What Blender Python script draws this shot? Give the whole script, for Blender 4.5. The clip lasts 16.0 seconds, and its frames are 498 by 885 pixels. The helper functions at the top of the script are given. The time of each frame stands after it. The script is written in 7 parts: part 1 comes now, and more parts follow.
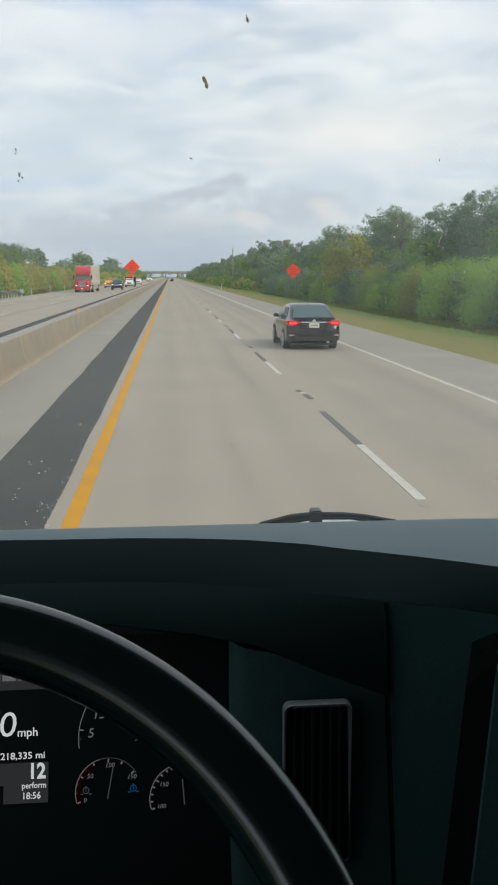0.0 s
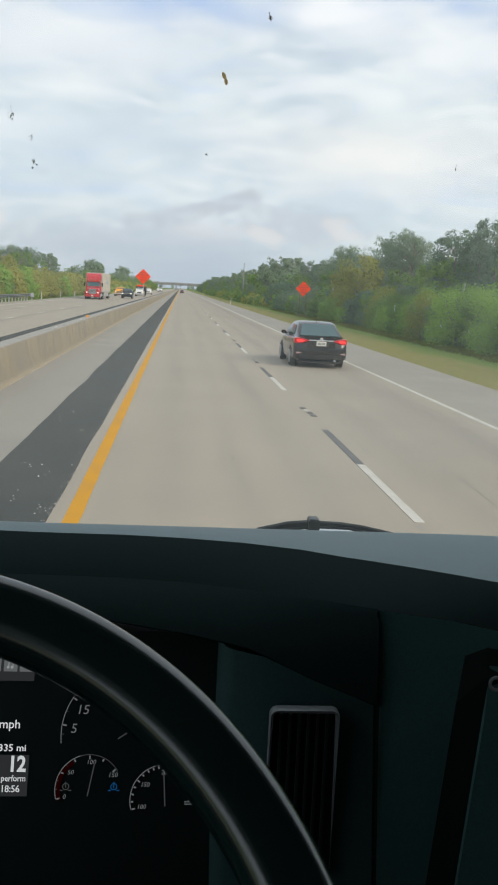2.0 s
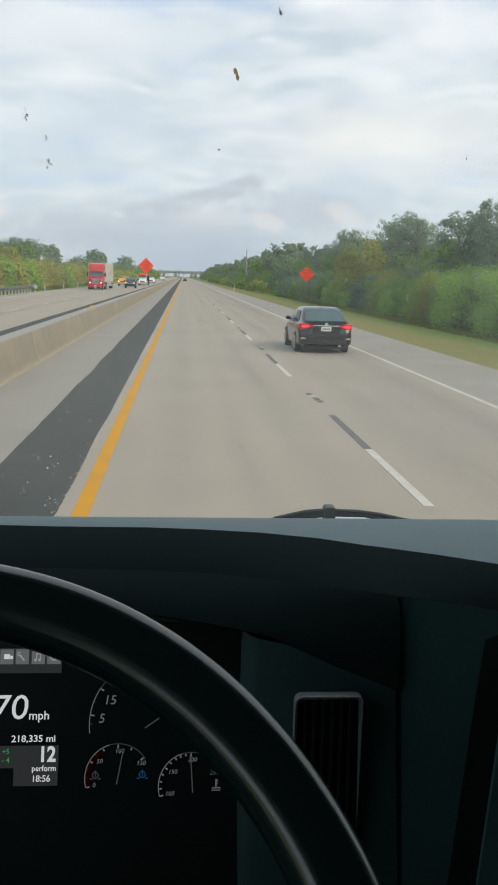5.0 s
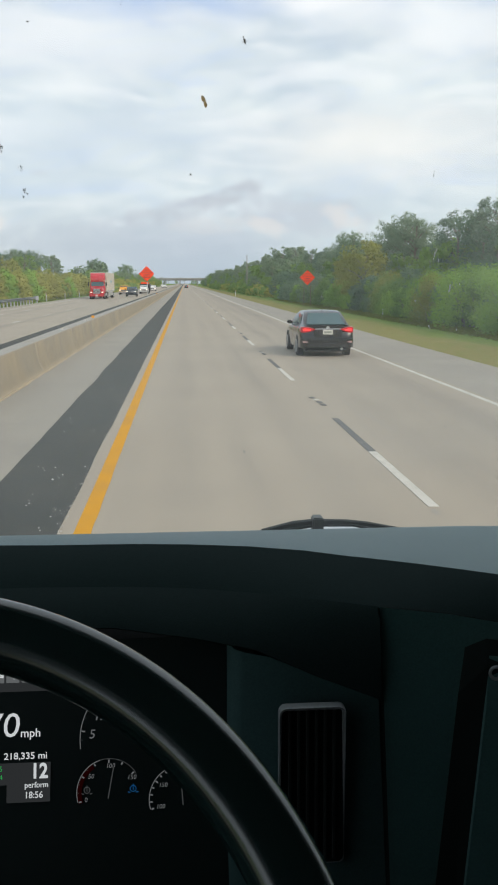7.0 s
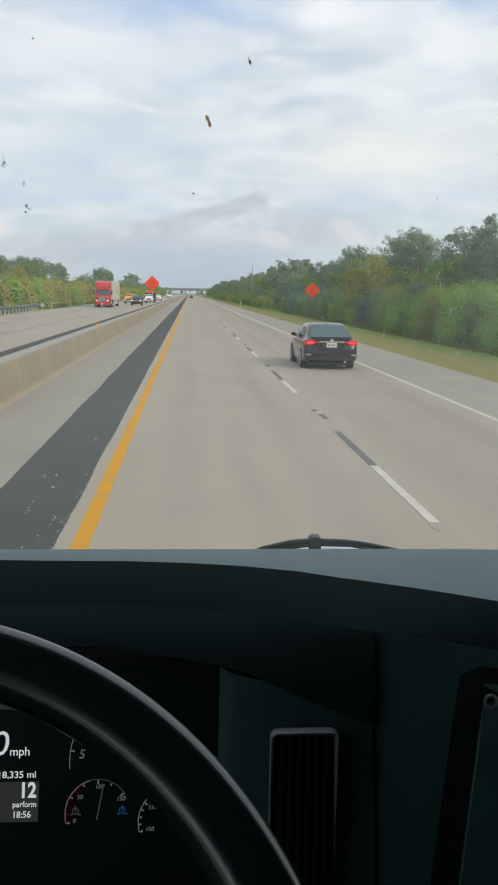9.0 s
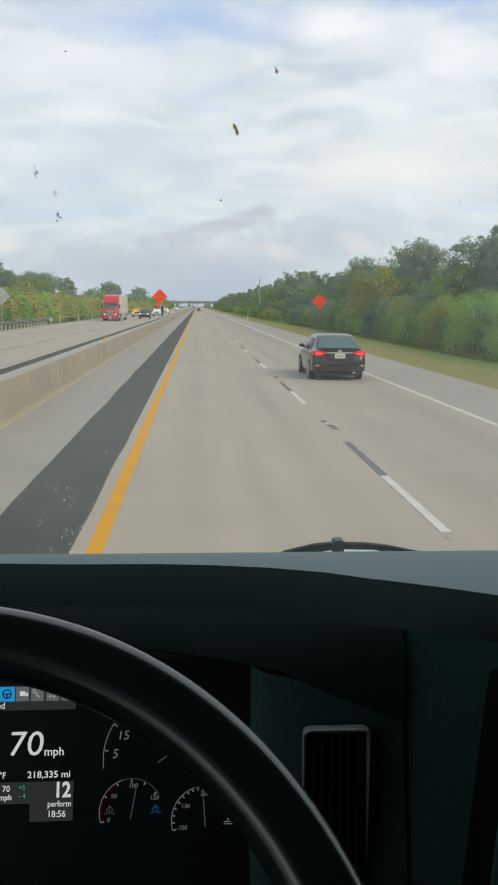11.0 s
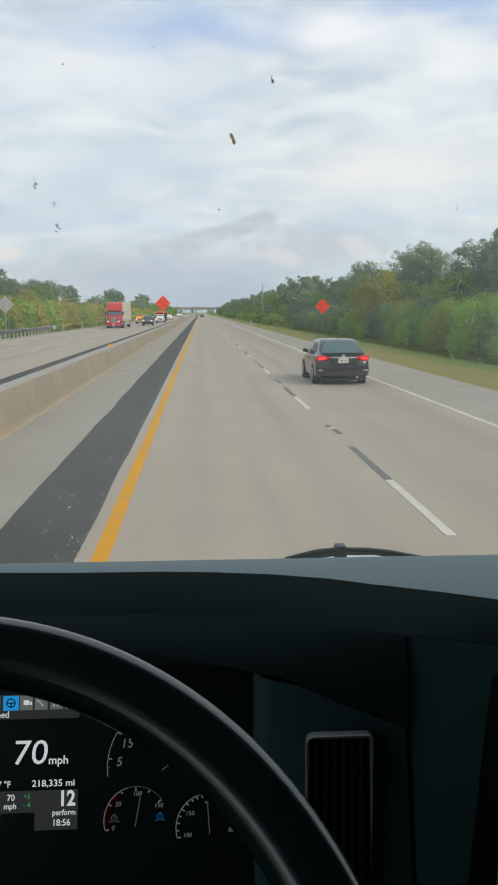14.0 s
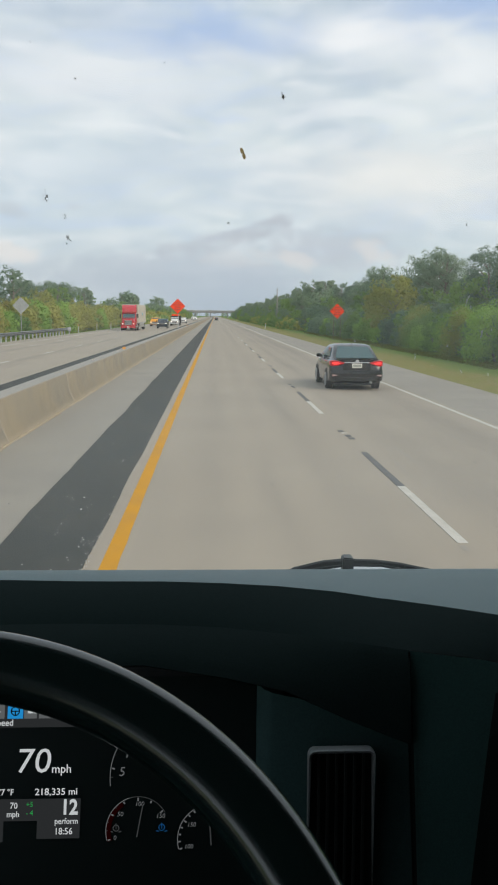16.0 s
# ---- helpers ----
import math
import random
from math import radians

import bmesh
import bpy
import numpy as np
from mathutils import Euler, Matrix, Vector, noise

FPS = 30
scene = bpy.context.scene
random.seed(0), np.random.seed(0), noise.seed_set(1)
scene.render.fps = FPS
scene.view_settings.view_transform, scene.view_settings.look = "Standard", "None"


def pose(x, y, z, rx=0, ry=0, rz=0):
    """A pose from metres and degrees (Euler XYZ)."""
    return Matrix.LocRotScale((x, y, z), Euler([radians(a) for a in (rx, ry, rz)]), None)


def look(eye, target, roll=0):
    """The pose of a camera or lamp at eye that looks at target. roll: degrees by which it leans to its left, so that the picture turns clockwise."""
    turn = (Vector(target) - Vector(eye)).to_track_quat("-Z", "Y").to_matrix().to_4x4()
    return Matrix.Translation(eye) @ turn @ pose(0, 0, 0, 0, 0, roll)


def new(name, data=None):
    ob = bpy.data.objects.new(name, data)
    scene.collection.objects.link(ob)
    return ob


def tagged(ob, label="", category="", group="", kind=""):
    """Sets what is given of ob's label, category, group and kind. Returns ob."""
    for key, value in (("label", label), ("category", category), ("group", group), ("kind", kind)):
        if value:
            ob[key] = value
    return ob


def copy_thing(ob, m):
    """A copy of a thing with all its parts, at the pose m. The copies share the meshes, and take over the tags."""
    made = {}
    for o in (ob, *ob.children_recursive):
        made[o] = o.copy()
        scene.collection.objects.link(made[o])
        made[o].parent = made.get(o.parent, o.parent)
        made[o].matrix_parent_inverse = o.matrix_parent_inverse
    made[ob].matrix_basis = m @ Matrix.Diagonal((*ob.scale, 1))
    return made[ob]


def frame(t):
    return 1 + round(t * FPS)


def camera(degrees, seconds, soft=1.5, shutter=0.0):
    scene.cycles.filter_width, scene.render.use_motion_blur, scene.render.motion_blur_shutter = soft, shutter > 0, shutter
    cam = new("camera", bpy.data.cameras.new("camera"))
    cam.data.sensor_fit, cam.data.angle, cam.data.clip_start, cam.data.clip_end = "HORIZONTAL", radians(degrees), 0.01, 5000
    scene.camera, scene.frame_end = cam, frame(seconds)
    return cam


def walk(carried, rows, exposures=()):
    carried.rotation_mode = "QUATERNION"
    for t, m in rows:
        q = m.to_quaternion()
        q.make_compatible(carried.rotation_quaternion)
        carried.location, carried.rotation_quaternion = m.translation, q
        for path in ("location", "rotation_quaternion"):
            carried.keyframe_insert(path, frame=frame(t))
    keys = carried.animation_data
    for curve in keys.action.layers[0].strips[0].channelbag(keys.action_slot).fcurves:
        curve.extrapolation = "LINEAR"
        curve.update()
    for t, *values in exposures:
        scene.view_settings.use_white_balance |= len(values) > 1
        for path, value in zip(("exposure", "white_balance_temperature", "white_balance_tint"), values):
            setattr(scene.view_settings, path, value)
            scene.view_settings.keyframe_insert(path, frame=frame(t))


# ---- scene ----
# The eye rides in the driver's seat of a stopped highway truck: seconds, x, y, z, yaw, pitch, roll.
cam = camera(32.16, 16.0, soft=2.0)
ROWS = [
    (0, -0.0001, 0.0171, 2.3987, -5.142, -10.881, -0.004),
    (0.5, -0.0219, 0.0080, 2.3935, -5.138, -10.470, -1.087),
    (1, -0.0192, 0.0068, 2.3905, -5.045, -10.213, -2.147),
    (1.5, -0.0149, 0.0160, 2.3792, -5.025, -10.033, -3.093),
    (2, 0.0016, 0.0217, 2.3833, -5.007, -9.887, -3.008),
    (2.5, 0.0214, 0.0102, 2.4037, -4.787, -9.781, -2.310),
    (3, 0.0061, 0.0072, 2.4034, -4.653, -9.640, -1.639),
    (3.5, -0.0128, 0.0245, 2.3748, -4.567, -9.674, -1.554),
    (3.7, -0.0129, 0.0392, 2.3693, -4.509, -9.932, -1.710),
    (5.8, -0.0030, 0.0000, 2.3992, -4.591, -10.825, -1.589),
    (6, 0.0142, 0.0014, 2.3947, -4.226, -10.827, -1.338),
    (6.5, 0.0218, -0.0127, 2.4272, -4.173, -10.530, 0.054),
    (7, 0.0135, -0.0032, 2.4043, -4.213, -10.451, 0.033),
    (7.5, -0.0355, -0.0160, 2.3912, -4.174, -10.261, -1.628),
    (8, -0.0133, -0.0043, 2.3931, -4.071, -10.148, -2.440),
    (8.5, -0.0051, 0.0173, 2.3832, -4.189, -10.072, -2.162),
    (9, 0.0180, 0.0031, 2.4124, -4.076, -9.726, -1.126),
    (9.2, 0.0179, -0.0097, 2.4168, -4.312, -9.593, -0.821),
    (11.3, -0.0033, -0.0102, 2.4039, -3.437, -8.888, -0.461),
    (11.5, -0.0028, -0.0133, 2.4106, -3.670, -8.842, -0.688),
    (12, -0.0063, -0.0156, 2.4071, -3.600, -8.779, -0.894),
    (12.5, 0.0047, -0.0021, 2.3985, -3.486, -8.832, -1.000),
    (13, 0.0158, -0.0106, 2.4138, -3.309, -8.763, -0.489),
    (13.5, 0.0073, -0.0199, 2.4145, -3.312, -8.629, -0.100),
    (14, 0.0017, -0.0132, 2.4069, -3.179, -8.583, 0.180),
    (14.5, -0.0042, -0.0140, 2.4060, -2.837, -8.521, 0.130),
    (15, -0.0063, -0.0110, 2.4011, -2.559, -8.474, -0.607),
    (15.5, 0.0097, -0.0017, 2.4030, -2.403, -8.465, -0.361),
    (16, 0.0077, -0.0146, 2.4161, -2.324, -8.338, -0.455),
]


def seat_view(x, y, z, yaw, pitch, roll):
    return pose(x, y, z, 0, 0, yaw) @ pose(0, 0, 0, pitch) @ pose(0, 0, 0, 0, roll) @ pose(0, 0, 0, 90)


# the phone's exposure breathes a little on the way: seconds, stops
BREATH = [(0, -0.03), (0.5, -0.10), (1.0, 0.03), (1.5, -0.12), (2.0, 0.03), (2.5, -0.02), (3.5, -0.02), (6.0, 0.04), (7.0, 0.06), (7.5, 0.03), (8.0, -0.02), (8.5, -0.12), (9.0, -0.02),
          (11.5, 0.0), (12.5, 0.0), (13.0, 0.02), (13.5, -0.07), (14.0, -0.04), (14.5, 0.0), (15.0, -0.06), (15.5, -0.03), (16.0, -0.08)]
walk(cam, [(t, seat_view(*row)) for t, *row in ROWS], BREATH)

# ---- world, sun ----
SUN_UP, SUN_ROUND = 30.0, 138.0          # degrees above the horizon; clockwise from straight ahead
world = bpy.data.worlds.new("evening_sky")
scene.world = world
world.use_nodes = True
WN, WL = world.node_tree.nodes, world.node_tree.links
WN.clear()


def wire(tree, kind, ins=()):
    """A node with its inputs filled: a socket is linked, anything else is a value."""
    n = tree.nodes.new(kind)
    for key, v in (ins.items() if isinstance(ins, dict) else enumerate(ins)):
        if isinstance(v, bpy.types.NodeSocket):
            tree.links.new(v, n.inputs[key])
        elif v is not None:
            n.inputs[key].default_value = v
    return n


def calc(tree, op, *ins):
    n = tree.nodes.new("ShaderNodeMath")
    n.operation = op
    for i, v in enumerate(ins):
        if isinstance(v, bpy.types.NodeSocket):
            tree.links.new(v, n.inputs[i])
        else:
            n.inputs[i].default_value = v
    return n.outputs[0]


def blend(tree, fac, a, b, mode="MIX"):
    n = tree.nodes.new("ShaderNodeMix")
    n.data_type, n.blend_type = "RGBA", mode
    for i, v in ((0, fac), (6, a), (7, b)):
        if isinstance(v, bpy.types.NodeSocket):
            tree.links.new(v, n.inputs[i])
        else:
            n.inputs[i].default_value = v if i == 0 else (*v[:3], 1)
    return n.outputs[2]


def ramp(tree, fac, *stops):
    n = tree.nodes.new("ShaderNodeValToRGB")
    r = n.color_ramp
    while len(r.elements) < len(stops):
        r.elements.new(0.5)
    for e, (p, c) in zip(r.elements, stops):
        e.position, e.color = p, ((c, c, c, 1) if isinstance(c, (int, float)) else (*c, 1))
    tree.links.new(fac, n.inputs[0])
    return n.outputs[0]


def sky_dome():
    t = world.node_tree
    way = wire(t, "ShaderNodeTexCoord").outputs["Generated"]
    xyz = wire(t, "ShaderNodeSeparateXYZ", [way])
    x, y, z = xyz.outputs
    az = calc(t, "MULTIPLY", calc(t, "ARCTAN2", x, y), 57.3)
    el = calc(t, "MULTIPLY", calc(t, "ARCSINE", z), 57.3)
    flat = wire(t, "ShaderNodeCombineXYZ", [az, calc(t, "MULTIPLY", el, 2.6), 0.0]).outputs[0]
    swirl = wire(t, "ShaderNodeTexNoise", {"Vector": flat, "Scale": 0.10, "Detail": 5.0, "Roughness": 0.5, "Distortion": 0.4})
    fine = wire(t, "ShaderNodeTexNoise", {"Vector": flat, "Scale": 0.26, "Detail": 7.0, "Roughness": 0.52, "Distortion": 0.6})
    wob = wire(t, "ShaderNodeSeparateColor", [swirl.outputs["Color"]])
    wob2 = wire(t, "ShaderNodeSeparateColor", [fine.outputs["Color"]])
    azw = calc(t, "ADD", az, calc(t, "MULTIPLY", calc(t, "SUBTRACT", wob.outputs[0], 0.5), 9.0))
    azw = calc(t, "ADD", azw, calc(t, "MULTIPLY", calc(t, "SUBTRACT", wob2.outputs[0], 0.5), 3.0))
    elw = calc(t, "ADD", el, calc(t, "MULTIPLY", calc(t, "SUBTRACT", wob.outputs[1], 0.5), 4.0))
    elw = calc(t, "ADD", elw, calc(t, "MULTIPLY", calc(t, "SUBTRACT", wob2.outputs[1], 0.5), 3.0))

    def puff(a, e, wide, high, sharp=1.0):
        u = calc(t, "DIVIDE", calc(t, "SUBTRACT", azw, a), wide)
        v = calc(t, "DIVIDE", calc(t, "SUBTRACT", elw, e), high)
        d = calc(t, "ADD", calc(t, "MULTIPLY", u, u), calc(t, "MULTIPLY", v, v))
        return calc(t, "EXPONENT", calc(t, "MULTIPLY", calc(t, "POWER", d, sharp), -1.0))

    clear = wire(t, "ShaderNodeTexSky")
    clear.sky_type, clear.sun_disc = "NISHITA", False
    clear.sun_elevation, clear.sun_rotation = radians(SUN_UP), radians(SUN_ROUND)
    blue = blend(t, 1.0, clear.outputs[0], (0.075, 0.072, 0.072), "MULTIPLY")
    # a high veil of cloud over the blue, thin in streaks
    veil = ramp(t, swirl.outputs["Fac"], (0.36, 0.62), (0.62, 1.0))
    white = blend(t, ramp(t, fine.outputs["Fac"], (0.25, 0.0), (0.75, 1.0)), (0.54, 0.63, 0.68), (0.745, 0.80, 0.81))
    c = blend(t, veil, blend(t, 0.45, blue, (0.43, 0.56, 0.78)), white)
    # torn wisps drawn out across the veil
    slant = wire(t, "ShaderNodeCombineXYZ", [calc(t, "ADD", calc(t, "MULTIPLY", az, 0.42), calc(t, "MULTIPLY", el, 0.5)), calc(t, "SUBTRACT", calc(t, "MULTIPLY", el, 2.0), calc(t, "MULTIPLY", az, 0.25)), 3.0]).outputs[0]
    torn = wire(t, "ShaderNodeTexNoise", {"Vector": slant, "Scale": 0.22, "Detail": 9.0, "Roughness": 0.56, "Distortion": 0.9}).outputs["Fac"]
    c = blend(t, ramp(t, torn, (0.30, 0.45), (0.47, 0.0)), c, (0.47, 0.59, 0.785))
    c = blend(t, ramp(t, torn, (0.52, 0.0), (0.68, 0.55)), c, (0.82, 0.85, 0.87))
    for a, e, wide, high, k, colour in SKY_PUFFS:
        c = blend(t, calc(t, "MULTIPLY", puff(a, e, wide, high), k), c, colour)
    # haze towards the horizon
    low = ramp(t, calc(t, "DIVIDE", el, 12.0), (0.0, 1.0), (0.20, 0.8), (0.46, 0.0))
    haze = ramp(t, calc(t, "ADD", calc(t, "DIVIDE", az, 36.0), 0.5), (0.16, (0.50, 0.56, 0.60)), (0.36, (0.41, 0.475, 0.54)), (0.55, (0.37, 0.44, 0.52)), (0.70, (0.44, 0.51, 0.565)), (0.88, (0.58, 0.66, 0.665)))
    c = blend(t, calc(t, "MULTIPLY", low, 0.9), c, haze)
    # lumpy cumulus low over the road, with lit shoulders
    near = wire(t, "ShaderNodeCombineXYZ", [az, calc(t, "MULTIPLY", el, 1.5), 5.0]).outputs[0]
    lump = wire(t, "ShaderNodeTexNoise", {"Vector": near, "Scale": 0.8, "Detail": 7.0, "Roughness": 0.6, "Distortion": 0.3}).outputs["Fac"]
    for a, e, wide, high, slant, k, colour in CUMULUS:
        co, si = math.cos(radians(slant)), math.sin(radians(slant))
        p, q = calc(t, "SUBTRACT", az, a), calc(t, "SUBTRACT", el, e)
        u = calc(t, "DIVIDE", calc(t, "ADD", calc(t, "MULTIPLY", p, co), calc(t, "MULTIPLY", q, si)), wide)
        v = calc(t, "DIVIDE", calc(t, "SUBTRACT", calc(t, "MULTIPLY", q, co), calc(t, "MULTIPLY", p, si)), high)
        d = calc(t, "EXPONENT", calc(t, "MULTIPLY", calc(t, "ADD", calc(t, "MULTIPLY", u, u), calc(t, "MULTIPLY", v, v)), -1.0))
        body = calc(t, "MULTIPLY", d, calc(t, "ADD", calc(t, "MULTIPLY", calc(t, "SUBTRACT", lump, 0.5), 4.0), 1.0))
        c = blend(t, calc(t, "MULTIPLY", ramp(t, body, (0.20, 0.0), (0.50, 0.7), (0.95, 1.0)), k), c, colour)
    below = ramp(t, calc(t, "ADD", calc(t, "MULTIPLY", el, 0.2), 0.5), (0.46, (0.16, 0.18, 0.14)), (0.5, (1.0, 1.0, 1.0)))
    c = blend(t, 1.0, c, below, "MULTIPLY")
    back = wire(t, "ShaderNodeBackground", [c, 1.2])
    out = wire(t, "ShaderNodeOutputWorld", [back.outputs[0]])


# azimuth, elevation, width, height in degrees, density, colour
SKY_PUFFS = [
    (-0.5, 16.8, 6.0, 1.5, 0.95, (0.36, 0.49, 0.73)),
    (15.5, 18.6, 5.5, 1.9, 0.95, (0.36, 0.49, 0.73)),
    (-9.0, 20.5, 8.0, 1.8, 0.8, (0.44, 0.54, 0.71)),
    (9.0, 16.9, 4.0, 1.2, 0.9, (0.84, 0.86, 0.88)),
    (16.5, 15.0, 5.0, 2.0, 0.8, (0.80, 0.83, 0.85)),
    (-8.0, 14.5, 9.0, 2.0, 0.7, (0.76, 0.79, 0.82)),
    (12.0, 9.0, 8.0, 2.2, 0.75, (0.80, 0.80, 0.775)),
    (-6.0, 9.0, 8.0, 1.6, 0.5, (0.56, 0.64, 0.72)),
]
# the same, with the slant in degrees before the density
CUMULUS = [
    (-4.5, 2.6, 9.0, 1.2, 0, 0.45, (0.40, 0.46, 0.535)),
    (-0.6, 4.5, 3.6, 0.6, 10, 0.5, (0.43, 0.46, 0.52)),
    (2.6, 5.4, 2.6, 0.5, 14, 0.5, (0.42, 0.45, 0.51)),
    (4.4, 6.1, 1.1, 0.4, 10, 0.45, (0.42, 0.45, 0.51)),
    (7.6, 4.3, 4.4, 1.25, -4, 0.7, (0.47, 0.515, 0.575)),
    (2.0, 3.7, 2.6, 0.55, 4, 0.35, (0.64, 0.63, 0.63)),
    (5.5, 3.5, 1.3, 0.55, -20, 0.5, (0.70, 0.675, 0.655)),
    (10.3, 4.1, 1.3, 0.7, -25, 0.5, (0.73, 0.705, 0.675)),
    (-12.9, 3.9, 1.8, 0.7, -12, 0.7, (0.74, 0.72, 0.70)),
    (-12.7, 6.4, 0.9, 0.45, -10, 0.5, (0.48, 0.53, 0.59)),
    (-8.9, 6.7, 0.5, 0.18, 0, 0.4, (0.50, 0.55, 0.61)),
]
sky_dome()
sun = new("sun", bpy.data.lights.new("sun", "SUN"))
sun.data.energy, sun.data.angle, sun.data.color = 2.3, radians(30), (1.0, 0.85, 0.66)
S = radians(SUN_ROUND)
sun.matrix_basis = look((60 * math.sin(S), 60 * math.cos(S), 60 * math.tan(radians(SUN_UP))), (0, 0, 0))

# ---- materials ----
def surface(name, base, rough=0.7, metal=0.0, vary=None, grain=None, bump=0.0, bump_scale=40.0, stretch=(1, 1, 1), spec=0.5, coat=0.0, islands=0.0):
    """A principled surface. vary: (scale, second colour, low, high) for stains; grain: (scale, strength)."""
    m = bpy.data.materials.new(name)
    m.use_nodes = True
    t = m.node_tree
    t.nodes.clear()
    place = wire(t, "ShaderNodeTexCoord").outputs["Object"]
    place = wire(t, "ShaderNodeMapping", {"Vector": place, "Scale": stretch}).outputs[0]
    rgb = wire(t, "ShaderNodeRGB")
    rgb.outputs[0].default_value = (*base, 1)
    c = rgb.outputs[0]
    if vary:
        for scale, second, lo, hi in (vary if isinstance(vary[0], tuple) else (vary,)):
            n = wire(t, "ShaderNodeTexNoise", {"Vector": place, "Scale": scale, "Detail": 5.0, "Roughness": 0.6})
            c = blend(t, ramp(t, n.outputs["Fac"], (lo, 0.0), (hi, 1.0)), c, second)
    if grain:
        n = wire(t, "ShaderNodeTexNoise", {"Vector": place, "Scale": grain[0], "Detail": 3.0})
        k = ramp(t, n.outputs["Fac"], (0.3, 1.0 - grain[1]), (0.7, 1.0 + grain[1]))
        c = blend(t, 1.0, c, k, "MULTIPLY")
    if islands:
        r = wire(t, "ShaderNodeNewGeometry").outputs["Random Per Island"]
        c = blend(t, 1.0, c, ramp(t, r, (0.0, 1.0 - islands), (1.0, 1.0 + islands)), "MULTIPLY")
    p = wire(t, "ShaderNodeBsdfPrincipled", {"Base Color": c, "Roughness": rough, "Metallic": metal, "Specular IOR Level": spec, "Coat Weight": coat})
    if bump:
        n = wire(t, "ShaderNodeTexNoise", {"Vector": place, "Scale": bump_scale, "Detail": 4.0})
        b = wire(t, "ShaderNodeBump", {"Height": n.outputs["Fac"], "Strength": bump, "Distance": 0.02})
        t.links.new(b.outputs[0], p.inputs["Normal"])
    wire(t, "ShaderNodeOutputMaterial", [p.outputs[0]])
    return m


def glow(name, colour, strength):
    m = bpy.data.materials.new(name)
    m.use_nodes = True
    t = m.node_tree
    t.nodes.clear()
    e = wire(t, "ShaderNodeEmission", [(*colour, 1), strength])
    wire(t, "ShaderNodeOutputMaterial", [e.outputs[0]])
    return m


def road_concrete(name, streak_at):
    """Old concrete paving: aggregate, tyre-darkened tracks along the lanes, oil drips and pale patches."""
    m = bpy.data.materials.new(name)
    m.use_nodes = True
    t = m.node_tree
    t.nodes.clear()
    place = wire(t, "ShaderNodeTexCoord").outputs["Object"]
    x, y, z = wire(t, "ShaderNodeSeparateXYZ", [place]).outputs
    long_way = wire(t, "ShaderNodeMapping", {"Vector": place, "Scale": (1.0, 0.05, 1.0)}).outputs[0]
    n1 = wire(t, "ShaderNodeTexNoise", {"Vector": long_way, "Scale": 1.3, "Detail": 6.0, "Roughness": 0.6})
    n2 = wire(t, "ShaderNodeTexNoise", {"Vector": place, "Scale": 0.22, "Detail": 5.0, "Roughness": 0.6})
    n3 = wire(t, "ShaderNodeTexNoise", {"Vector": place, "Scale": 60.0, "Detail": 3.0})
    c = blend(t, ramp(t, n2.outputs["Fac"], (0.35, 0.0), (0.68, 1.0)), (0.346, 0.306, 0.250), (0.382, 0.337, 0.272))
    c = blend(t, ramp(t, n1.outputs["Fac"], (0.50, 0.0), (0.75, 0.35)), c, (0.235, 0.222, 0.195))
    wobble = calc(t, "MULTIPLY", calc(t, "SUBTRACT", n2.outputs["Fac"], 0.5), 0.5)
    for at, wide, k in streak_at:
        d = calc(t, "DIVIDE", calc(t, "SUBTRACT", calc(t, "ADD", x, wobble), at), wide)
        g = calc(t, "EXPONENT", calc(t, "MULTIPLY", calc(t, "MULTIPLY", d, d), -1.0))
        c = blend(t, calc(t, "MULTIPLY", calc(t, "MULTIPLY", g, 0.55 * k), calc(t, "ADD", n1.outputs["Fac"], 0.3)), c, (0.17, 0.165, 0.155))
    # sawn joints across the lanes
    j = calc(t, "ABSOLUTE", calc(t, "SUBTRACT", calc(t, "FRACT", calc(t, "DIVIDE", y, 4.6)), 0.5))
    jm = calc(t, "MULTIPLY", calc(t, "LESS_THAN", j, 0.0016), 0.35)
    c = blend(t, jm, c, (0.16, 0.15, 0.13))
    c = blend(t, 1.0, c, ramp(t, n3.outputs["Fac"], (0.3, 0.86), (0.7, 1.12)), "MULTIPLY")
    b = wire(t, "ShaderNodeBump", {"Height": n3.outputs["Fac"], "Strength": 0.25, "Distance": 0.01})
    p = wire(t, "ShaderNodeBsdfPrincipled", {"Base Color": c, "Roughness": 0.85, "Normal": b.outputs[0], "Specular IOR Level": 0.3})
    wire(t, "ShaderNodeOutputMaterial", [p.outputs[0]])
    return m


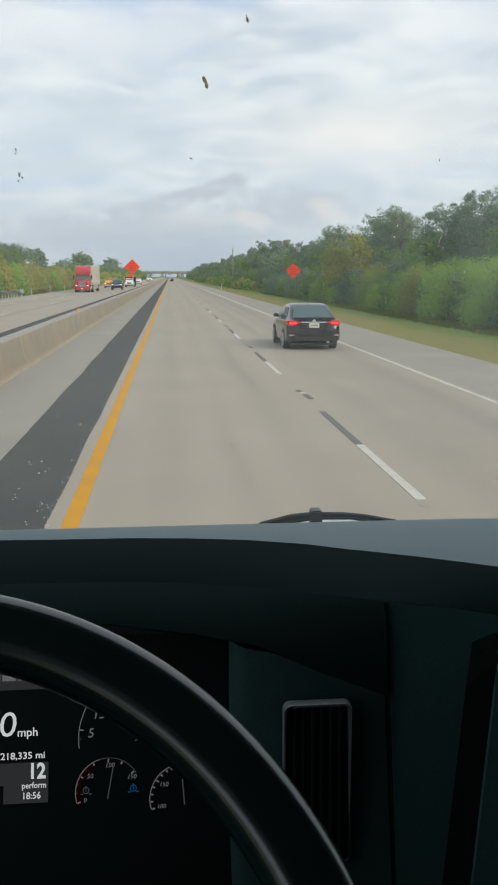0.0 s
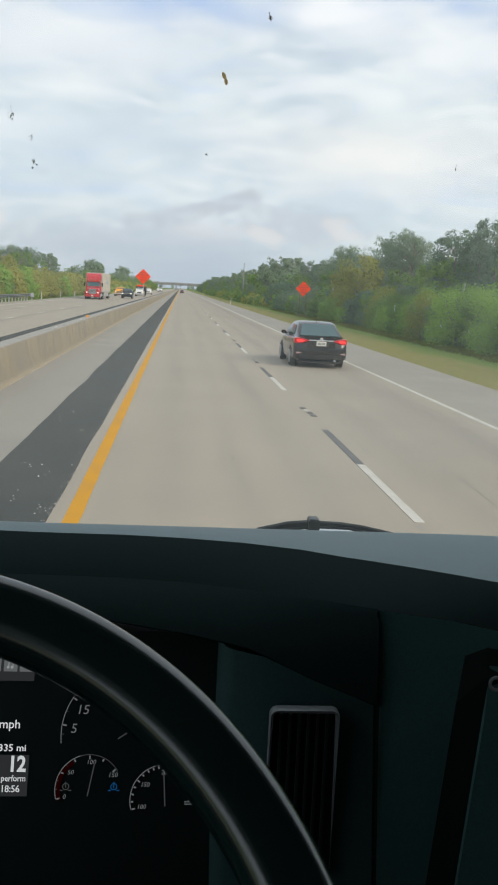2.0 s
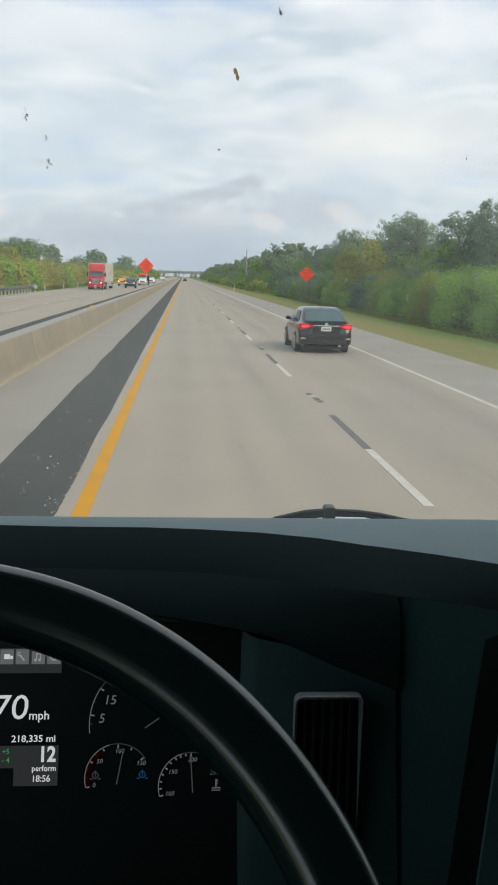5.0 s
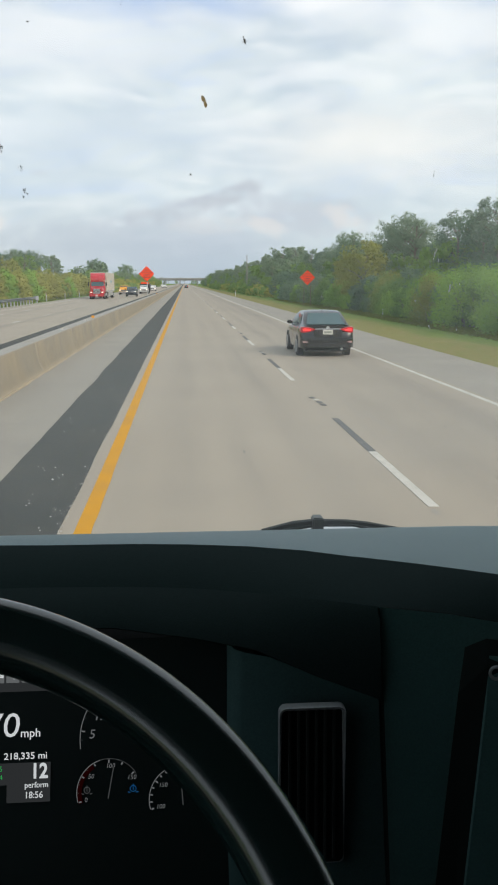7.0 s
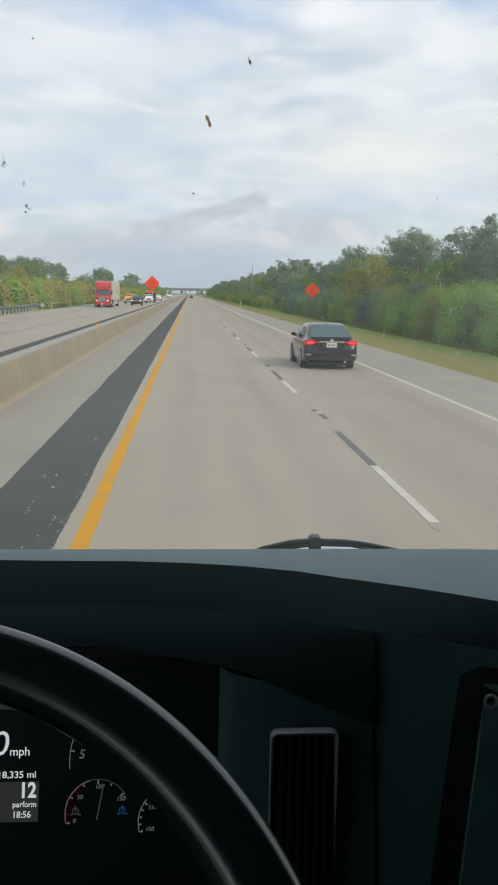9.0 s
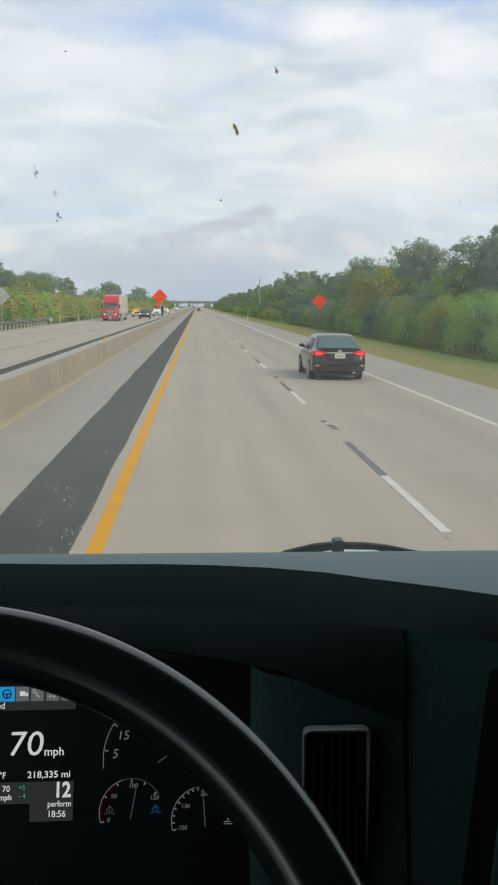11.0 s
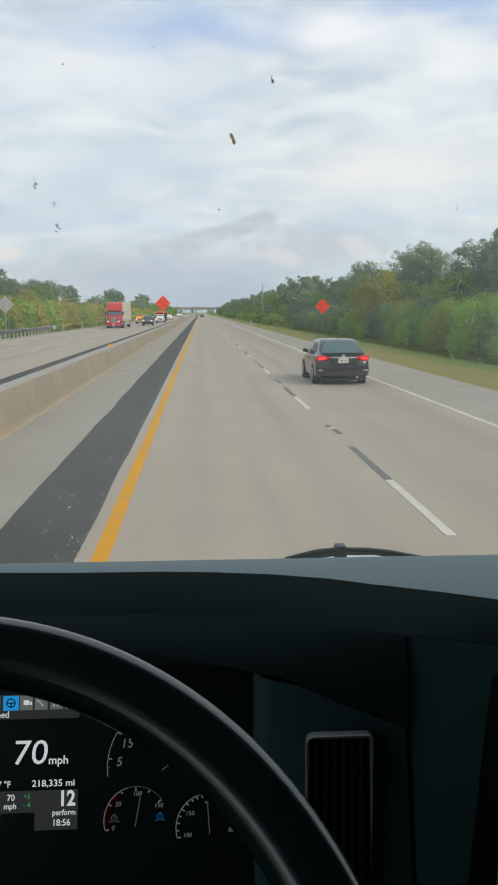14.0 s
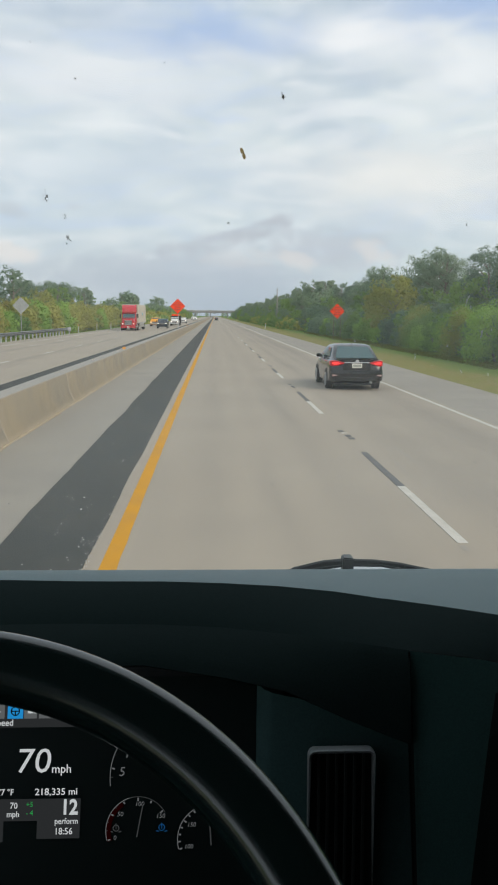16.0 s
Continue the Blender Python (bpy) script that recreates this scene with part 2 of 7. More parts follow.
def barrier_concrete(name):
    """Cast concrete with run-off streaks, tan dirt splashed up from the road and a top painted paler as if lit; each
    section stains in its own way.
    """
    m = bpy.data.materials.new(name)
    m.use_nodes = True
    t = m.node_tree
    t.nodes.clear()
    own = wire(t, "ShaderNodeObjectInfo").outputs["Random"]
    shift = wire(t, "ShaderNodeCombineXYZ", [0.0, calc(t, "MULTIPLY", own, 90.0), calc(t, "MULTIPLY", own, 7.0)]).outputs[0]
    add = wire(t, "ShaderNodeVectorMath", [wire(t, "ShaderNodeTexCoord").outputs["Object"], shift])
    place = add.outputs[0]
    z = wire(t, "ShaderNodeSeparateXYZ", [wire(t, "ShaderNodeTexCoord").outputs["Object"]]).outputs[2]
    runs = wire(t, "ShaderNodeMapping", {"Vector": place, "Scale": (1.0, 1.5, 0.4)}).outputs[0]
    n1 = wire(t, "ShaderNodeTexNoise", {"Vector": place, "Scale": 0.55, "Detail": 5.0, "Roughness": 0.6}).outputs["Fac"]
    n2 = wire(t, "ShaderNodeTexNoise", {"Vector": runs, "Scale": 1.4, "Detail": 6.0, "Roughness": 0.65}).outputs["Fac"]
    n3 = wire(t, "ShaderNodeTexNoise", {"Vector": place, "Scale": 38.0, "Detail": 3.0}).outputs["Fac"]
    c = blend(t, ramp(t, n1, (0.36, 0.0), (0.66, 1.0)), (0.262, 0.238, 0.190), (0.322, 0.274, 0.194))
    c = blend(t, ramp(t, n2, (0.48, 0.0), (0.72, 0.5)), c, (0.200, 0.178, 0.140))
    c = blend(t, ramp(t, n2, (0.28, 0.5), (0.40, 0.0)), c, (0.42, 0.345, 0.235))
    # light on the flat top, put into the colour by height
    lit_top = ramp(t, calc(t, "ADD", z, calc(t, "MULTIPLY", n2, 0.05)), (0.832, 0.0), (0.852, 1.0))
    c = blend(t, lit_top, c, (0.335, 0.325, 0.295))
    foot = ramp(t, calc(t, "ADD", z, calc(t, "MULTIPLY", n1, 0.12)), (0.10, 0.7), (0.20, 0.0))
    c = blend(t, foot, c, (0.41, 0.35, 0.26))
    c = blend(t, 1.0, c, ramp(t, n3, (0.3, 0.88), (0.7, 1.10)), "MULTIPLY")
    b = wire(t, "ShaderNodeBump", {"Height": n3, "Strength": 0.2, "Distance": 0.01})
    p = wire(t, "ShaderNodeBsdfPrincipled", {"Base Color": c, "Roughness": 0.9, "Normal": b.outputs[0], "Specular IOR Level": 0.3})
    wire(t, "ShaderNodeOutputMaterial", [p.outputs[0]])
    return m


def clear_glass(name, dust_haze, tint=(1, 1, 1), rough=0.0):
    """A thin pane: see-through, mirror-like at a slant, with a film for both dirt that catches the daylight and the
    haze outside.
    """
    m = bpy.data.materials.new(name)
    m.use_nodes = True
    t = m.node_tree
    t.nodes.clear()
    see = wire(t, "ShaderNodeBsdfTransparent", [(*tint, 1)])
    shine = wire(t, "ShaderNodeBsdfGlossy", {"Color": (1, 1, 1, 1), "Roughness": rough})
    edge = wire(t, "ShaderNodeFresnel", {"IOR": 1.35})
    mix = wire(t, "ShaderNodeMixShader", [calc(t, "MULTIPLY", edge.outputs[0], 0.5), see.outputs[0], shine.outputs[0]])
    if dust_haze:
        place = wire(t, "ShaderNodeTexCoord").outputs["Object"]
        n = wire(t, "ShaderNodeTexNoise", {"Vector": place, "Scale": 7.0, "Detail": 5.0})
        film = wire(t, "ShaderNodeBsdfTranslucent", [(0.77, 0.785, 0.765, 1)])
        x, _, z = wire(t, "ShaderNodeSeparateXYZ", [place]).outputs
        # veil thinner at the foot, thicker to the right to haze the trees
        low = ramp(t, calc(t, "MULTIPLY", calc(t, "SUBTRACT", z, 2.03), 2.0), (0.08, 0.35), (0.45, 1.0))
        patch = ramp(t, calc(t, "ADD", calc(t, "MULTIPLY", x, 2.0), 0.3), (0.40, 0.62), (0.95, 0.76))
        thick = calc(t, "MULTIPLY", ramp(t, n.outputs["Fac"], (0.3, dust_haze * 0.95), (0.7, dust_haze * 2.0)), calc(t, "MULTIPLY", patch, low))
        mix = wire(t, "ShaderNodeMixShader", [thick, mix.outputs[0], film.outputs[0]])
    wire(t, "ShaderNodeOutputMaterial", [mix.outputs[0]])
    return m


def leaves(name, colour, second):
    """Foliage: leaf colour changes from clump to clump; light passes through."""
    m = bpy.data.materials.new(name)
    m.use_nodes = True
    t = m.node_tree
    t.nodes.clear()
    g = wire(t, "ShaderNodeNewGeometry")
    o = wire(t, "ShaderNodeObjectInfo")
    c = blend(t, g.outputs["Random Per Island"], colour, second)
    c = blend(t, 1.0, c, ramp(t, o.outputs["Random"], (0.0, (0.84, 0.87, 0.86)), (1.0, (1.18, 1.14, 1.06))), "MULTIPLY")
    d = wire(t, "ShaderNodeBsdfDiffuse", {"Color": c})
    tr = wire(t, "ShaderNodeBsdfTranslucent", {"Color": c})
    mix = wire(t, "ShaderNodeMixShader", [0.5, d.outputs[0], tr.outputs[0]])
    wire(t, "ShaderNodeOutputMaterial", [mix.outputs[0]])
    return m


M_ROAD = road_concrete("old_concrete_paving", [(-0.1, 0.34, 0.34), (1.8, 0.36, 0.36), (3.6, 0.35, 0.45), (5.4, 0.5, 0.85), (0.9, 0.25, 0.2), (4.5, 0.4, 0.4)])
M_ROAD2 = road_concrete("opposite_concrete_paving", [(3.0, 0.3, 0.6), (-0.5, 0.3, 0.6), (-4.0, 0.3, 0.6)])
M_ASPHALT = surface("fresh_asphalt_strip", (0.058, 0.064, 0.061), 0.9, vary=((0.5, (0.076, 0.078, 0.070), 0.4, 0.75), (3.0, (0.10, 0.098, 0.088), 0.66, 0.82)), spec=0.2, grain=(70, 0.3), bump=0.5, bump_scale=60)
M_SHOULDER = surface("shoulder_concrete", (0.275, 0.258, 0.226), 0.9, vary=((0.35, (0.325, 0.303, 0.258), 0.35, 0.7), (1.5, (0.24, 0.23, 0.21), 0.6, 0.8)), grain=(50, 0.15), bump=0.3, bump_scale=60)
M_BARRIER = barrier_concrete("weathered_barrier_concrete")
M_JOINT = surface("pale_mortar", (0.42, 0.38, 0.31), 0.9, vary=(2.0, (0.28, 0.25, 0.2), 0.4, 0.7), grain=(60, 0.2))
M_SAND = surface("drifted_sand", (0.46, 0.38, 0.26), 0.95, vary=(3.0, (0.34, 0.29, 0.21), 0.4, 0.7), grain=(60, 0.2), bump=0.4)
M_YELLOW = surface("yellow_road_paint", (0.60, 0.29, 0.008), 0.9, spec=0.15, vary=((1.2, (0.50, 0.26, 0.04), 0.45, 0.75), (9.0, (0.40, 0.27, 0.10), 0.64, 0.8)), grain=(60, 0.12))
M_WHITE = surface("white_road_paint", (0.56, 0.54, 0.49), 0.7, vary=((1.6, (0.46, 0.44, 0.39), 0.45, 0.7), (9.0, (0.36, 0.335, 0.285), 0.52, 0.72)), grain=(60, 0.1))
M_BLACKPAINT = surface("black_contrast_paint", (0.105, 0.105, 0.105), 0.8, vary=(4.0, (0.2, 0.19, 0.17), 0.5, 0.85), grain=(60, 0.2))
def verge_grass(name):
    """Mown, sun-bleached grass by the road that turns lush towards the wood."""
    m = bpy.data.materials.new(name)
    m.use_nodes = True
    t = m.node_tree
    t.nodes.clear()
    place = wire(t, "ShaderNodeTexCoord").outputs["Object"]
    x = wire(t, "ShaderNodeSeparateXYZ", [place]).outputs[0]
    long_way = wire(t, "ShaderNodeMapping", {"Vector": place, "Scale": (1.0, 0.25, 1.0)}).outputs[0]
    n1 = wire(t, "ShaderNodeTexNoise", {"Vector": long_way, "Scale": 0.6, "Detail": 6.0, "Roughness": 0.6}).outputs["Fac"]
    n2 = wire(t, "ShaderNodeTexNoise", {"Vector": place, "Scale": 2.2, "Detail": 5.0, "Roughness": 0.65}).outputs["Fac"]
    n3 = wire(t, "ShaderNodeTexNoise", {"Vector": place, "Scale": 25.0, "Detail": 3.0}).outputs["Fac"]
    dry = blend(t, ramp(t, n2, (0.38, 0.0), (0.66, 1.0)), (0.250, 0.212, 0.085), (0.185, 0.205, 0.058))
    lush = blend(t, ramp(t, n2, (0.38, 0.0), (0.66, 1.0)), (0.105, 0.190, 0.038), (0.150, 0.230, 0.048))
    edge = calc(t, "ADD", calc(t, "ABSOLUTE", x), calc(t, "MULTIPLY", calc(t, "SUBTRACT", n1, 0.5), 5.0))
    c = blend(t, ramp(t, calc(t, "MULTIPLY", calc(t, "SUBTRACT", edge, 11.6), 0.4), (0.0, 0.0), (1.0, 1.0)), dry, lush)
    c = blend(t, 1.0, c, ramp(t, n3, (0.3, 0.7), (0.7, 1.3)), "MULTIPLY")
    b = wire(t, "ShaderNodeBump", {"Height": n3, "Strength": 0.7, "Distance": 0.03})
    p = wire(t, "ShaderNodeBsdfPrincipled", {"Base Color": c, "Roughness": 0.95, "Normal": b.outputs[0], "Specular IOR Level": 0.1})
    wire(t, "ShaderNodeOutputMaterial", [p.outputs[0]])
    return m


M_STAIN = surface("oil_stain", (0.10, 0.097, 0.09), 0.6, vary=(20.0, (0.16, 0.15, 0.135), 0.4, 0.7))
M_CHIP = surface("pale_stone_chips", (0.48, 0.475, 0.455), 0.8, vary=(30.0, (0.33, 0.32, 0.30), 0.4, 0.7))
M_SCRAPE = surface("rubber_scrape", (0.298, 0.278, 0.243), 0.85, vary=(6.0, (0.325, 0.302, 0.265), 0.4, 0.6), grain=(60, 0.2))
M_GRASS = verge_grass("mown_roadside_grass")
M_BLADE = leaves("grass_tufts", (0.16, 0.20, 0.045), (0.24, 0.23, 0.07))
M_BARK = surface("grey_brown_bark", (0.30, 0.27, 0.235), 0.95, vary=(4.0, (0.17, 0.145, 0.12), 0.4, 0.7), bump=0.6, bump_scale=20, stretch=(1, 1, 0.3))
# dark green and pine are paled and blued: distance haze in the colour
M_LEAF = [leaves("hazed_green_leaves", (0.215, 0.305, 0.212), (0.248, 0.340, 0.230)),
          leaves("mid_green_leaves", (0.215, 0.335, 0.125), (0.255, 0.380, 0.140)),
          leaves("bright_green_leaves", (0.310, 0.485, 0.130), (0.360, 0.535, 0.145)),
          # yellow-green foliage, lightened and yellowed: warm evening sun put into the colour
          leaves("yellow_green_sunlit_leaves", (0.380, 0.402, 0.135), (0.435, 0.440, 0.152)),
          leaves("hazed_pine_needles", (0.228, 0.310, 0.236), (0.262, 0.345, 0.255)),
          leaves("ochre_leaves", (0.350, 0.305, 0.110), (0.385, 0.350, 0.120))]
M_ORANGE = surface("fluorescent_orange_sheeting", (1.0, 0.062, 0.002), 0.7, spec=0.1, vary=(3.0, (0.97, 0.055, 0.002), 0.45, 0.7))
M_BLACK = surface("black_lettering", (0.012, 0.012, 0.012), 0.6)
M_STEEL = surface("galvanised_steel", (0.50, 0.52, 0.53), 0.6, 0.15, vary=(6.0, (0.30, 0.31, 0.32), 0.4, 0.7), grain=(30, 0.1))
M_WOODPOST = surface("weathered_timber_post", (0.22, 0.18, 0.13), 0.9, vary=(6.0, (0.13, 0.11, 0.085), 0.4, 0.7), bump=0.5, stretch=(1, 1, 0.2))
M_SIGNBACK = surface("bare_aluminium_sign", (0.52, 0.54, 0.55), 0.5, 0.6, vary=(3.0, (0.4, 0.41, 0.42), 0.4, 0.7))
M_BRIDGE = surface("bridge_concrete", (0.31, 0.32, 0.325), 0.9, vary=(0.2, (0.24, 0.245, 0.25), 0.4, 0.7), grain=(4, 0.1))
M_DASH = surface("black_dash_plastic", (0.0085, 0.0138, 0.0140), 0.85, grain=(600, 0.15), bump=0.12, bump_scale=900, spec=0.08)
# far paler than the brow: the sky's sheen is put into this colour
M_DASHTOP = surface("sky_lit_dash_top_vinyl", (0.090, 0.150, 0.160), 0.5, vary=(9.0, (0.099, 0.162, 0.172), 0.4, 0.7), grain=(500, 0.1), bump=0.1, bump_scale=700, spec=0.5)
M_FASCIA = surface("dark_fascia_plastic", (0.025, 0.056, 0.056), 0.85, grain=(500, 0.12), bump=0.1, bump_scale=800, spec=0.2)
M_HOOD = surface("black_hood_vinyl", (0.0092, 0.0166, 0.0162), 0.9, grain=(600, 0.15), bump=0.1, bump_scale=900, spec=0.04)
M_SLAT = surface("vent_slat_plastic", (0.013, 0.018, 0.017), 0.7, spec=0.3)
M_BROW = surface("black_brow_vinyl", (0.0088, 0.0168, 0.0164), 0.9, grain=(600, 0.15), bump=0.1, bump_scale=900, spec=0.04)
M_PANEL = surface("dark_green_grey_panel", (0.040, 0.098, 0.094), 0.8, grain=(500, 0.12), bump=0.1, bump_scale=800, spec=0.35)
# near-black for the seam, and for painted shade in channel and vent
M_GAP = surface("gap_shade_black", (0.012, 0.017, 0.016), 0.9, spec=0.1)
M_LEATHER = surface("black_wheel_leather", (0.008, 0.022, 0.021), 0.21, spec=0.9, coat=0.2)
M_SATIN = surface("satin_grey_trim", (0.20, 0.215, 0.22), 0.45, 0.4, grain=(300, 0.08))
M_LINING = surface("cab_lining", (0.05, 0.05, 0.05), 0.9, vary=(4.0, (0.04, 0.04, 0.04), 0.4, 0.7), grain=(200, 0.1))
M_SHELL = surface("bright_gap_white", (0.7, 0.7, 0.7), 0.3, vary=(2.0, (0.6, 0.6, 0.58), 0.4, 0.7), coat=0.5)
M_SCREEN = surface("black_screen_glass", (0.0090, 0.0160, 0.0155), 0.4, spec=0.25)
M_RUBBER = surface("black_rubber", (0.009, 0.014, 0.014), 0.5, grain=(120, 0.2))
M_CLIP = surface("grey_green_clip", (0.045, 0.055, 0.052), 0.5, grain=(200, 0.15))
M_WINDSCREEN = clear_glass("windscreen_glass", 0.108)
M_TEXT = glow("lit_white_characters", (0.86, 0.90, 0.92), 0.62)
M_TABMARK = glow("lit_tab_marks", (0.8, 0.84, 0.86), 0.32)
M_DIM = glow("dim_white_characters", (0.75, 0.8, 0.82), 0.14)
M_FAINT = glow("faint_dial_marks", (0.75, 0.8, 0.82), 0.055)
M_BAR = glow("lit_grey_bar", (0.35, 0.38, 0.40), 0.065)
M_BLUE = glow("lit_blue_tab", (0.02, 0.32, 0.75), 0.75)
M_BLUEICON = glow("lit_blue_mark", (0.02, 0.20, 0.55), 0.25)
M_GREEN = glow("lit_green_mark", (0.04, 0.55, 0.12), 0.55)
M_REDARC = glow("lit_red_arc", (0.55, 0.03, 0.03), 0.016)
M_SPLAT = leaves("dried_insect_dark", (0.10, 0.09, 0.08), (0.30, 0.28, 0.25))
M_SPLAT2 = leaves("dried_insect_tan", (0.62, 0.46, 0.24), (0.70, 0.50, 0.26))
M_SPLAT4 = leaves("dried_insect_grey", (0.16, 0.16, 0.15), (0.62, 0.61, 0.58))
M_SPLAT3 = leaves("dried_insect_pale", (0.8, 0.8, 0.78), (0.85, 0.85, 0.82))
M_CARBLACK = surface("black_car_paint", (0.007, 0.0075, 0.009), 0.16, spec=0.5, coat=0.35, vary=(3.0, (0.010, 0.010, 0.012), 0.4, 0.7))
M_CARGLASS = surface("tinted_car_glass", (0.028, 0.078, 0.088), 0.06, spec=0.9)
M_CHROME = surface("chrome_trim", (0.62, 0.63, 0.64), 0.3, 1.0)
M_TYRE = surface("tyre_rubber", (0.018, 0.018, 0.018), 0.85, grain=(60, 0.2))
M_RIM = surface("alloy_rim", (0.50, 0.51, 0.52), 0.4, 0.7)
M_PLASTIC = surface("black_bumper_plastic", (0.010, 0.010, 0.011), 0.6)
M_REDLENS = surface("red_lamp_lens", (0.55, 0.010, 0.014), 0.32, spec=0.4)
M_TAIL = glow("lit_tail_lamp", (1.0, 0.05, 0.045), 1.5)
M_REFLECT = surface("pale_reflector", (0.45, 0.30, 0.29), 0.25)
M_PLATE = surface("white_number_plate", (0.62, 0.62, 0.58), 0.5)
M_PLATEBAR = surface("plate_bars", (0.16, 0.20, 0.18), 0.6)
M_HEAD = glow("lit_head_lamp", (1.0, 0.93, 0.8), 1.5)
M_REDPAINT = surface("red_truck_paint", (0.50, 0.012, 0.022), 0.25, coat=0.6, vary=(2.0, (0.42, 0.012, 0.02), 0.4, 0.7))
M_TRAILER = surface("pale_trailer_panel", (0.62, 0.58, 0.50), 0.5, vary=(0.6, (0.52, 0.48, 0.41), 0.4, 0.7), grain=(8, 0.05))
M_CYAN = surface("cyan_swoosh_vinyl", (0.03, 0.38, 0.55), 0.5)
M_WHITEPAINT = surface("white_vehicle_paint", (0.68, 0.68, 0.67), 0.3, coat=0.5, vary=(2.0, (0.6, 0.6, 0.58), 0.4, 0.7))
M_DARKPAINT = surface("dark_blue_vehicle_paint", (0.02, 0.028, 0.04), 0.25, coat=0.5)
M_AMBER = surface("amber_reflector", (0.75, 0.33, 0.02), 0.35)

# ---- building helpers ----
def finish(bm, name, material, smooth=False):
    me = bpy.data.meshes.new(name)
    bmesh.ops.recalc_face_normals(bm, faces=bm.faces[:])
    bm.to_mesh(me)
    bm.free()
    for m in (material if isinstance(material, (list, tuple)) else [material]):
        me.materials.append(m)
    if smooth:
        me.shade_smooth()
        me.set_sharp_from_angle(angle=radians(38))
    return me


def part(name, bm, material, parent, label="", smooth=False):
    """One mesh object from a bmesh, under a thing or a part."""
    ob = new(name, finish(bm, name, material, smooth))
    ob.parent = parent
    if label:
        ob["label"] = label
    return ob


def thing(name, label, category, at=None, group="", kind=""):
    ob = new(name)
    ob.empty_display_size = 0.1
    if at is not None:
        ob.matrix_basis = at
    return tagged(ob, label, category, group, kind)


def solid(name, bm, material, label, category, at=None, group="", kind="", smooth=False):
    ob = new(name, finish(bm, name, material, smooth))
    if at is not None:
        ob.matrix_basis = at
    return tagged(ob, label, category, group, kind)


def box(x0, x1, y0, y1, z0, z1, bevel=0.0, bm=None, m=None):
    bm = bm or bmesh.new()
    made = bmesh.ops.create_cube(bm, size=1.0)["verts"]
    bmesh.ops.scale(bm, vec=(x1 - x0, y1 - y0, z1 - z0), verts=made)
    bmesh.ops.translate(bm, vec=((x0 + x1) / 2, (y0 + y1) / 2, (z0 + z1) / 2), verts=made)
    if m is not None:
        bmesh.ops.transform(bm, matrix=m, verts=made)
    if bevel:
        edges = list({e for v in made for e in v.link_edges})
        bmesh.ops.bevel(bm, geom=edges, offset=bevel, segments=2, affect="EDGES")
    return bm


def rod(p, q, r0, r1=None, n=12, bm=None, caps=True):
    """A tapered round bar from p to q."""
    bm = bm or bmesh.new()
    p, q = Vector(p), Vector(q)
    m = Matrix.Translation((p + q) / 2) @ (q - p).to_track_quat("Z", "Y").to_matrix().to_4x4()
    bmesh.ops.create_cone(bm, cap_ends=caps, segments=n, radius1=r0, radius2=r0 if r1 is None else r1, depth=(q - p).length, matrix=m)
    return bm


def loft(rings, bm=None, closed=True, caps=True):
    """A skin over rings of points."""
    bm = bm or bmesh.new()
    vs = [[bm.verts.new(p) for p in ring] for ring in rings]
    n = len(vs[0])
    for a, b in zip(vs, vs[1:]):
        for i in range(n if closed else n - 1):
            j = (i + 1) % n
            bm.faces.new((a[i], a[j], b[j], b[i]))
    if caps and closed:
        bm.faces.new(vs[0])
        bm.faces.new(vs[-1][::-1])
    return bm


def tube(points, r, n=10, bm=None):
    """A round bar along points."""
    pts = [Vector(p) for p in points]
    rings = []
    for i, p in enumerate(pts):
        d = (pts[min(i + 1, len(pts) - 1)] - pts[max(i - 1, 0)]).normalized()
        q = d.to_track_quat("Z", "Y").to_matrix()
        rr = r[i] if isinstance(r, (list, tuple)) else r
        rings.append([p + q @ Vector((rr * math.cos(a * math.tau / n), rr * math.sin(a * math.tau / n), 0)) for a in range(n)])
    return loft(rings, bm)


def ring_tube(R, r, big=96, small=20, m=None, flat=1.0, square=2.0):
    """A ring of round bar; square above 2 flattens the bar's sides."""
    bm = bmesh.new()
    edge = lambda v: math.copysign(abs(v) ** (2.0 / square), v)
    vs = []
    for i in range(big):
        a = i * math.tau / big
        vs.append([])
        for b in range(small):
            u, v = r * edge(math.cos(b * math.tau / small)), flat * r * edge(math.sin(b * math.tau / small))
            vs[-1].append(bm.verts.new(((R + u) * math.cos(a), (R + u) * math.sin(a), v)))
    for i in range(big):
        for j in range(small):
            bm.faces.new((vs[i][j], vs[(i + 1) % big][j], vs[(i + 1) % big][(j + 1) % small], vs[i][(j + 1) % small]))
    if m is not None:
        bmesh.ops.transform(bm, matrix=m, verts=bm.verts[:])
    return bm


def strip(x0, x1, ys, z, thick=0.0, wobble=None):
    """A long sheet along the road, cut at ys; wobble(y) shifts its two edges."""
    bm = bmesh.new()
    prev = None
    for y in ys:
        a, b = wobble(y) if wobble else (0, 0)
        cur = [bm.verts.new((x0 + a, y, z)), bm.verts.new((x1 + b, y, z))]
        if prev:
            bm.faces.new((prev[0], prev[1], cur[1], cur[0]))
        prev = cur
    if thick:
        made = bmesh.ops.extrude_face_region(bm, geom=bm.faces[:])
        bmesh.ops.translate(bm, vec=(0, 0, -thick), verts=[v for v in made["geom"] if isinstance(v, bmesh.types.BMVert)])
    return bm


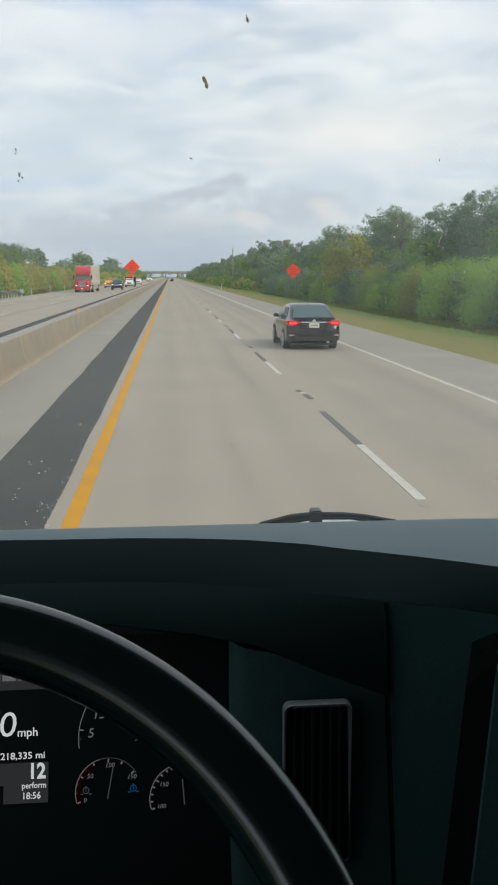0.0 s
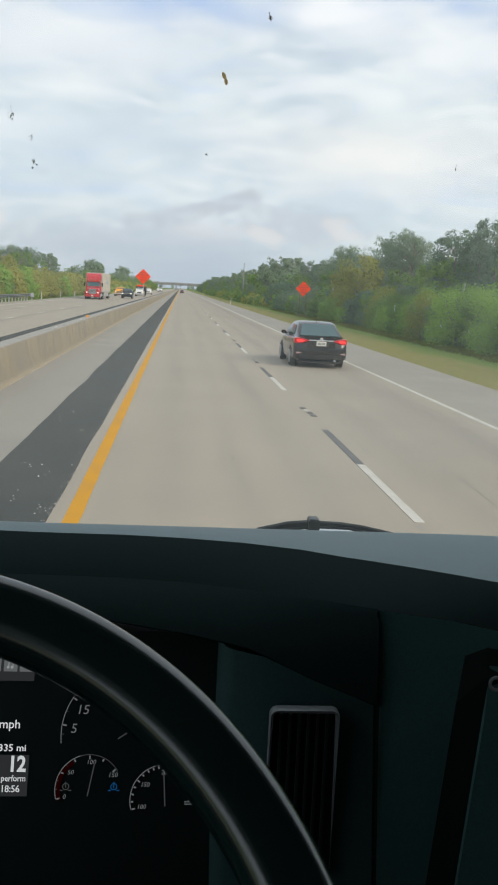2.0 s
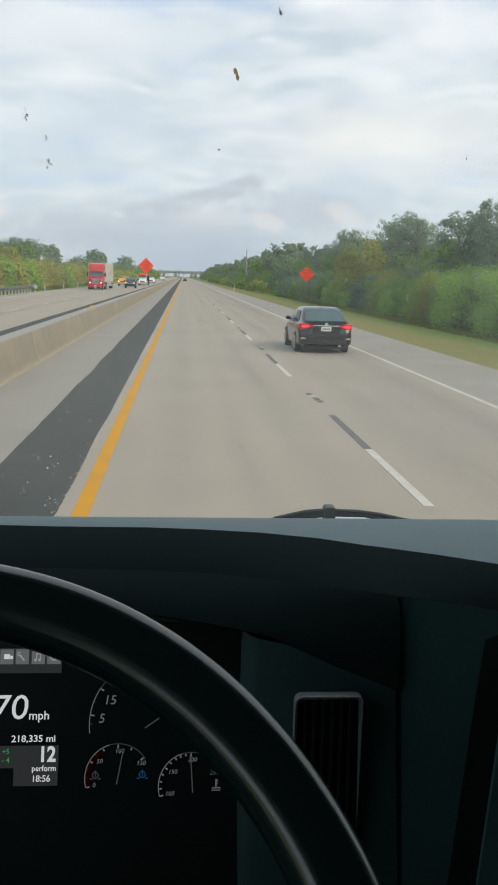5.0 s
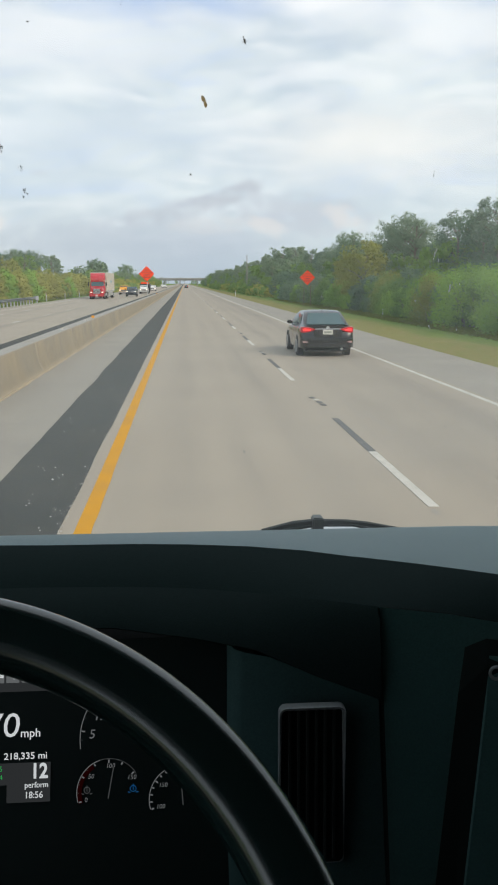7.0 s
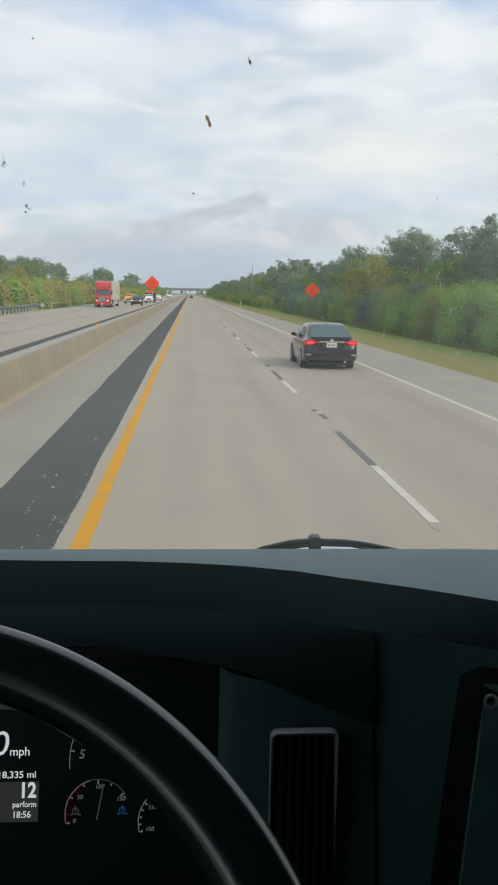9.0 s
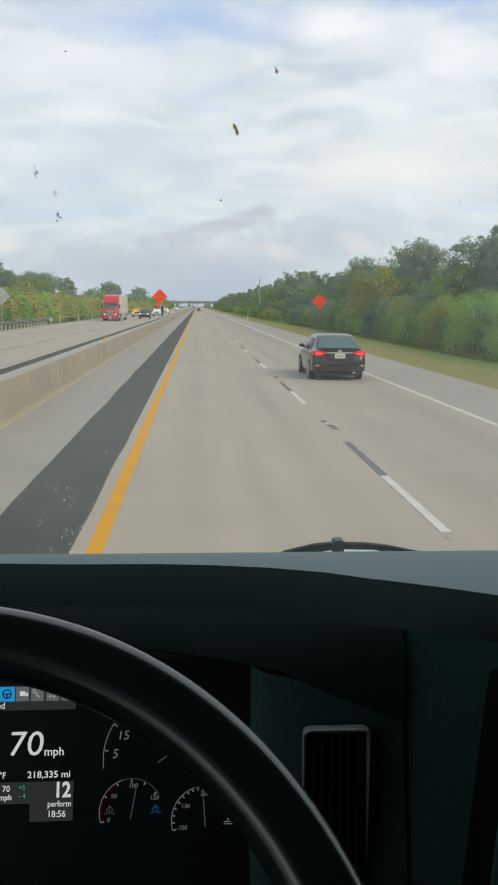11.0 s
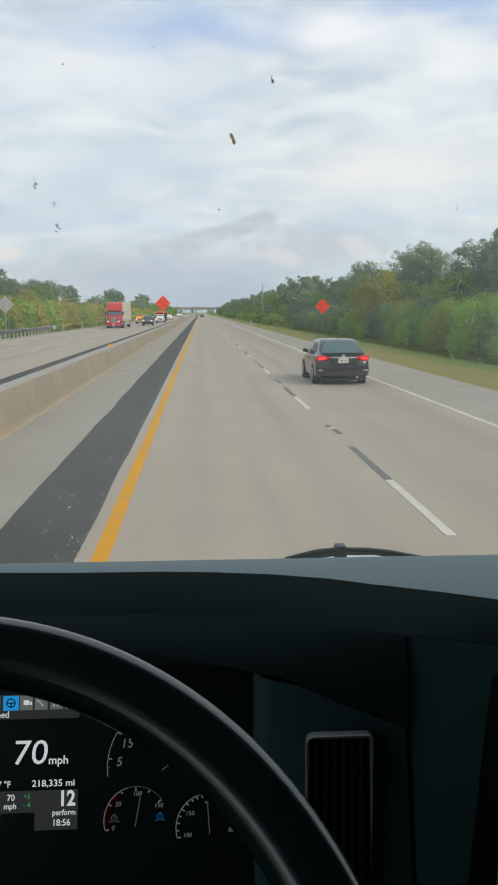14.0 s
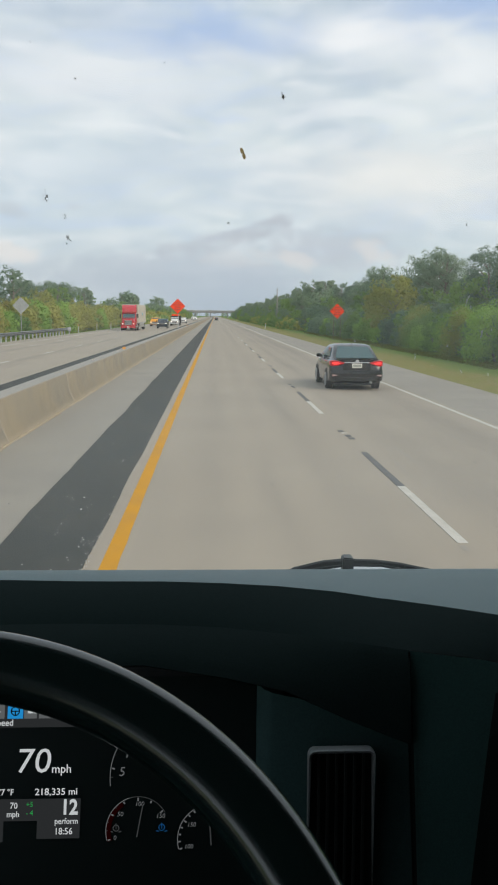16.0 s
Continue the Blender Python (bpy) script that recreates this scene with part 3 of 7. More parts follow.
def lettering(text, size, material, parent, m, name="lettering", align="CENTER", shear=0.0, bold=0.0):
    """Characters in the built-in face, as a thin mesh; m: their pose on the parent."""
    cu = bpy.data.curves.new(name, "FONT")
    cu.body, cu.size, cu.align_x, cu.align_y, cu.shear, cu.offset = text, size, align, "CENTER", shear, bold
    cu.resolution_u = 3
    tmp = bpy.data.objects.new("lettering_curve", cu)
    me = bpy.data.meshes.new_from_object(tmp)
    bpy.data.objects.remove(tmp)
    bpy.data.curves.remove(cu)
    me.materials.clear()
    me.materials.append(material)
    ob = new(name, me)
    ob.parent = parent
    ob.matrix_basis = m
    return ob


# ---- ground and road ----
NEAR, FAR = -520.0, 2600.0
YS = [NEAR + i * 20 for i in range(int((FAR - NEAR) / 20) + 1)]
fine_ys = [-60 + 0.5 * i for i in range(520)] + [200 + 20 * i for i in range(121)]


def ground():
    bm = bmesh.new()
    xs = [-3500, -800, -200, -60, -30, -20, -18.1, 9.05, 11, 14, 18, 26, 60, 200, 800, 3500]
    zs = [0, 0, 0, -0.3, -0.2, -0.12, -0.06, -0.06, -0.12, -0.22, -0.1, 0.05, 0.2, 0, 0, 0]
    ys = [-3500, -520] + [-400 + 25 * i for i in range(49)] + [1000, 1500, 2600, 4500]
    vs = [[bm.verts.new((x, y, z + (0.06 * noise.noise((x * 0.2, y * 0.05, 0)) if abs(x) > 10 else 0))) for x, z in zip(xs, zs)] for y in ys]
    for a, b in zip(vs, vs[1:]):
        for i in range(len(xs) - 1):
            bm.faces.new((a[i], a[i + 1], b[i + 1], b[i]))
    solid("ground", bm, M_GRASS, "mown yellow-green verge grass beside the highway", "ground", kind="structure", smooth=True)


def roads():
    solid("road", strip(-1.30, 6.42, YS, 0.0, 0.3), M_ROAD, "worn grey concrete carriageway with dark tyre tracks", "road", kind="structure")
    solid("shoulder_right", strip(6.424, 9.05, YS, -0.006, 0.3), M_SHOULDER, "grey concrete shoulder beside the grass verge", "shoulder", kind="structure")
    solid("shoulder_left", strip(-3.95, -2.22, YS, -0.004, 0.3), M_SHOULDER, "pale concrete median shoulder below the barrier", "shoulder", kind="structure")
    ragged = lambda y: (0.05 * noise.noise((0, y * 0.3, 1)) + 0.02 * noise.noise((0, y * 1.6, 1)), 0.03 * noise.noise((3, y * 0.35, 2)) + 0.03 * noise.noise((5, y * 4, 2)))
    solid("asphalt_strip", strip(-2.26, -1.26, fine_ys, 0.012, 0.05, ragged), M_ASPHALT, "dark asphalt strip patched in beside the yellow line", "asphalt", kind="structure")
    solid("asphalt_strip_opposite", strip(-7.35, -4.5, YS, -0.002, 0.3), M_ASPHALT, "dark asphalt strip behind the median barrier", "asphalt", kind="structure")
    road = solid("road_opposite", strip(-4.9, 5.9, YS, 0.0, 0.3), M_ROAD2, "pale concrete opposite carriageway", "road", at=pose(-13.25, 0, -0.004), kind="structure")
    wear = lambda y: (0.012 * noise.noise((7, y * 2.0, 0)), 0.012 * noise.noise((9, y * 2.3, 0)))
    solid("edge_line_yellow", strip(-1.10, -0.93, fine_ys, 0.004, 0.002, wear), M_YELLOW, "solid yellow edge line on the concrete", "road marking", kind="structure")
    solid("edge_line_white", strip(6.20, 6.32, fine_ys, 0.004, 0.002, wear), M_WHITE, "solid white edge line along the shoulder", "road marking", kind="structure")
    solid("edge_line_opposite_outer", strip(-16.2, -16.08, YS, 0.006, 0.004), M_WHITE, "thin white edge line of the opposite carriageway", "road marking", kind="structure")
    # lane dashes: white with a black leader beyond it, every 12.5 m
    white = bmesh.new()
    box(-0.06, 0.06, 0, 3.15, 0.002, 0.006, bm=white)
    black = bmesh.new()
    box(-0.06, 0.06, 3.154, 6.3, 0.002, 0.005, bm=black)
    dash = thing("lane_dash", "white lane dash with a black contrast bar on concrete", "road marking", pose(2.70, 8.97 - 12.5 * 3, 0), "lane dashes", "structure")
    part("white_bar", white, M_WHITE, dash)
    part("black_bar", black, M_BLACKPAINT, dash, "worn black contrast bar")
    for k in range(-2, 40):
        copy_thing(dash, pose(2.70, 8.97 + 12.5 * k, 0))
    dash2 = thing("lane_dash", "white lane dash on the opposite carriageway", "road marking", pose(-10.6, -20, 0), "opposite lane dashes", "structure")
    part("white_bar", box(-0.06, 0.06, 0, 3.05, 0.001, 0.005), M_WHITE, dash2)
    for k in range(30):
        for x in (-10.6, -14.2):
            copy_thing(dash2, pose(x, -8 + 12.5 * k, 0))
    # worn marker pads between the dashes, three scraps each
    pad = thing("road_stud", "worn lane stud of dark scraps and a pale chip", "road stud", pose(2.72, 18.12, 0), "road studs", "structure")
    for x0, x1, y0, y1 in ((-0.085, 0.03, -0.10, 0.12), (-0.035, 0.085, -0.86, -0.60), (-0.02, 0.10, -1.20, -0.98)):
        part("scrap", box(x0, x1, y0, y1, 0.0, 0.010, 0.003), M_BLACKPAINT, pad, "worn dark scrap")
    part("chip", box(-0.05, 0.075, -0.42, -0.27, 0.0, 0.014, 0.004), M_WHITE, pad, "pale broken chip")
    for k in range(-1, 14):
        if k:
            copy_thing(pad, pose(2.72 + random.uniform(-.03, .03), 18.12 + 12.5 * k, 0, 0, 0, random.uniform(-3, 3)))


def stains():
    """Oil spots and long scrapes on the paving."""
    rng = random.Random(9)

    def blot(name, label, x, y, wide, long, turn=0.0, mat=None):
        bm = bmesh.new()
        n = 14
        ring = [bm.verts.new((wide * rng.uniform(.6, 1.2) * math.cos(k * math.tau / n), long * rng.uniform(.6, 1.2) * math.sin(k * math.tau / n), 0.0)) for k in range(n)]
        bm.faces.new(ring)
        solid(name, bm, mat or M_STAIN, label, "stain", pose(x, y, 0.0035, 0, 0, turn), "paving stains", "structure")
    for x, y, w, l in ((1.53, 11.87, 0.011, 0.016), (0.85, 12.26, 0.014, 0.12), (2.09, 23.05, 0.03, 0.08), (0.29, 9.43, 0.012, 0.02), (2.72, 30.0, 0.05, 0.2), (-0.3, 16.4, 0.02, 0.05), (4.4, 14.2, 0.03, 0.07), (3.7, 21.0, 0.02, 0.05)):
        blot("oil_stain", "small dark oil spot on the paving", x, y, w, l)
    for k in range(11):
        blot("scrape", "faint dark scrape along the paving", rng.uniform(3.0, 6.0), rng.uniform(9, 34), rng.uniform(0.005, 0.011), rng.uniform(0.8, 2.4), rng.uniform(-3.0, -1.2), M_SCRAPE)
    for x, y, w, l, a in ((3.40, 15.0, 0.02, 1.3, 1), (6.2, 18.5, 0.02, 1.0, -3), (2.66, 8.75, 0.05, 0.12, 0), (4.9, 17.2, 0.015, 0.9, 2), (4.2, 24.0, 0.03, 1.2, -2)):
        blot("scrape", "faint dark scrape along the paving", x, y, w, l, a, M_SCRAPE)


stains()


def barrier():
    """New-jersey profile, cast in lengths."""
    half = [(0.30, 0.0), (0.30, 0.075), (0.185, 0.33), (0.112, 0.815), (0.095, 0.835)]
    prof = [(x, z) for x, z in half] + [(-x - 0.17, z) for x, z in half[::-1]]
    length = 7.7
    rings = []
    for y in (0.012, 0.05, 2.0, 4.0, 6.0, 7.65, 7.688):
        k = 0.975 if y in (0.012, 7.688) else 1.0
        rings.append([(x * k, y, z * (k if z > 0.5 else 1)) for x, z in prof])
    seam = [[(x * 1.006, y, z * 1.004) for x, z in prof] for y in (-0.022, 0.016)]
    first = None
    for k in range(-68, 110):
        at = pose(-4.16, 0.8 + length * k, 0)
        if first is None:
            first = thing("median_barrier", "sand-stained concrete median barrier section", "barrier", at, "median barrier sections", "structure")
            part("section", loft(rings), M_BARRIER, first, smooth=True)
            part("joint", loft(seam), M_JOINT, first, "pale mortar smeared over the joint")
        else:
            copy_thing(first, at)
    # sand drifted against its foot
    drift = lambda y: (0, 0.05 * noise.noise((1, y * 0.7, 4)) + 0.04 * noise.noise((2, y * 3, 4)))
    solid("sand_drift", strip(-3.90, -3.80, fine_ys, 0.014, 0.02, drift), M_SAND, "pale sand drifted along the foot of the barrier", "sand", kind="structure")
    mark = thing("barrier_reflector", "small amber reflector clipped on the barrier top", "reflector", pose(-4.16, 40.2, 0.83), "barrier reflectors")
    part("bracket", box(-0.05, 0.05, -0.03, 0.03, 0, 0.02), M_STEEL, mark)
    part("lens", box(-0.07, 0.07, -0.012, 0.012, 0.02, 0.13, 0.01), M_AMBER, mark, "amber plastic lens")
    for y in (133.0,):
        copy_thing(mark, pose(-4.16, y, 0.83))
    pale = thing("barrier_reflector", "small pale reflector clipped on the barrier top", "reflector", pose(-4.16, 37.5, 0.83), "barrier reflectors")
    part("bracket", box(-0.04, 0.04, -0.03, 0.03, 0, 0.02), M_STEEL, pale)
    part("lens", box(-0.03, 0.03, -0.01, 0.01, 0.02, 0.08, 0.008), M_WHITE, pale, "pale plastic lens")
    for y in (30.0, 53, 70, 88, 114, 140):
        copy_thing(pale, pose(-4.16, y, 0.83))


ground()
roads()
barrier()


# ---- road signs ----
def diamond_sign(at, posts, label, lines, base):
    """An orange diamond, 1.22 m a side, with its legend."""
    s = thing("construction_sign", label, "road sign", at, "orange construction signs")
    h = 0.862
    bm = bmesh.new()
    corner = 0.06
    pts = []
    for cx, cz in ((0, h), (h, 0), (0, -h), (-h, 0)):
        d = Vector((cx, cz)) / h
        t = Vector((-d.y, d.x))
        c = Vector((cx, cz)) - d * corner
        pts += [c - t * corner, c + d * corner * 0.6, c + t * corner]
    order = sorted(pts, key=lambda p: math.atan2(p.y, p.x))
    front = [bm.verts.new((p.x, -0.012, p.y)) for p in order]
    rear = [bm.verts.new((p.x, 0.0, p.y)) for p in order]
    bm.faces.new(front)
    bm.faces.new(rear[::-1])
    for i in range(len(order)):
        j = (i + 1) % len(order)
        bm.faces.new((front[i], front[j], rear[j], rear[i]))
    panel = part("panel", bm, M_ORANGE, s, "fluorescent orange diamond panel")
    inner = bmesh.new()
    for k in range(4):
        a = k * math.pi / 2
        m = Matrix.Rotation(a, 4, "Y") @ pose(0.385, -0.014, 0.385, 0, 45, 0)
        box(-0.56, 0.56, -0.001, 0.001, -0.008, 0.008, bm=inner, m=m)
    part("border", inner, M_BLACK, panel)
    for z, text, size in lines:
        lettering(text, size, M_BLACK, panel, pose(0, -0.0155, z, 90), "legend", bold=0.007)
    for x, z0, wide, mat in posts:
        part("post", box(x - wide, x + wide, 0.004, 0.004 + 2 * wide, base, z0, 0.004), mat, s, "slim sign post")
    return s


TRUCKS = [(0.40, "TRUCKS", 0.17), (0.14, "ENTERING AND", 0.155), (-0.12, "LEAVING", 0.17), (-0.38, "HIGHWAY", 0.17)]
diamond_sign(pose(-4.16, 99.0, 3.44), [(0.06, -0.55, 0.04, M_STEEL)], "orange trucks-entering warning diamond on a barrier post", TRUCKS, -2.6)
diamond_sign(pose(13.85, 98.2, 3.02), [(-0.38, -0.3, 0.035, M_WOODPOST), (0.38, -0.3, 0.035, M_WOODPOST)], "orange trucks-entering warning diamond on twin posts", TRUCKS, -3.2)


def bare_sign():
    """The grey back of a diamond sign for the other traffic."""
    s = thing("warning_sign", "grey aluminium back of a warning diamond on a post", "road sign", pose(-19.3, 88.0, 3.25))
    bm = box(-0.6, 0.6, 0, 0.01, -0.6, 0.6, m=Matrix.Rotation(radians(45), 4, "Y"))
    part("panel", bm, M_SIGNBACK, s)
    part("post", box(-0.03, 0.03, -0.05, -0.004, -3.4, 0.6), M_STEEL, s)
    part("brace", box(-0.45, 0.45, -0.03, -0.003, 0.2, 0.26), M_STEEL, s)


bare_sign()


# ---- overpass ----
def overpass(y):
    o = thing("overpass", "long grey concrete overpass with parapet and piers", "bridge", pose(0, y, 0))
    part("deck", box(-75, 75, -7, 7, 6.3, 6.9), M_BRIDGE, o)
    for yy in (-6, -3, 0, 3, 6):
        part("girder", box(-60, 62, yy - 0.3, yy + 0.3, 5.2, 6.296), M_BRIDGE, o)
    for yy in (-7, 7):
        part("parapet", box(-75, 75, yy - 0.15, yy + 0.15, 6.9, 7.8), M_BRIDGE, o, "pale concrete parapet")
    for x in (-40, -20, -4.2, 14, 36):
        part("pier_cap", box(x - 0.6, x + 0.6, -6.6, 6.6, 4.4, 5.196), M_BRIDGE, o)
        for yy in (-5, 0, 5):
            part("pier", rod((x, yy, -0.1), (x, yy, 4.4), 0.5, n=14), M_BRIDGE, o)
    for s in (-1, 1):
        bm = loft([[(s * 44, -9, -0.2), (s * 58, -9, 5.19), (s * 58, 9, 5.19), (s * 44, 9, -0.2)], [(s * 160, -9, -0.2), (s * 150, -9, 5.19), (s * 150, 9, 5.19), (s * 160, 9, -0.2)]])
        part("embankment", bm, M_GRASS, o, "grassed abutment slope")
    for x in (-55, -25, 5, 40, 60):
        part("street_lamp", rod((x, 7.2, 6.9), (x, 7.2, 16), 0.14, 0.08, 8), M_STEEL, o)


overpass(930.0)


# ---- litter on the asphalt strip ----
def grit():
    rng = random.Random(3)
    bm = bmesh.new()

    def chip(x, y, r):
        top = bm.verts.new((x, y, 0.012 + r))
        n = 5
        ring = [bm.verts.new((x + r * 1.5 * rng.uniform(.6, 1.2) * math.cos(k * math.tau / n), y + r * 1.5 * rng.uniform(.6, 1.2) * math.sin(k * math.tau / n), 0.008)) for k in range(n)]
        for k in range(n):
            bm.faces.new((ring[k], ring[(k + 1) % n], top))
    for _ in range(110):
        x = rng.uniform(-2.2, -1.3) if rng.random() < 0.7 else rng.uniform(-3.7, 2.4)
        chip(x, 6 + 60 * rng.random() ** 1.5, rng.uniform(0.005, 0.014))
    for _ in range(24):
        chip(rng.uniform(-2.4, -1.35), 7 + 32 * rng.random() ** 1.3, rng.uniform(0.009, 0.018))
    # handfuls of rubble, and crumbs along the ragged edges
    for x, y in ((-1.69, 19.9), (-1.61, 10.7), (-1.39, 9.1), (-1.30, 34.5), (-1.86, 11.2), (-1.62, 17.9), (-1.72, 9.5), (-1.4, 26.0), (-2.0, 22.5), (-1.55, 14.2)):
        for _ in range(rng.randint(4, 9)):
            chip(x + rng.gauss(0, 0.04), y + rng.gauss(0, 0.13), rng.uniform(0.004, 0.011))
    for _ in range(900):
        y = 6 + 70 * rng.random() ** 1.5
        chip(-1.255 + rng.gauss(0, 0.022), y, rng.uniform(0.003, 0.009))
    for _ in range(260):
        y = 6 + 50 * rng.random() ** 1.4
        chip(-3.84 + abs(rng.gauss(0, 0.05)), y, rng.uniform(0.005, 0.014))
    solid("grit", bm, M_CHIP, "pale stone chips scattered on the asphalt strip", "gravel", kind="stuff")


grit()

# ---- trees, undergrowth ----
def leaf_cards(bm, centre, radius, count, size, rng, squash=0.8, shell=0.55, norms=None, crown=None):
    """Small leaf sprays scattered through a ragged clump; norms takes the clump's rounded normals."""
    c = Vector(centre)
    for _ in range(count):
        d = Vector((rng.gauss(0, 1), rng.gauss(0, 1), rng.gauss(0, 1))).normalized()
        r = radius * (shell + (1 - shell) * rng.random()) * (0.85 + 0.3 * rng.random())
        p = c + Vector((d.x * r, d.y * r, d.z * r * squash))
        n = (d + Vector((rng.gauss(0, .5), rng.gauss(0, .5), rng.gauss(0, .5) + 0.2))).normalized()
        q = n.to_track_quat("Z", "Y").to_matrix()
        s, a = size * rng.uniform(0.6, 1.35), rng.random() * math.tau
        ca, sa = math.cos(a), math.sin(a)
        if norms is not None:
            big = ((p - crown).normalized() if crown is not None else d)
            soft = (0.5 * d + 0.6 * big + 0.15 * n + Vector((0, 0, 0.25))).normalized()
            norms.extend([tuple(soft)] * 4)
        pts = []
        for u, v in ((-0.9, -0.25), (0.25, -0.8), (0.95, 0.2), (-0.2, 0.85)):
            pts.append(bm.verts.new(p + q @ Vector((s * (u * ca - v * sa), s * (u * sa + v * ca), 0.12 * s * u * v))))
        bm.faces.new(pts)


ROUNDED = {}


def crown_part(bm, leaf, parent, norms):
    """The crown's mesh, shaded by the rounded normals of its clumps."""
    me = bpy.data.meshes.new("crown")
    bm.to_mesh(me)
    bm.free()
    me.materials.append(M_LEAF[leaf])
    me.shade_smooth()
    me.normals_split_custom_set_from_vertices(norms)
    ROUNDED[me.name] = np.array(norms, np.float32)
    ob = new("crown", me)
    ob.parent = parent
    return ob


def tree(seed, height, spread, clumps, leaf, label, cards=165, crown_from=0.35, size=0.108, pine=False):
    rng = random.Random(seed)
    t = thing("tree", label, "tree", pose(0, -300, 0), "roadside trees")
    trunk, r0 = bmesh.new(), 0.016 * height + 0.05
    lean = (rng.uniform(-.04, .04) * height, rng.uniform(-.04, .04) * height)
    spine = [(lean[0] * k * k, lean[1] * k * k, height * k * 0.93) for k in (0, 0.25, 0.5, 0.75, 1.0)]
    tube(spine, [r0 * (1 - 0.85 * k) for k in (0, 0.25, 0.5, 0.75, 1.0)], 8, trunk)
    crown, norms = bmesh.new(), []
    half = 0.5 * (1 - crown_from) * height
    mid = Vector((lean[0] * 0.5, lean[1] * 0.5, height - half))
    for i in range(clumps):
        up = -0.92 + 1.84 * (i + 0.5) / clumps
        a = i * 2.4 + rng.uniform(-.5, .5)
        r = math.sqrt(max(0.0, 1 - up * up)) ** (0.8 if not pine else 0.6) * rng.uniform(0.5, 0.86)
        rad = spread * rng.uniform(0.27, 0.46) * (0.9 if pine else 1.0)
        c = mid + Vector((spread * r * math.cos(a), spread * r * math.sin(a), (half - 0.5 * rad) * up * rng.uniform(0.86, 1.0)))
        root = Vector((mid.x, mid.y, max(0.4 * height, c.z - 0.8 * rad - 0.25 * spread)))
        tube([root, (root + c) / 2 + Vector((0, 0, 0.15)), c], [r0 * 0.3, r0 * 0.2, r0 * 0.08], 5, trunk)
        leaf_cards(crown, c, rad, cards, size, rng, 0.62 if pine else 0.82, 0.5, norms, mid)
        for _ in range(3):
            o = Vector((rng.uniform(-1, 1), rng.uniform(-1, 1), rng.uniform(-.5, .8))) * rad
            leaf_cards(crown, c + o, rad * 0.5, cards // 4, size * 0.85, rng, 0.7, 0.5, norms, mid)
    part("trunk", trunk, M_BARK, t, smooth=True)
    crown_part(crown, leaf, t, norms)
    return t


def bush(seed, height, spread, leaf, label, size=0.062, cards=450):
    rng = random.Random(seed)
    b = thing("bush", label, "bush", pose(0, -300, 0), "roadside bushes")
    stems, crown, norms = bmesh.new(), bmesh.new(), []
    mid = Vector((0, 0, height * 0.4))
    for i in range(11):
        a = i * 2.4
        w = spread * rng.uniform(0.1, 0.85)
        h = height * rng.uniform(0.40, 0.88) * (1.1 - 0.45 * w / spread)
        c = Vector((w * math.cos(a), w * math.sin(a), h))
        tube([(0.3 * c.x, 0.3 * c.y, -0.3), c * 0.6, c], [0.05, 0.035, 0.012], 5, stems)
        rad = spread * rng.uniform(0.32, 0.5)
        leaf_cards(crown, c, rad, cards, size, rng, 0.9, 0.5, norms, mid)
        low = Vector((c.x * 1.15, c.y * 1.15, h * 0.35))
        leaf_cards(crown, low, rad, int(cards * 0.6), size, rng, 0.9, 0.5, norms, mid)
    part("stems", stems, M_BARK, b)
    crown_part(crown, leaf, b, norms)
    return b


TREES = [tree(1, 11.0, 3.3, 26, 0, "tall dark-green broadleaf tree with a rounded crown", crown_from=0.25),
         tree(2, 9.5, 3.0, 22, 1, "mid-green broadleaf tree at the wood's edge", crown_from=0.2),
         tree(3, 12.0, 3.2, 26, 4, "tall pine with a rounded clumpy crown", 165, 0.38, 0.105, True),
         tree(4, 12.5, 2.9, 20, 4, "tall pine with bare trunk and open crown", 150, 0.52, 0.105, True),
         tree(5, 7.5, 2.8, 20, 0, "young dark-green tree in the roadside wood", crown_from=0.12),
         tree(6, 6.6, 2.6, 18, 3, "pale yellow-green tree at the wood's edge", crown_from=0.1)]
BUSHES = [bush(11, 3.8, 2.4, 2, "bright green bush beside the verge"),
          bush(12, 3.2, 2.2, 1, "mid-green bush beside the verge"),
          bush(13, 4.6, 2.5, 0, "dark green thicket at the wood's edge"),
          bush(14, 4.2, 2.2, 3, "yellow-green bush catching the evening sun")]


FAR_BUSHES = [bush(41, 3.8, 2.4, 2, "bright green bush along the verge", 0.14, 135),
              bush(42, 3.2, 2.2, 1, "mid-green bush along the verge", 0.14, 135),
              bush(43, 4.6, 2.5, 0, "dark green thicket along the wood's edge", 0.14, 135),
              bush(44, 4.2, 2.2, 3, "yellow-green bush along the far verge", 0.14, 135),
              bush(45, 4.0, 2.0, 5, "ochre-leaved bush in the evening sun", 0.14, 120)]
FAR_TREES = [tree(31, 11.0, 3.1, 14, 0, "far dark-green broadleaf tree in the wood", 30, 0.04, 0.36),
             tree(32, 9.5, 2.8, 12, 1, "far mid-green broadleaf tree in the wood", 30, 0.04, 0.36),
             tree(33, 12.0, 2.7, 12, 4, "far slender pine above the wood", 30, 0.5, 0.30, True),
             tree(34, 7.0, 2.4, 11, 3, "far yellow-green tree in the evening sun", 30, 0.04, 0.33)]


LOW_SCRUB = [bush(61, 3.0, 2.5, 1, "far mid-green scrub along the verge", 0.30, 24),
             bush(62, 3.2, 2.5, 3, "far olive scrub along the verge", 0.30, 24)]
MID_TREES = [tree(51, 11.0, 3.1, 15, 0, "dark-green broadleaf tree behind the scrub", 70, 0.08, 0.185),
             tree(52, 9.5, 2.8, 14, 1, "mid-green broadleaf tree behind the scrub", 70, 0.08, 0.185)]


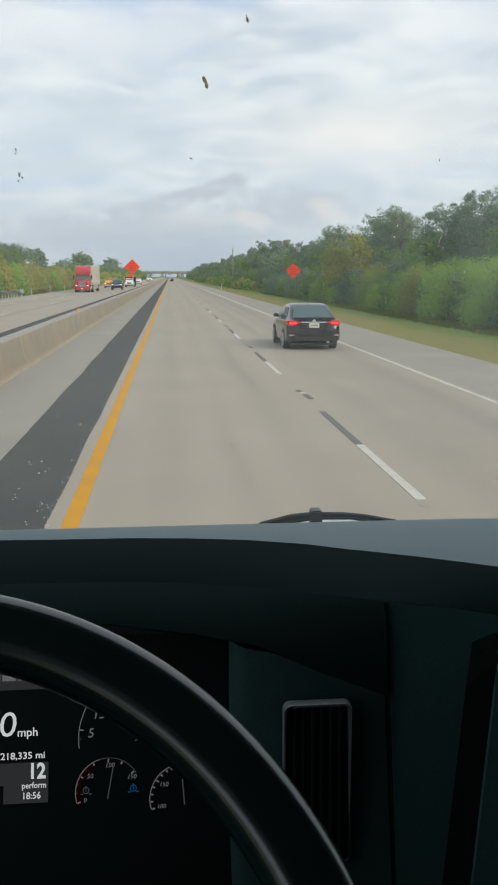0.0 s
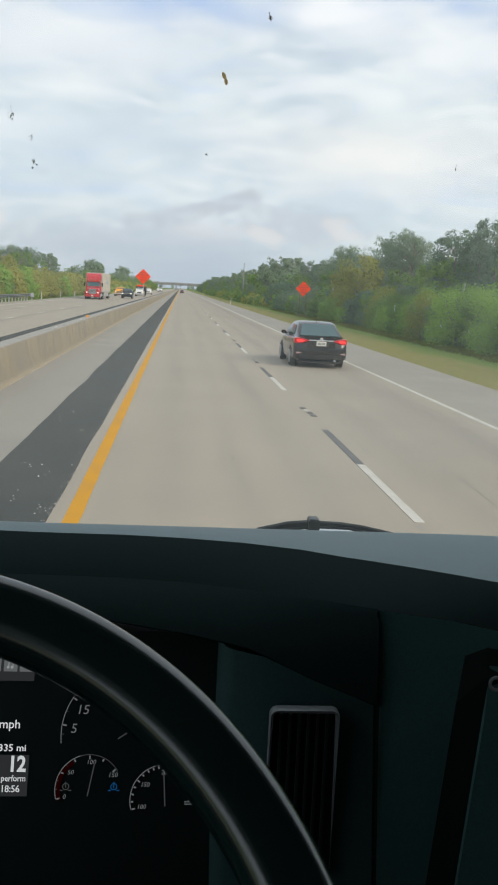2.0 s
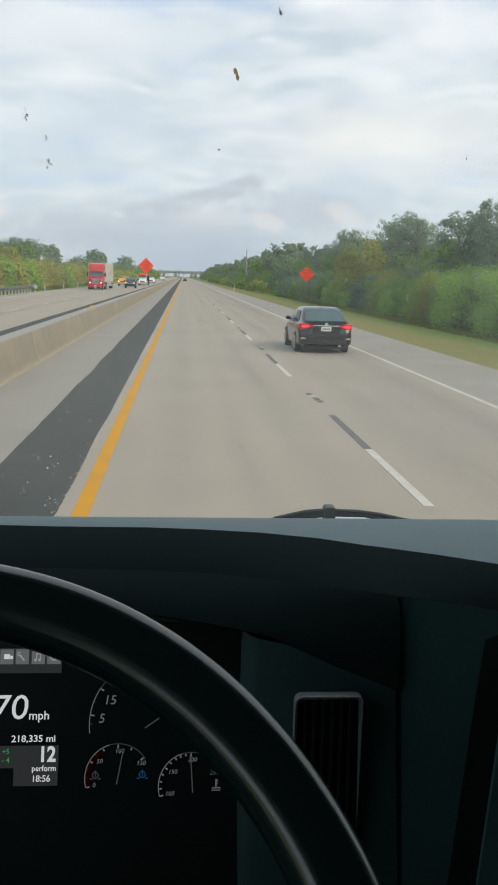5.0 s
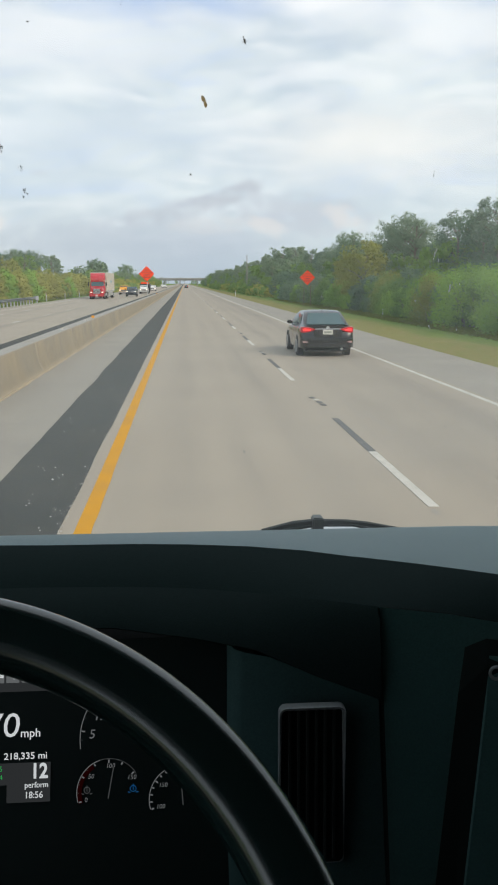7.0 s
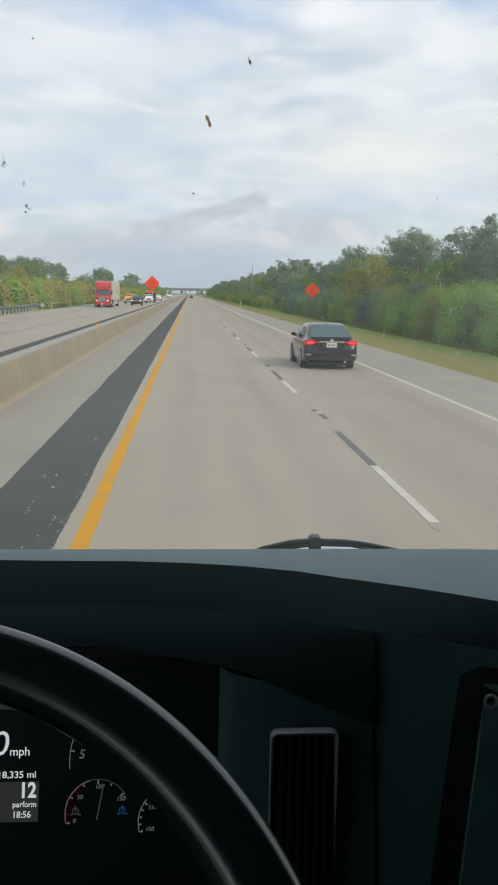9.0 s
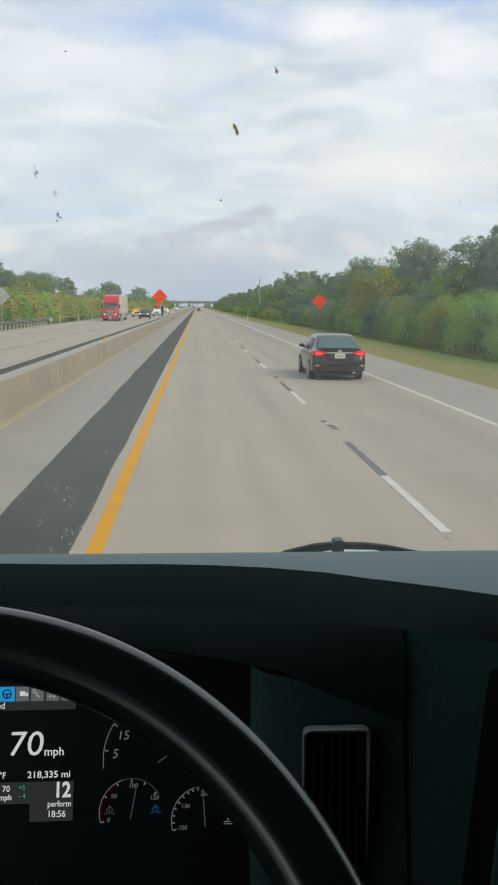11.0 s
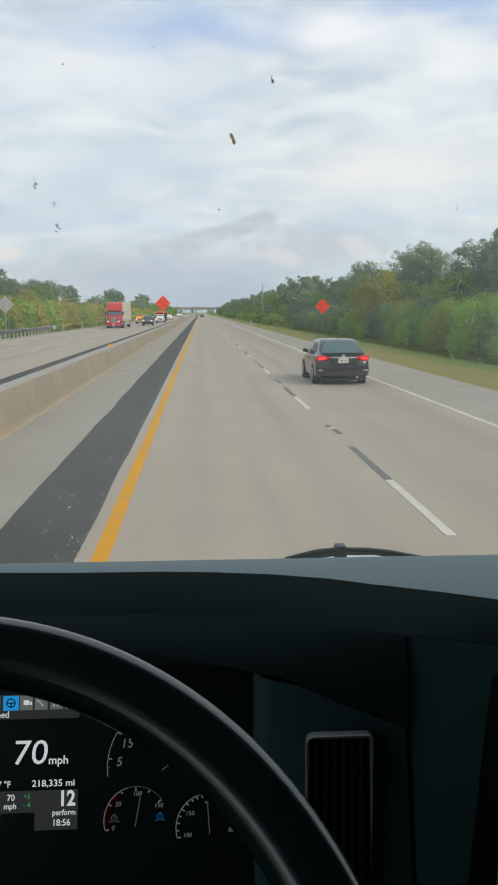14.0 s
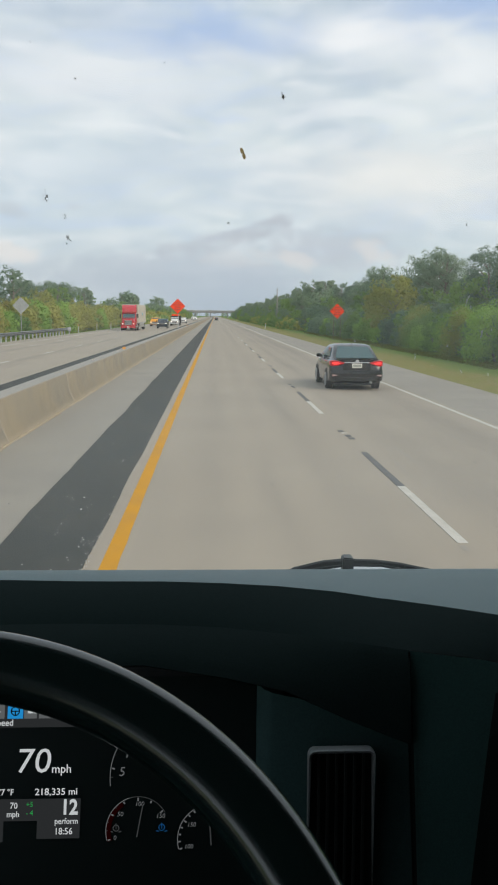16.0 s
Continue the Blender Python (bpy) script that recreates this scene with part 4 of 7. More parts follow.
def spots(side, y0, y1, step, rows, rng):
    """Kinds of tree and their poses along one side of the road."""
    y = y0
    while y < y1:
        for x, jitter, kinds, lo, hi in rows:
            pick = rng.choice(kinds)
            s = rng.uniform(lo, hi)
            px, py = x + rng.uniform(-jitter, jitter), y + rng.uniform(-0.4, 0.4) * step
            yield pick, pose(side * px, py, -0.15, 0, 0, rng.uniform(0, 360)) @ Matrix.Diagonal((s * rng.uniform(.92, 1.15), s * rng.uniform(.92, 1.15), s, 1))
        y += step


def wood(*where):
    for pick, m in spots(*where):
        copy_thing(pick, pose(0, 0, 0)).matrix_basis = m


def far_wood(name, label, places):
    """Trees too far off or too many to count, joined into one mesh."""
    mats, co, loops, totals, slots, soft, base = [], [], [], [], [], [], 0
    for pick, m in places:
        mat4 = np.array(m)
        for child in pick.children:
            me = child.data
            v = np.empty(len(me.vertices) * 3, np.float32)
            me.vertices.foreach_get("co", v)
            v = v.reshape(-1, 3) @ mat4[:3, :3].T + mat4[:3, 3]
            idx = np.empty(len(me.loops), np.int32)
            me.loops.foreach_get("vertex_index", idx)
            tot = np.empty(len(me.polygons), np.int32)
            me.polygons.foreach_get("loop_total", tot)
            if me.materials[0] not in mats:
                mats.append(me.materials[0])
            co.append(v)
            k = ROUNDED.get(me.name)
            soft.append(np.zeros((len(v), 3), np.float32) if k is None else k @ mat4[:3, :3].T)
            loops.append(idx + base)
            totals.append(tot)
            slots.append(np.full(len(tot), mats.index(me.materials[0]), np.int32))
            base += len(v)
    co, loops, totals, slots = (np.concatenate(a) for a in (co, loops, totals, slots))
    me = bpy.data.meshes.new(name)
    me.vertices.add(len(co))
    me.vertices.foreach_set("co", co.astype(np.float32).ravel())
    me.loops.add(len(loops))
    me.loops.foreach_set("vertex_index", loops)
    me.polygons.add(len(totals))
    me.polygons.foreach_set("loop_start", (np.cumsum(totals) - totals).astype(np.int32))
    me.polygons.foreach_set("material_index", slots)
    me.update(calc_edges=True)
    soft = np.concatenate(soft)
    me.normals_split_custom_set_from_vertices(soft / np.maximum(np.linalg.norm(soft, axis=1, keepdims=True), 1e-6))
    for m in mats:
        me.materials.append(m)
    return tagged(new(name, me), label, "wood", kind="stuff")


rng = random.Random(7)
T, B, G, F, M, L = TREES, BUSHES, FAR_BUSHES, FAR_TREES, MID_TREES, LOW_SCRUB
wood(1, 13, 74, 2.5, [(17.0, 0.8, [B[0], B[1], B[1], B[2], B[0], B[3]], 0.40, 0.98)], rng)
wood(1, 13, 157, 3.9, [(18.7, 0.9, [G[2], G[1], G[0], G[1]], 0.72, 1.12)], rng)
wood(1, 74, 157, 2.65, [(16.9, 0.6, [G[0], G[1], G[1], G[2]], 0.46, 0.86)], rng)
wood(1, 15, 157, 4.5, [(20.5, 0.8, [T[4], M[1], M[0], T[1]], 0.54, 0.70), (24.5, 1.0, [M[0], M[1]], 0.6, 0.74)], rng)
# the tall crowns that stand out above the wood: kind, x, y, scale
for k, x, y, size in ((2, 27.5, 108, 0.99), (0, 28.5, 115, 1.02), (3, 27.0, 102, 0.88), (2, 26.5, 84, 0.86), (0, 27.5, 79, 0.90), (3, 27.0, 74, 0.86), (2, 28.0, 69, 0.84), (0, 27.0, 138, 1.05),
                      (2, 28.0, 147, 0.90), (0, 27.0, 160, 0.93), (2, 27.5, 171, 0.85), (3, 27.0, 184, 0.84), (0, 28.5, 52, 0.80), (2, 27.0, 40, 0.72), (5, 21.6, 104, 1.28), (5, 22.2, 113, 1.05)):
    copy_thing(T[k], pose(0, 0, 0)).matrix_basis = pose(0.8 * x, 0.8 * y, -0.2, 0, 0, 37 * y) @ Matrix.Diagonal((0.82 * size, 0.82 * size, 0.80 * size, 1))
for k, x, y, size in ((2, -31, 146, 0.70), (0, -31.5, 162, 0.82), (0, -30.5, 174, 0.84), (2, -31, 182, 0.78), (3, -30.5, 138, 0.66), (0, -31, 128, 0.62)):
    copy_thing(T[k], pose(0, 0, 0)).matrix_basis = pose(x, y, -0.2, 0, 0, 37 * y) @ Matrix.Diagonal((size, size, size, 1))
# bright mounds of scrub
for x, y, size in ((21.0, 62, 1.12), (21.8, 67, 1.18), (21.4, 72, 1.08), (21.6, 56, 1.15), (22.0, 77, 1.0)):
    copy_thing(B[0], pose(0, 0, 0)).matrix_basis = pose(0.8 * x, 0.8 * y, -0.2, 0, 0, 53 * y) @ Matrix.Diagonal((0.9 * size, 0.9 * size, 0.9 * size, 1))
wood(-1, 34, 190, 4.0, [(22.2, 0.7, [G[3], G[3], G[0], G[1], G[3]], 0.78, 1.1)], rng)
wood(-1, 34, 190, 5.6, [(25.0, 1.0, [G[3], G[4], G[1], G[3], T[5]], 0.95, 1.25)], rng)
wood(-1, 34, 190, 9.0, [(29, 2.0, [T[5], M[1], T[5], M[1], M[0]], 0.72, 0.95)], rng)
right_far = [*spots(1, 150, 520, 4.6, [(16.2, 0.6, [L[0], L[0], L[1]], 0.62, 0.95)], rng),
             *spots(1, 155, 520, 6.6, [(16.6, 0.8, [F[0], F[1], F[1]], 0.36, 0.46), (19.6, 1.4, [F[0], F[1], F[2]], 0.6, 0.78), (24, 1.6, [F[0], F[2], F[0]], 0.68, 0.92)], rng),
             *spots(1, 520, 900, 11.0, [(18.5, 1.0, [F[0], F[1]], 0.5, 0.65), (24, 2.0, [F[0], F[1], F[2]], 0.8, 1.0)], rng),
             *spots(1, -520, 8, 26.0, [(17.6, 0.7, [F[0], F[1]], 0.38, 0.5), (23, 1.5, [F[0], F[1], F[2]], 0.75, 0.98)], rng)]
far_end = [(rng.choice(F[:3]), pose(x + rng.uniform(-3, 3), 1500 + rng.uniform(-30, 30), -0.2, 0, 0, 17 * x) @ Matrix.Diagonal((1.3, 1.3, rng.uniform(0.85, 1.2), 1))) for x in range(-150, 151, 9)]
left_far = [*[(F[k], pose(x, y, -0.2, 0, 0, y) @ Matrix.Diagonal((size, size, size, 1))) for k, x, y, size in ((2, -31, 210, 0.78), (0, -31, 215, 0.85), (0, -31, 326, 0.94), (2, -31, 342, 0.88), (0, -31, 455, 1.18), (0, -31, 482, 1.2))],
            *spots(-1, 186, 520, 4.8, [(21.2, 0.6, [L[1], L[1], L[0]], 0.7, 1.05)], rng),
            *spots(-1, 190, 520, 7.0, [(22.5, 1.0, [F[3], F[1], F[3]], 0.5, 0.66), (26, 2.0, [F[0], F[3], F[1]], 0.55, 0.75)], rng),
            *spots(-1, 520, 900, 11.0, [(23.5, 1.0, [F[1], F[3]], 0.55, 0.7), (28, 2.0, [F[1], F[3]], 0.8, 0.95)], rng),
            *spots(-1, -520, 34, 30.0, [(22.4, 0.7, [F[3], F[1]], 0.5, 0.65), (28, 1.5, [F[3], F[1]], 0.75, 0.95)], rng)]
# the apron of the work area stays clear
right_far = [(k, m) for k, m in right_far if not (-440 < m.translation.y < -318 and m.translation.x < 30)]
far_wood("wood_right", "far dense green wood along the highway verge", right_far)
far_wood("wood_ahead", "far dark wood closing the view beyond the overpass", far_end)
far_wood("wood_left", "far yellow-green wood along the opposite verge", left_far)
for y, k in ((262, 0.92), (268, 0.9), (288, 0.95)):
    copy_thing(F[0], pose(0, 0, 0)).matrix_basis = pose(-27, y, -0.1, 0, 0, y * 7) @ Matrix.Diagonal((k, k, k, 1))
TREES = TREES + FAR_TREES + MID_TREES
BUSHES = BUSHES + FAR_BUSHES + LOW_SCRUB
for t in TREES + BUSHES:
    t.matrix_basis = pose(34 + 3 * (TREES + BUSHES).index(t), -40, -0.1)


def verge_tufts():
    rng = random.Random(21)
    bm = bmesh.new()
    for _ in range(12000):
        y = 18 + 120 * rng.random() ** 1.6
        x = 13.2 + 3.4 * rng.random() ** 0.7 if rng.random() < 0.75 else -rng.uniform(17.8, 21.5)
        h, a = rng.uniform(0.02, 0.05) * (1.5 if abs(x) > 17 else 2.6 if x > 14.2 else 1), rng.random() * math.tau
        z = -0.28 + 0.045 * max(0, 13.5 - x) if x > 0 else -0.16
        for k in (0, 1.3):
            c, s = math.cos(a + k) * h * 0.7, math.sin(a + k) * h * 0.7
            bm.faces.new([bm.verts.new(p) for p in ((x - c, y - s, z), (x + c, y + s, z), (x + 1.6 * c, y + s, z + h * 1.6), (x - 0.7 * c, y + s, z + h * 2.0))])
    solid("grass_tufts", bm, M_BLADE, "rough yellow-green grass tufts on the verge", "grass", kind="stuff")


verge_tufts()

# ---- the truck's cab ----
def up_pane(x, z, off=0.0):
    """A place on the raked windscreen, off metres in front of its inner face."""
    return (x, 0.824 - 0.496 * (z - 2.566) + off, z)


def cab_shell():
    yb = -1.9
    walls = {
        "cab_roof": box(-0.62, 1.62, yb, 0.66, 2.99, 3.05),
        "cab_wall_rear": box(-0.62, 1.62, yb - 0.05, yb, 0.9, 3.05),
        "cab_floor": box(-0.62, 1.62, yb, 1.25, 0.9, 0.98),
        # unseen header, added to darken the cab and narrow the wheel's highlight
        "cab_wall_header": box(-0.62, 1.62, 0.60, 0.72, 2.735, 2.99),
        "cab_wall_front": box(-0.62, 1.62, 1.12, 1.25, 0.98, 2.03),
    }
    for n, bm in walls.items():
        solid(n, bm, M_LINING, "unseen dark grey lining that closes the truck cab", "cab wall", kind="structure")
    for n, x0, x1 in (("cab_side_driver", -0.68, -0.62), ("cab_side_passenger", 1.62, 1.68)):
        bm = box(x0, x1, yb, 1.25, 0.9, 2.0)
        # passenger opening, out of view, is cut short to block the sun
        rear = -0.5 if x0 < 0 else 0.25
        box(x0, x1, yb, rear, 2.0, 3.05, bm=bm)
        box(x0, x1, rear, 0.95, 2.85 if x0 < 0 else 2.62, 3.05, bm=bm)
        loft([[(x0, 1.05, 2.0), (x0, 1.18, 2.0), (x0, 0.72, 2.95), (x0, 0.60, 2.95)], [(x1, 1.05, 2.0), (x1, 1.18, 2.0), (x1, 0.72, 2.95), (x1, 0.60, 2.95)]], bm=bm)
        solid(n, bm, M_LINING, "unseen dark grey cab side with a window opening", "cab wall", kind="structure")
    chassis = thing("truck_chassis", "plain chassis and wheels that carry the truck cab", "chassis", pose(0, 0, 0))
    part("frame", box(0.05, 0.95, -2.4, 1.9, 0.62, 0.9), M_PLASTIC, chassis)
    for y in (1.3, -1.9):
        part("axle", rod((-0.55, y, 0.5), (1.55, y, 0.5), 0.07), M_PLASTIC, chassis)
        for x in (-0.55, 1.3):
            part("tyre", rod((x, y, 0.5), (x + 0.28, y, 0.5), 0.5, n=28), M_TYRE, chassis)
        part("spring_mount", box(0.2, 0.8, y - 0.1, y + 0.1, 0.5, 0.62), M_PLASTIC, chassis)


def windscreen():
    bm = bmesh.new()
    a, b, c, d = up_pane(-0.62, 2.03), up_pane(1.62, 2.03), up_pane(1.62, 2.97), up_pane(-0.62, 2.97)
    bm.faces.new([bm.verts.new(p) for p in (a, b, c, d)])
    ob = solid("windscreen", bm, M_WINDSCREEN, "dusty raked windscreen with insect marks and an added haze", "windscreen", kind="structure")
    ob.visible_shadow = False


# x, z on the pane; width, height in millimetres; tone
SPLATS = [(0.034, 2.566, 4.2, 11.4, 1), (0.069, 2.612, 3.4, 5.4, 0), (-0.153, 2.528, 4.4, 7.6, 3), (-0.137, 2.510, 3.2, 6.0, 3), (-0.136, 2.490, 5.2, 7.4, 3),
          (0.021, 2.506, 2.3, 2.0, 0), (0.177, 2.583, 1.4, 1.7, 0), (0.173, 2.58, 1.1, 1.1, 0), (-0.037, 2.636, 1.7, 1.7, 0), (-0.116, 2.623, 2.2, 1.7, 0),
          (0.239, 2.61, 1.2, 1.2, 0), (0.084, 2.498, 0.9, 1.1, 3), (0.256, 2.508, 1.2, 5.1, 2), (0.146, 2.514, 1.3, 1.7, 3), (0.222, 2.498, 1.3, 2.6, 2),
          (-0.026, 2.455, 1.4, 1.2, 0), (-0.054, 2.452, 1.1, 1.0, 0), (0.089, 2.472, 1.1, 1.6, 3), (0.0755, 2.470, 1.0, 1.0, 3), (-0.152, 2.649, 1.3, 1.3, 0), (-0.071, 2.568, 1.0, 1.6, 0),
          (0.271, 2.434, 2.6, 8.2, 2), (0.276, 2.428, 1.4, 6.0, 2), (0.293, 2.399, 2.2, 9.0, 2), (0.303, 2.403, 1.0, 3.0, 2), (0.258, 2.386, 1.8, 1.6, 2), (0.225, 2.374, 1.6, 5.4, 2),
          (0.278, 2.358, 2.0, 3.2, 2), (0.309, 2.355, 1.6, 1.4, 2), (0.157, 2.391, 1.2, 3.0, 2), (0.262, 2.421, 1.2, 2.0, 2)]


def insect_marks():
    rng = random.Random(5)
    for x, z, w, h, tone in SPLATS:
        bm = bmesh.new()
        bits = 2 if tone == 1 else 18 if tone == 3 and w > 2 else 10 if w > 2 else 5
        for i in range(bits):
            s = 1.0 if tone == 1 else 0.62 if i == 0 and tone == 0 else rng.uniform(0.07, 0.25) if tone == 3 and w > 2 else rng.uniform(0.22, 0.5) if tone == 2 else rng.uniform(0.10, 0.36)
            cx, cz = (0, 0.22 * h * (1 - 2 * i)) if tone == 1 else (0, 0) if i == 0 else (rng.gauss(0, 0.30) * w, rng.gauss(0, 0.36) * h)
            n = 9
            ring = []
            for k in range(n):
                t = k * math.tau / n
                r = rng.uniform(0.75, 1.15) * s * (0.8 if tone == 1 else 1)
                ring.append(bm.verts.new(((cx + 0.5 * w * r * math.cos(t)) * 0.001, -0.0006, (cz + (0.36 if tone == 1 else 0.5) * h * r * math.sin(t)) * 0.001)))
            tip = bm.verts.new((cx * 0.001, -0.0018, cz * 0.001))
            for k in range(n):
                bm.faces.new((ring[k], ring[(k + 1) % n], tip))
        at = Matrix.Translation(up_pane(x, z, -0.001)) @ pose(0, 0, 0, 26.4) @ pose(0, 0, 0, 0, -22 if tone == 1 else 0)
        names = ("dried dark insect mark stuck to the windscreen", "tan dried insect body stuck to the windscreen", "pale smeared insect mark on the windscreen", "thin grey insect splash on the windscreen")
        solid("insect_mark", bm, (M_SPLAT, M_SPLAT2, M_SPLAT3, M_SPLAT4)[tone], names[tone], "insect mark", at, "insect marks")


# crest of the dash: x, y, z from the driver's side across
CREST = [(-0.62, 1.0, 2.094), (-0.40, 0.992, 2.103), (-0.248, 0.98, 2.106), (-0.148, 0.97, 2.107), (-0.049, 0.955, 2.111), (0.016, 0.945, 2.112), (0.08, 0.93, 2.113),
         (0.141, 0.905, 2.1145), (0.199, 0.88, 2.113), (0.252, 0.85, 2.115), (0.293, 0.825, 2.116), (0.36, 0.79, 2.115), (0.46, 0.76, 2.11), (0.62, 0.75, 2.105)]


def dashboard():
    d = thing("dashboard", "black truck dashboard with its top edge coloured pale as if lit", "dashboard", pose(0, 0, 0))
    # top, from the crest to the foot of the windscreen, painted pale for sky light
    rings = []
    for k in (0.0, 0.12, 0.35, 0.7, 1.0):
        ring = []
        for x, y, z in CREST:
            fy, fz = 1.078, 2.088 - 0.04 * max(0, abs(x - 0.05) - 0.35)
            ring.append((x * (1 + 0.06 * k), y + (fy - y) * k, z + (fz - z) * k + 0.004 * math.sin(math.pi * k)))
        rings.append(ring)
    part("dash_top", loft(rings, closed=False), M_DASHTOP, d, "grey dash top with sky light put into its colour", smooth=True)
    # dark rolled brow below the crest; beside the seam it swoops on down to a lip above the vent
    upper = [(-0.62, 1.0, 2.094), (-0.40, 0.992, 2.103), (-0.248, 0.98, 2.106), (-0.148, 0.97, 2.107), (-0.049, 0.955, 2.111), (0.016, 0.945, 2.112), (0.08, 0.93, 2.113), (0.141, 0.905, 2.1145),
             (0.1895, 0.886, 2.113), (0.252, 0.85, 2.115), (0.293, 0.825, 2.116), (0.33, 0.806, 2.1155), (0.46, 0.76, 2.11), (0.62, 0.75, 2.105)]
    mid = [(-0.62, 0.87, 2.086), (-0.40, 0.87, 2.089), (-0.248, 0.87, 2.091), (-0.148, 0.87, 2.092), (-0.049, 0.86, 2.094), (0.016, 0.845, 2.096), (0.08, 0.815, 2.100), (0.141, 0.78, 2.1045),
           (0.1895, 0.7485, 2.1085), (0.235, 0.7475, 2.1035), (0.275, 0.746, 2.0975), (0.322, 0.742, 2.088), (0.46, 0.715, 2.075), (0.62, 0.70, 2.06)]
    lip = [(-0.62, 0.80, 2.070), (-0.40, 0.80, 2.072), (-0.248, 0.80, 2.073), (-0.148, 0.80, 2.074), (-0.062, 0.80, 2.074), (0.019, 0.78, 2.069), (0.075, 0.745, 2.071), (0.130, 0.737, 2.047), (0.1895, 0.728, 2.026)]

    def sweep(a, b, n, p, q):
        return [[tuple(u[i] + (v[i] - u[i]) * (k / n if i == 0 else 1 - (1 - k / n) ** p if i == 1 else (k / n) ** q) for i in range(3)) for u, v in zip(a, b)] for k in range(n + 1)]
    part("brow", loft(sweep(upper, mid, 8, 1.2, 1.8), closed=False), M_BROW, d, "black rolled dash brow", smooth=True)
    hood = sweep(mid[:9], lip, 6, 1.4, 1.5)
    hood.append([(x, y + 0.012, z - 0.006) for x, y, z in lip])
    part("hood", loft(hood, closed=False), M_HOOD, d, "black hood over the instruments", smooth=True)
    # fascia round the vent, below the lip
    bm = loft([[(0.050, 0.790, 2.064), (0.052, 0.775, 2.064), (0.056, 0.766, 2.063), (0.064, 0.7605, 2.062), (0.120, 0.745, 2.056), (0.1885, 0.737, 2.036)],
               [(0.046, 0.730, 1.70), (0.048, 0.715, 1.70), (0.051, 0.706, 1.70), (0.058, 0.70, 1.70), (0.12, 0.70, 1.70), (0.2025, 0.70, 1.70)],
               [(0.046, 0.80, 1.70), (0.048, 0.80, 1.70), (0.051, 0.80, 1.70), (0.058, 0.80, 1.70), (0.12, 0.80, 1.70), (0.2025, 0.80, 1.70)]], closed=False)
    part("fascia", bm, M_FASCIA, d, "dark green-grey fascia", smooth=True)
    # side panel beyond the seam
    bm = loft([[(0.190, 0.748, 2.108), (0.256, 0.746, 2.100), (0.322, 0.742, 2.088), (0.62, 0.70, 2.06)], [(0.193, 0.735, 2.02), (0.26, 0.733, 2.02), (0.33, 0.728, 2.02), (0.62, 0.68, 2.0)], [(0.205, 0.70, 1.70), (0.27, 0.70, 1.70), (0.34, 0.69, 1.70), (0.62, 0.65, 1.70)]], closed=False)
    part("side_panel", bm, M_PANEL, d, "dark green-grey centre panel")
    bm = loft([[(0.1880, 0.745, 2.108), (0.1900, 0.745, 2.108)], [(0.1905, 0.730, 2.02), (0.1930, 0.730, 2.02)], [(0.2025, 0.697, 1.70), (0.205, 0.697, 1.70)]], closed=False)
    part("seam", bm, M_GAP, d, "dark panel seam")
    # channel as a dark strip, its shade put into the colour, with a raised pad beyond it
    bm = loft([[(0.270, 0.738, 2.070), (0.29, 0.738, 2.078), (0.36, 0.732, 2.070)], [(0.262, 0.727, 2.03), (0.288, 0.727, 2.055), (0.36, 0.727, 2.05)], [(0.236, 0.70, 1.80), (0.262, 0.70, 1.80), (0.36, 0.69, 1.80)]], closed=False)
    part("channel", bm, M_GAP, d, "black strip coloured like a shaded channel")
    pad = loft([[(0.291, 0.731, 2.064), (0.36, 0.725, 2.058), (0.36, 0.75, 2.058), (0.291, 0.75, 2.064)], [(0.286, 0.718, 2.02), (0.36, 0.715, 2.02), (0.36, 0.74, 2.02), (0.286, 0.74, 2.02)], [(0.258, 0.690, 1.75), (0.36, 0.68, 1.75), (0.36, 0.72, 1.75), (0.258, 0.72, 1.75)]])
    part("pad", pad, M_PANEL, d, "raised dark switch pad")
    k = part("knob", ring_tube(0.0055, 0.0016, 24, 8, pose(0.295, 0.722, 2.051, 80)), M_SATIN, d, "small grey ring fastener")
    part("body", box(-0.62, 1.62, 0.88, 1.10, 1.2, 2.02), M_DASH, d, "black dash body")
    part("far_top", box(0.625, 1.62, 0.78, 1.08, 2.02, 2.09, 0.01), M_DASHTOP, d)


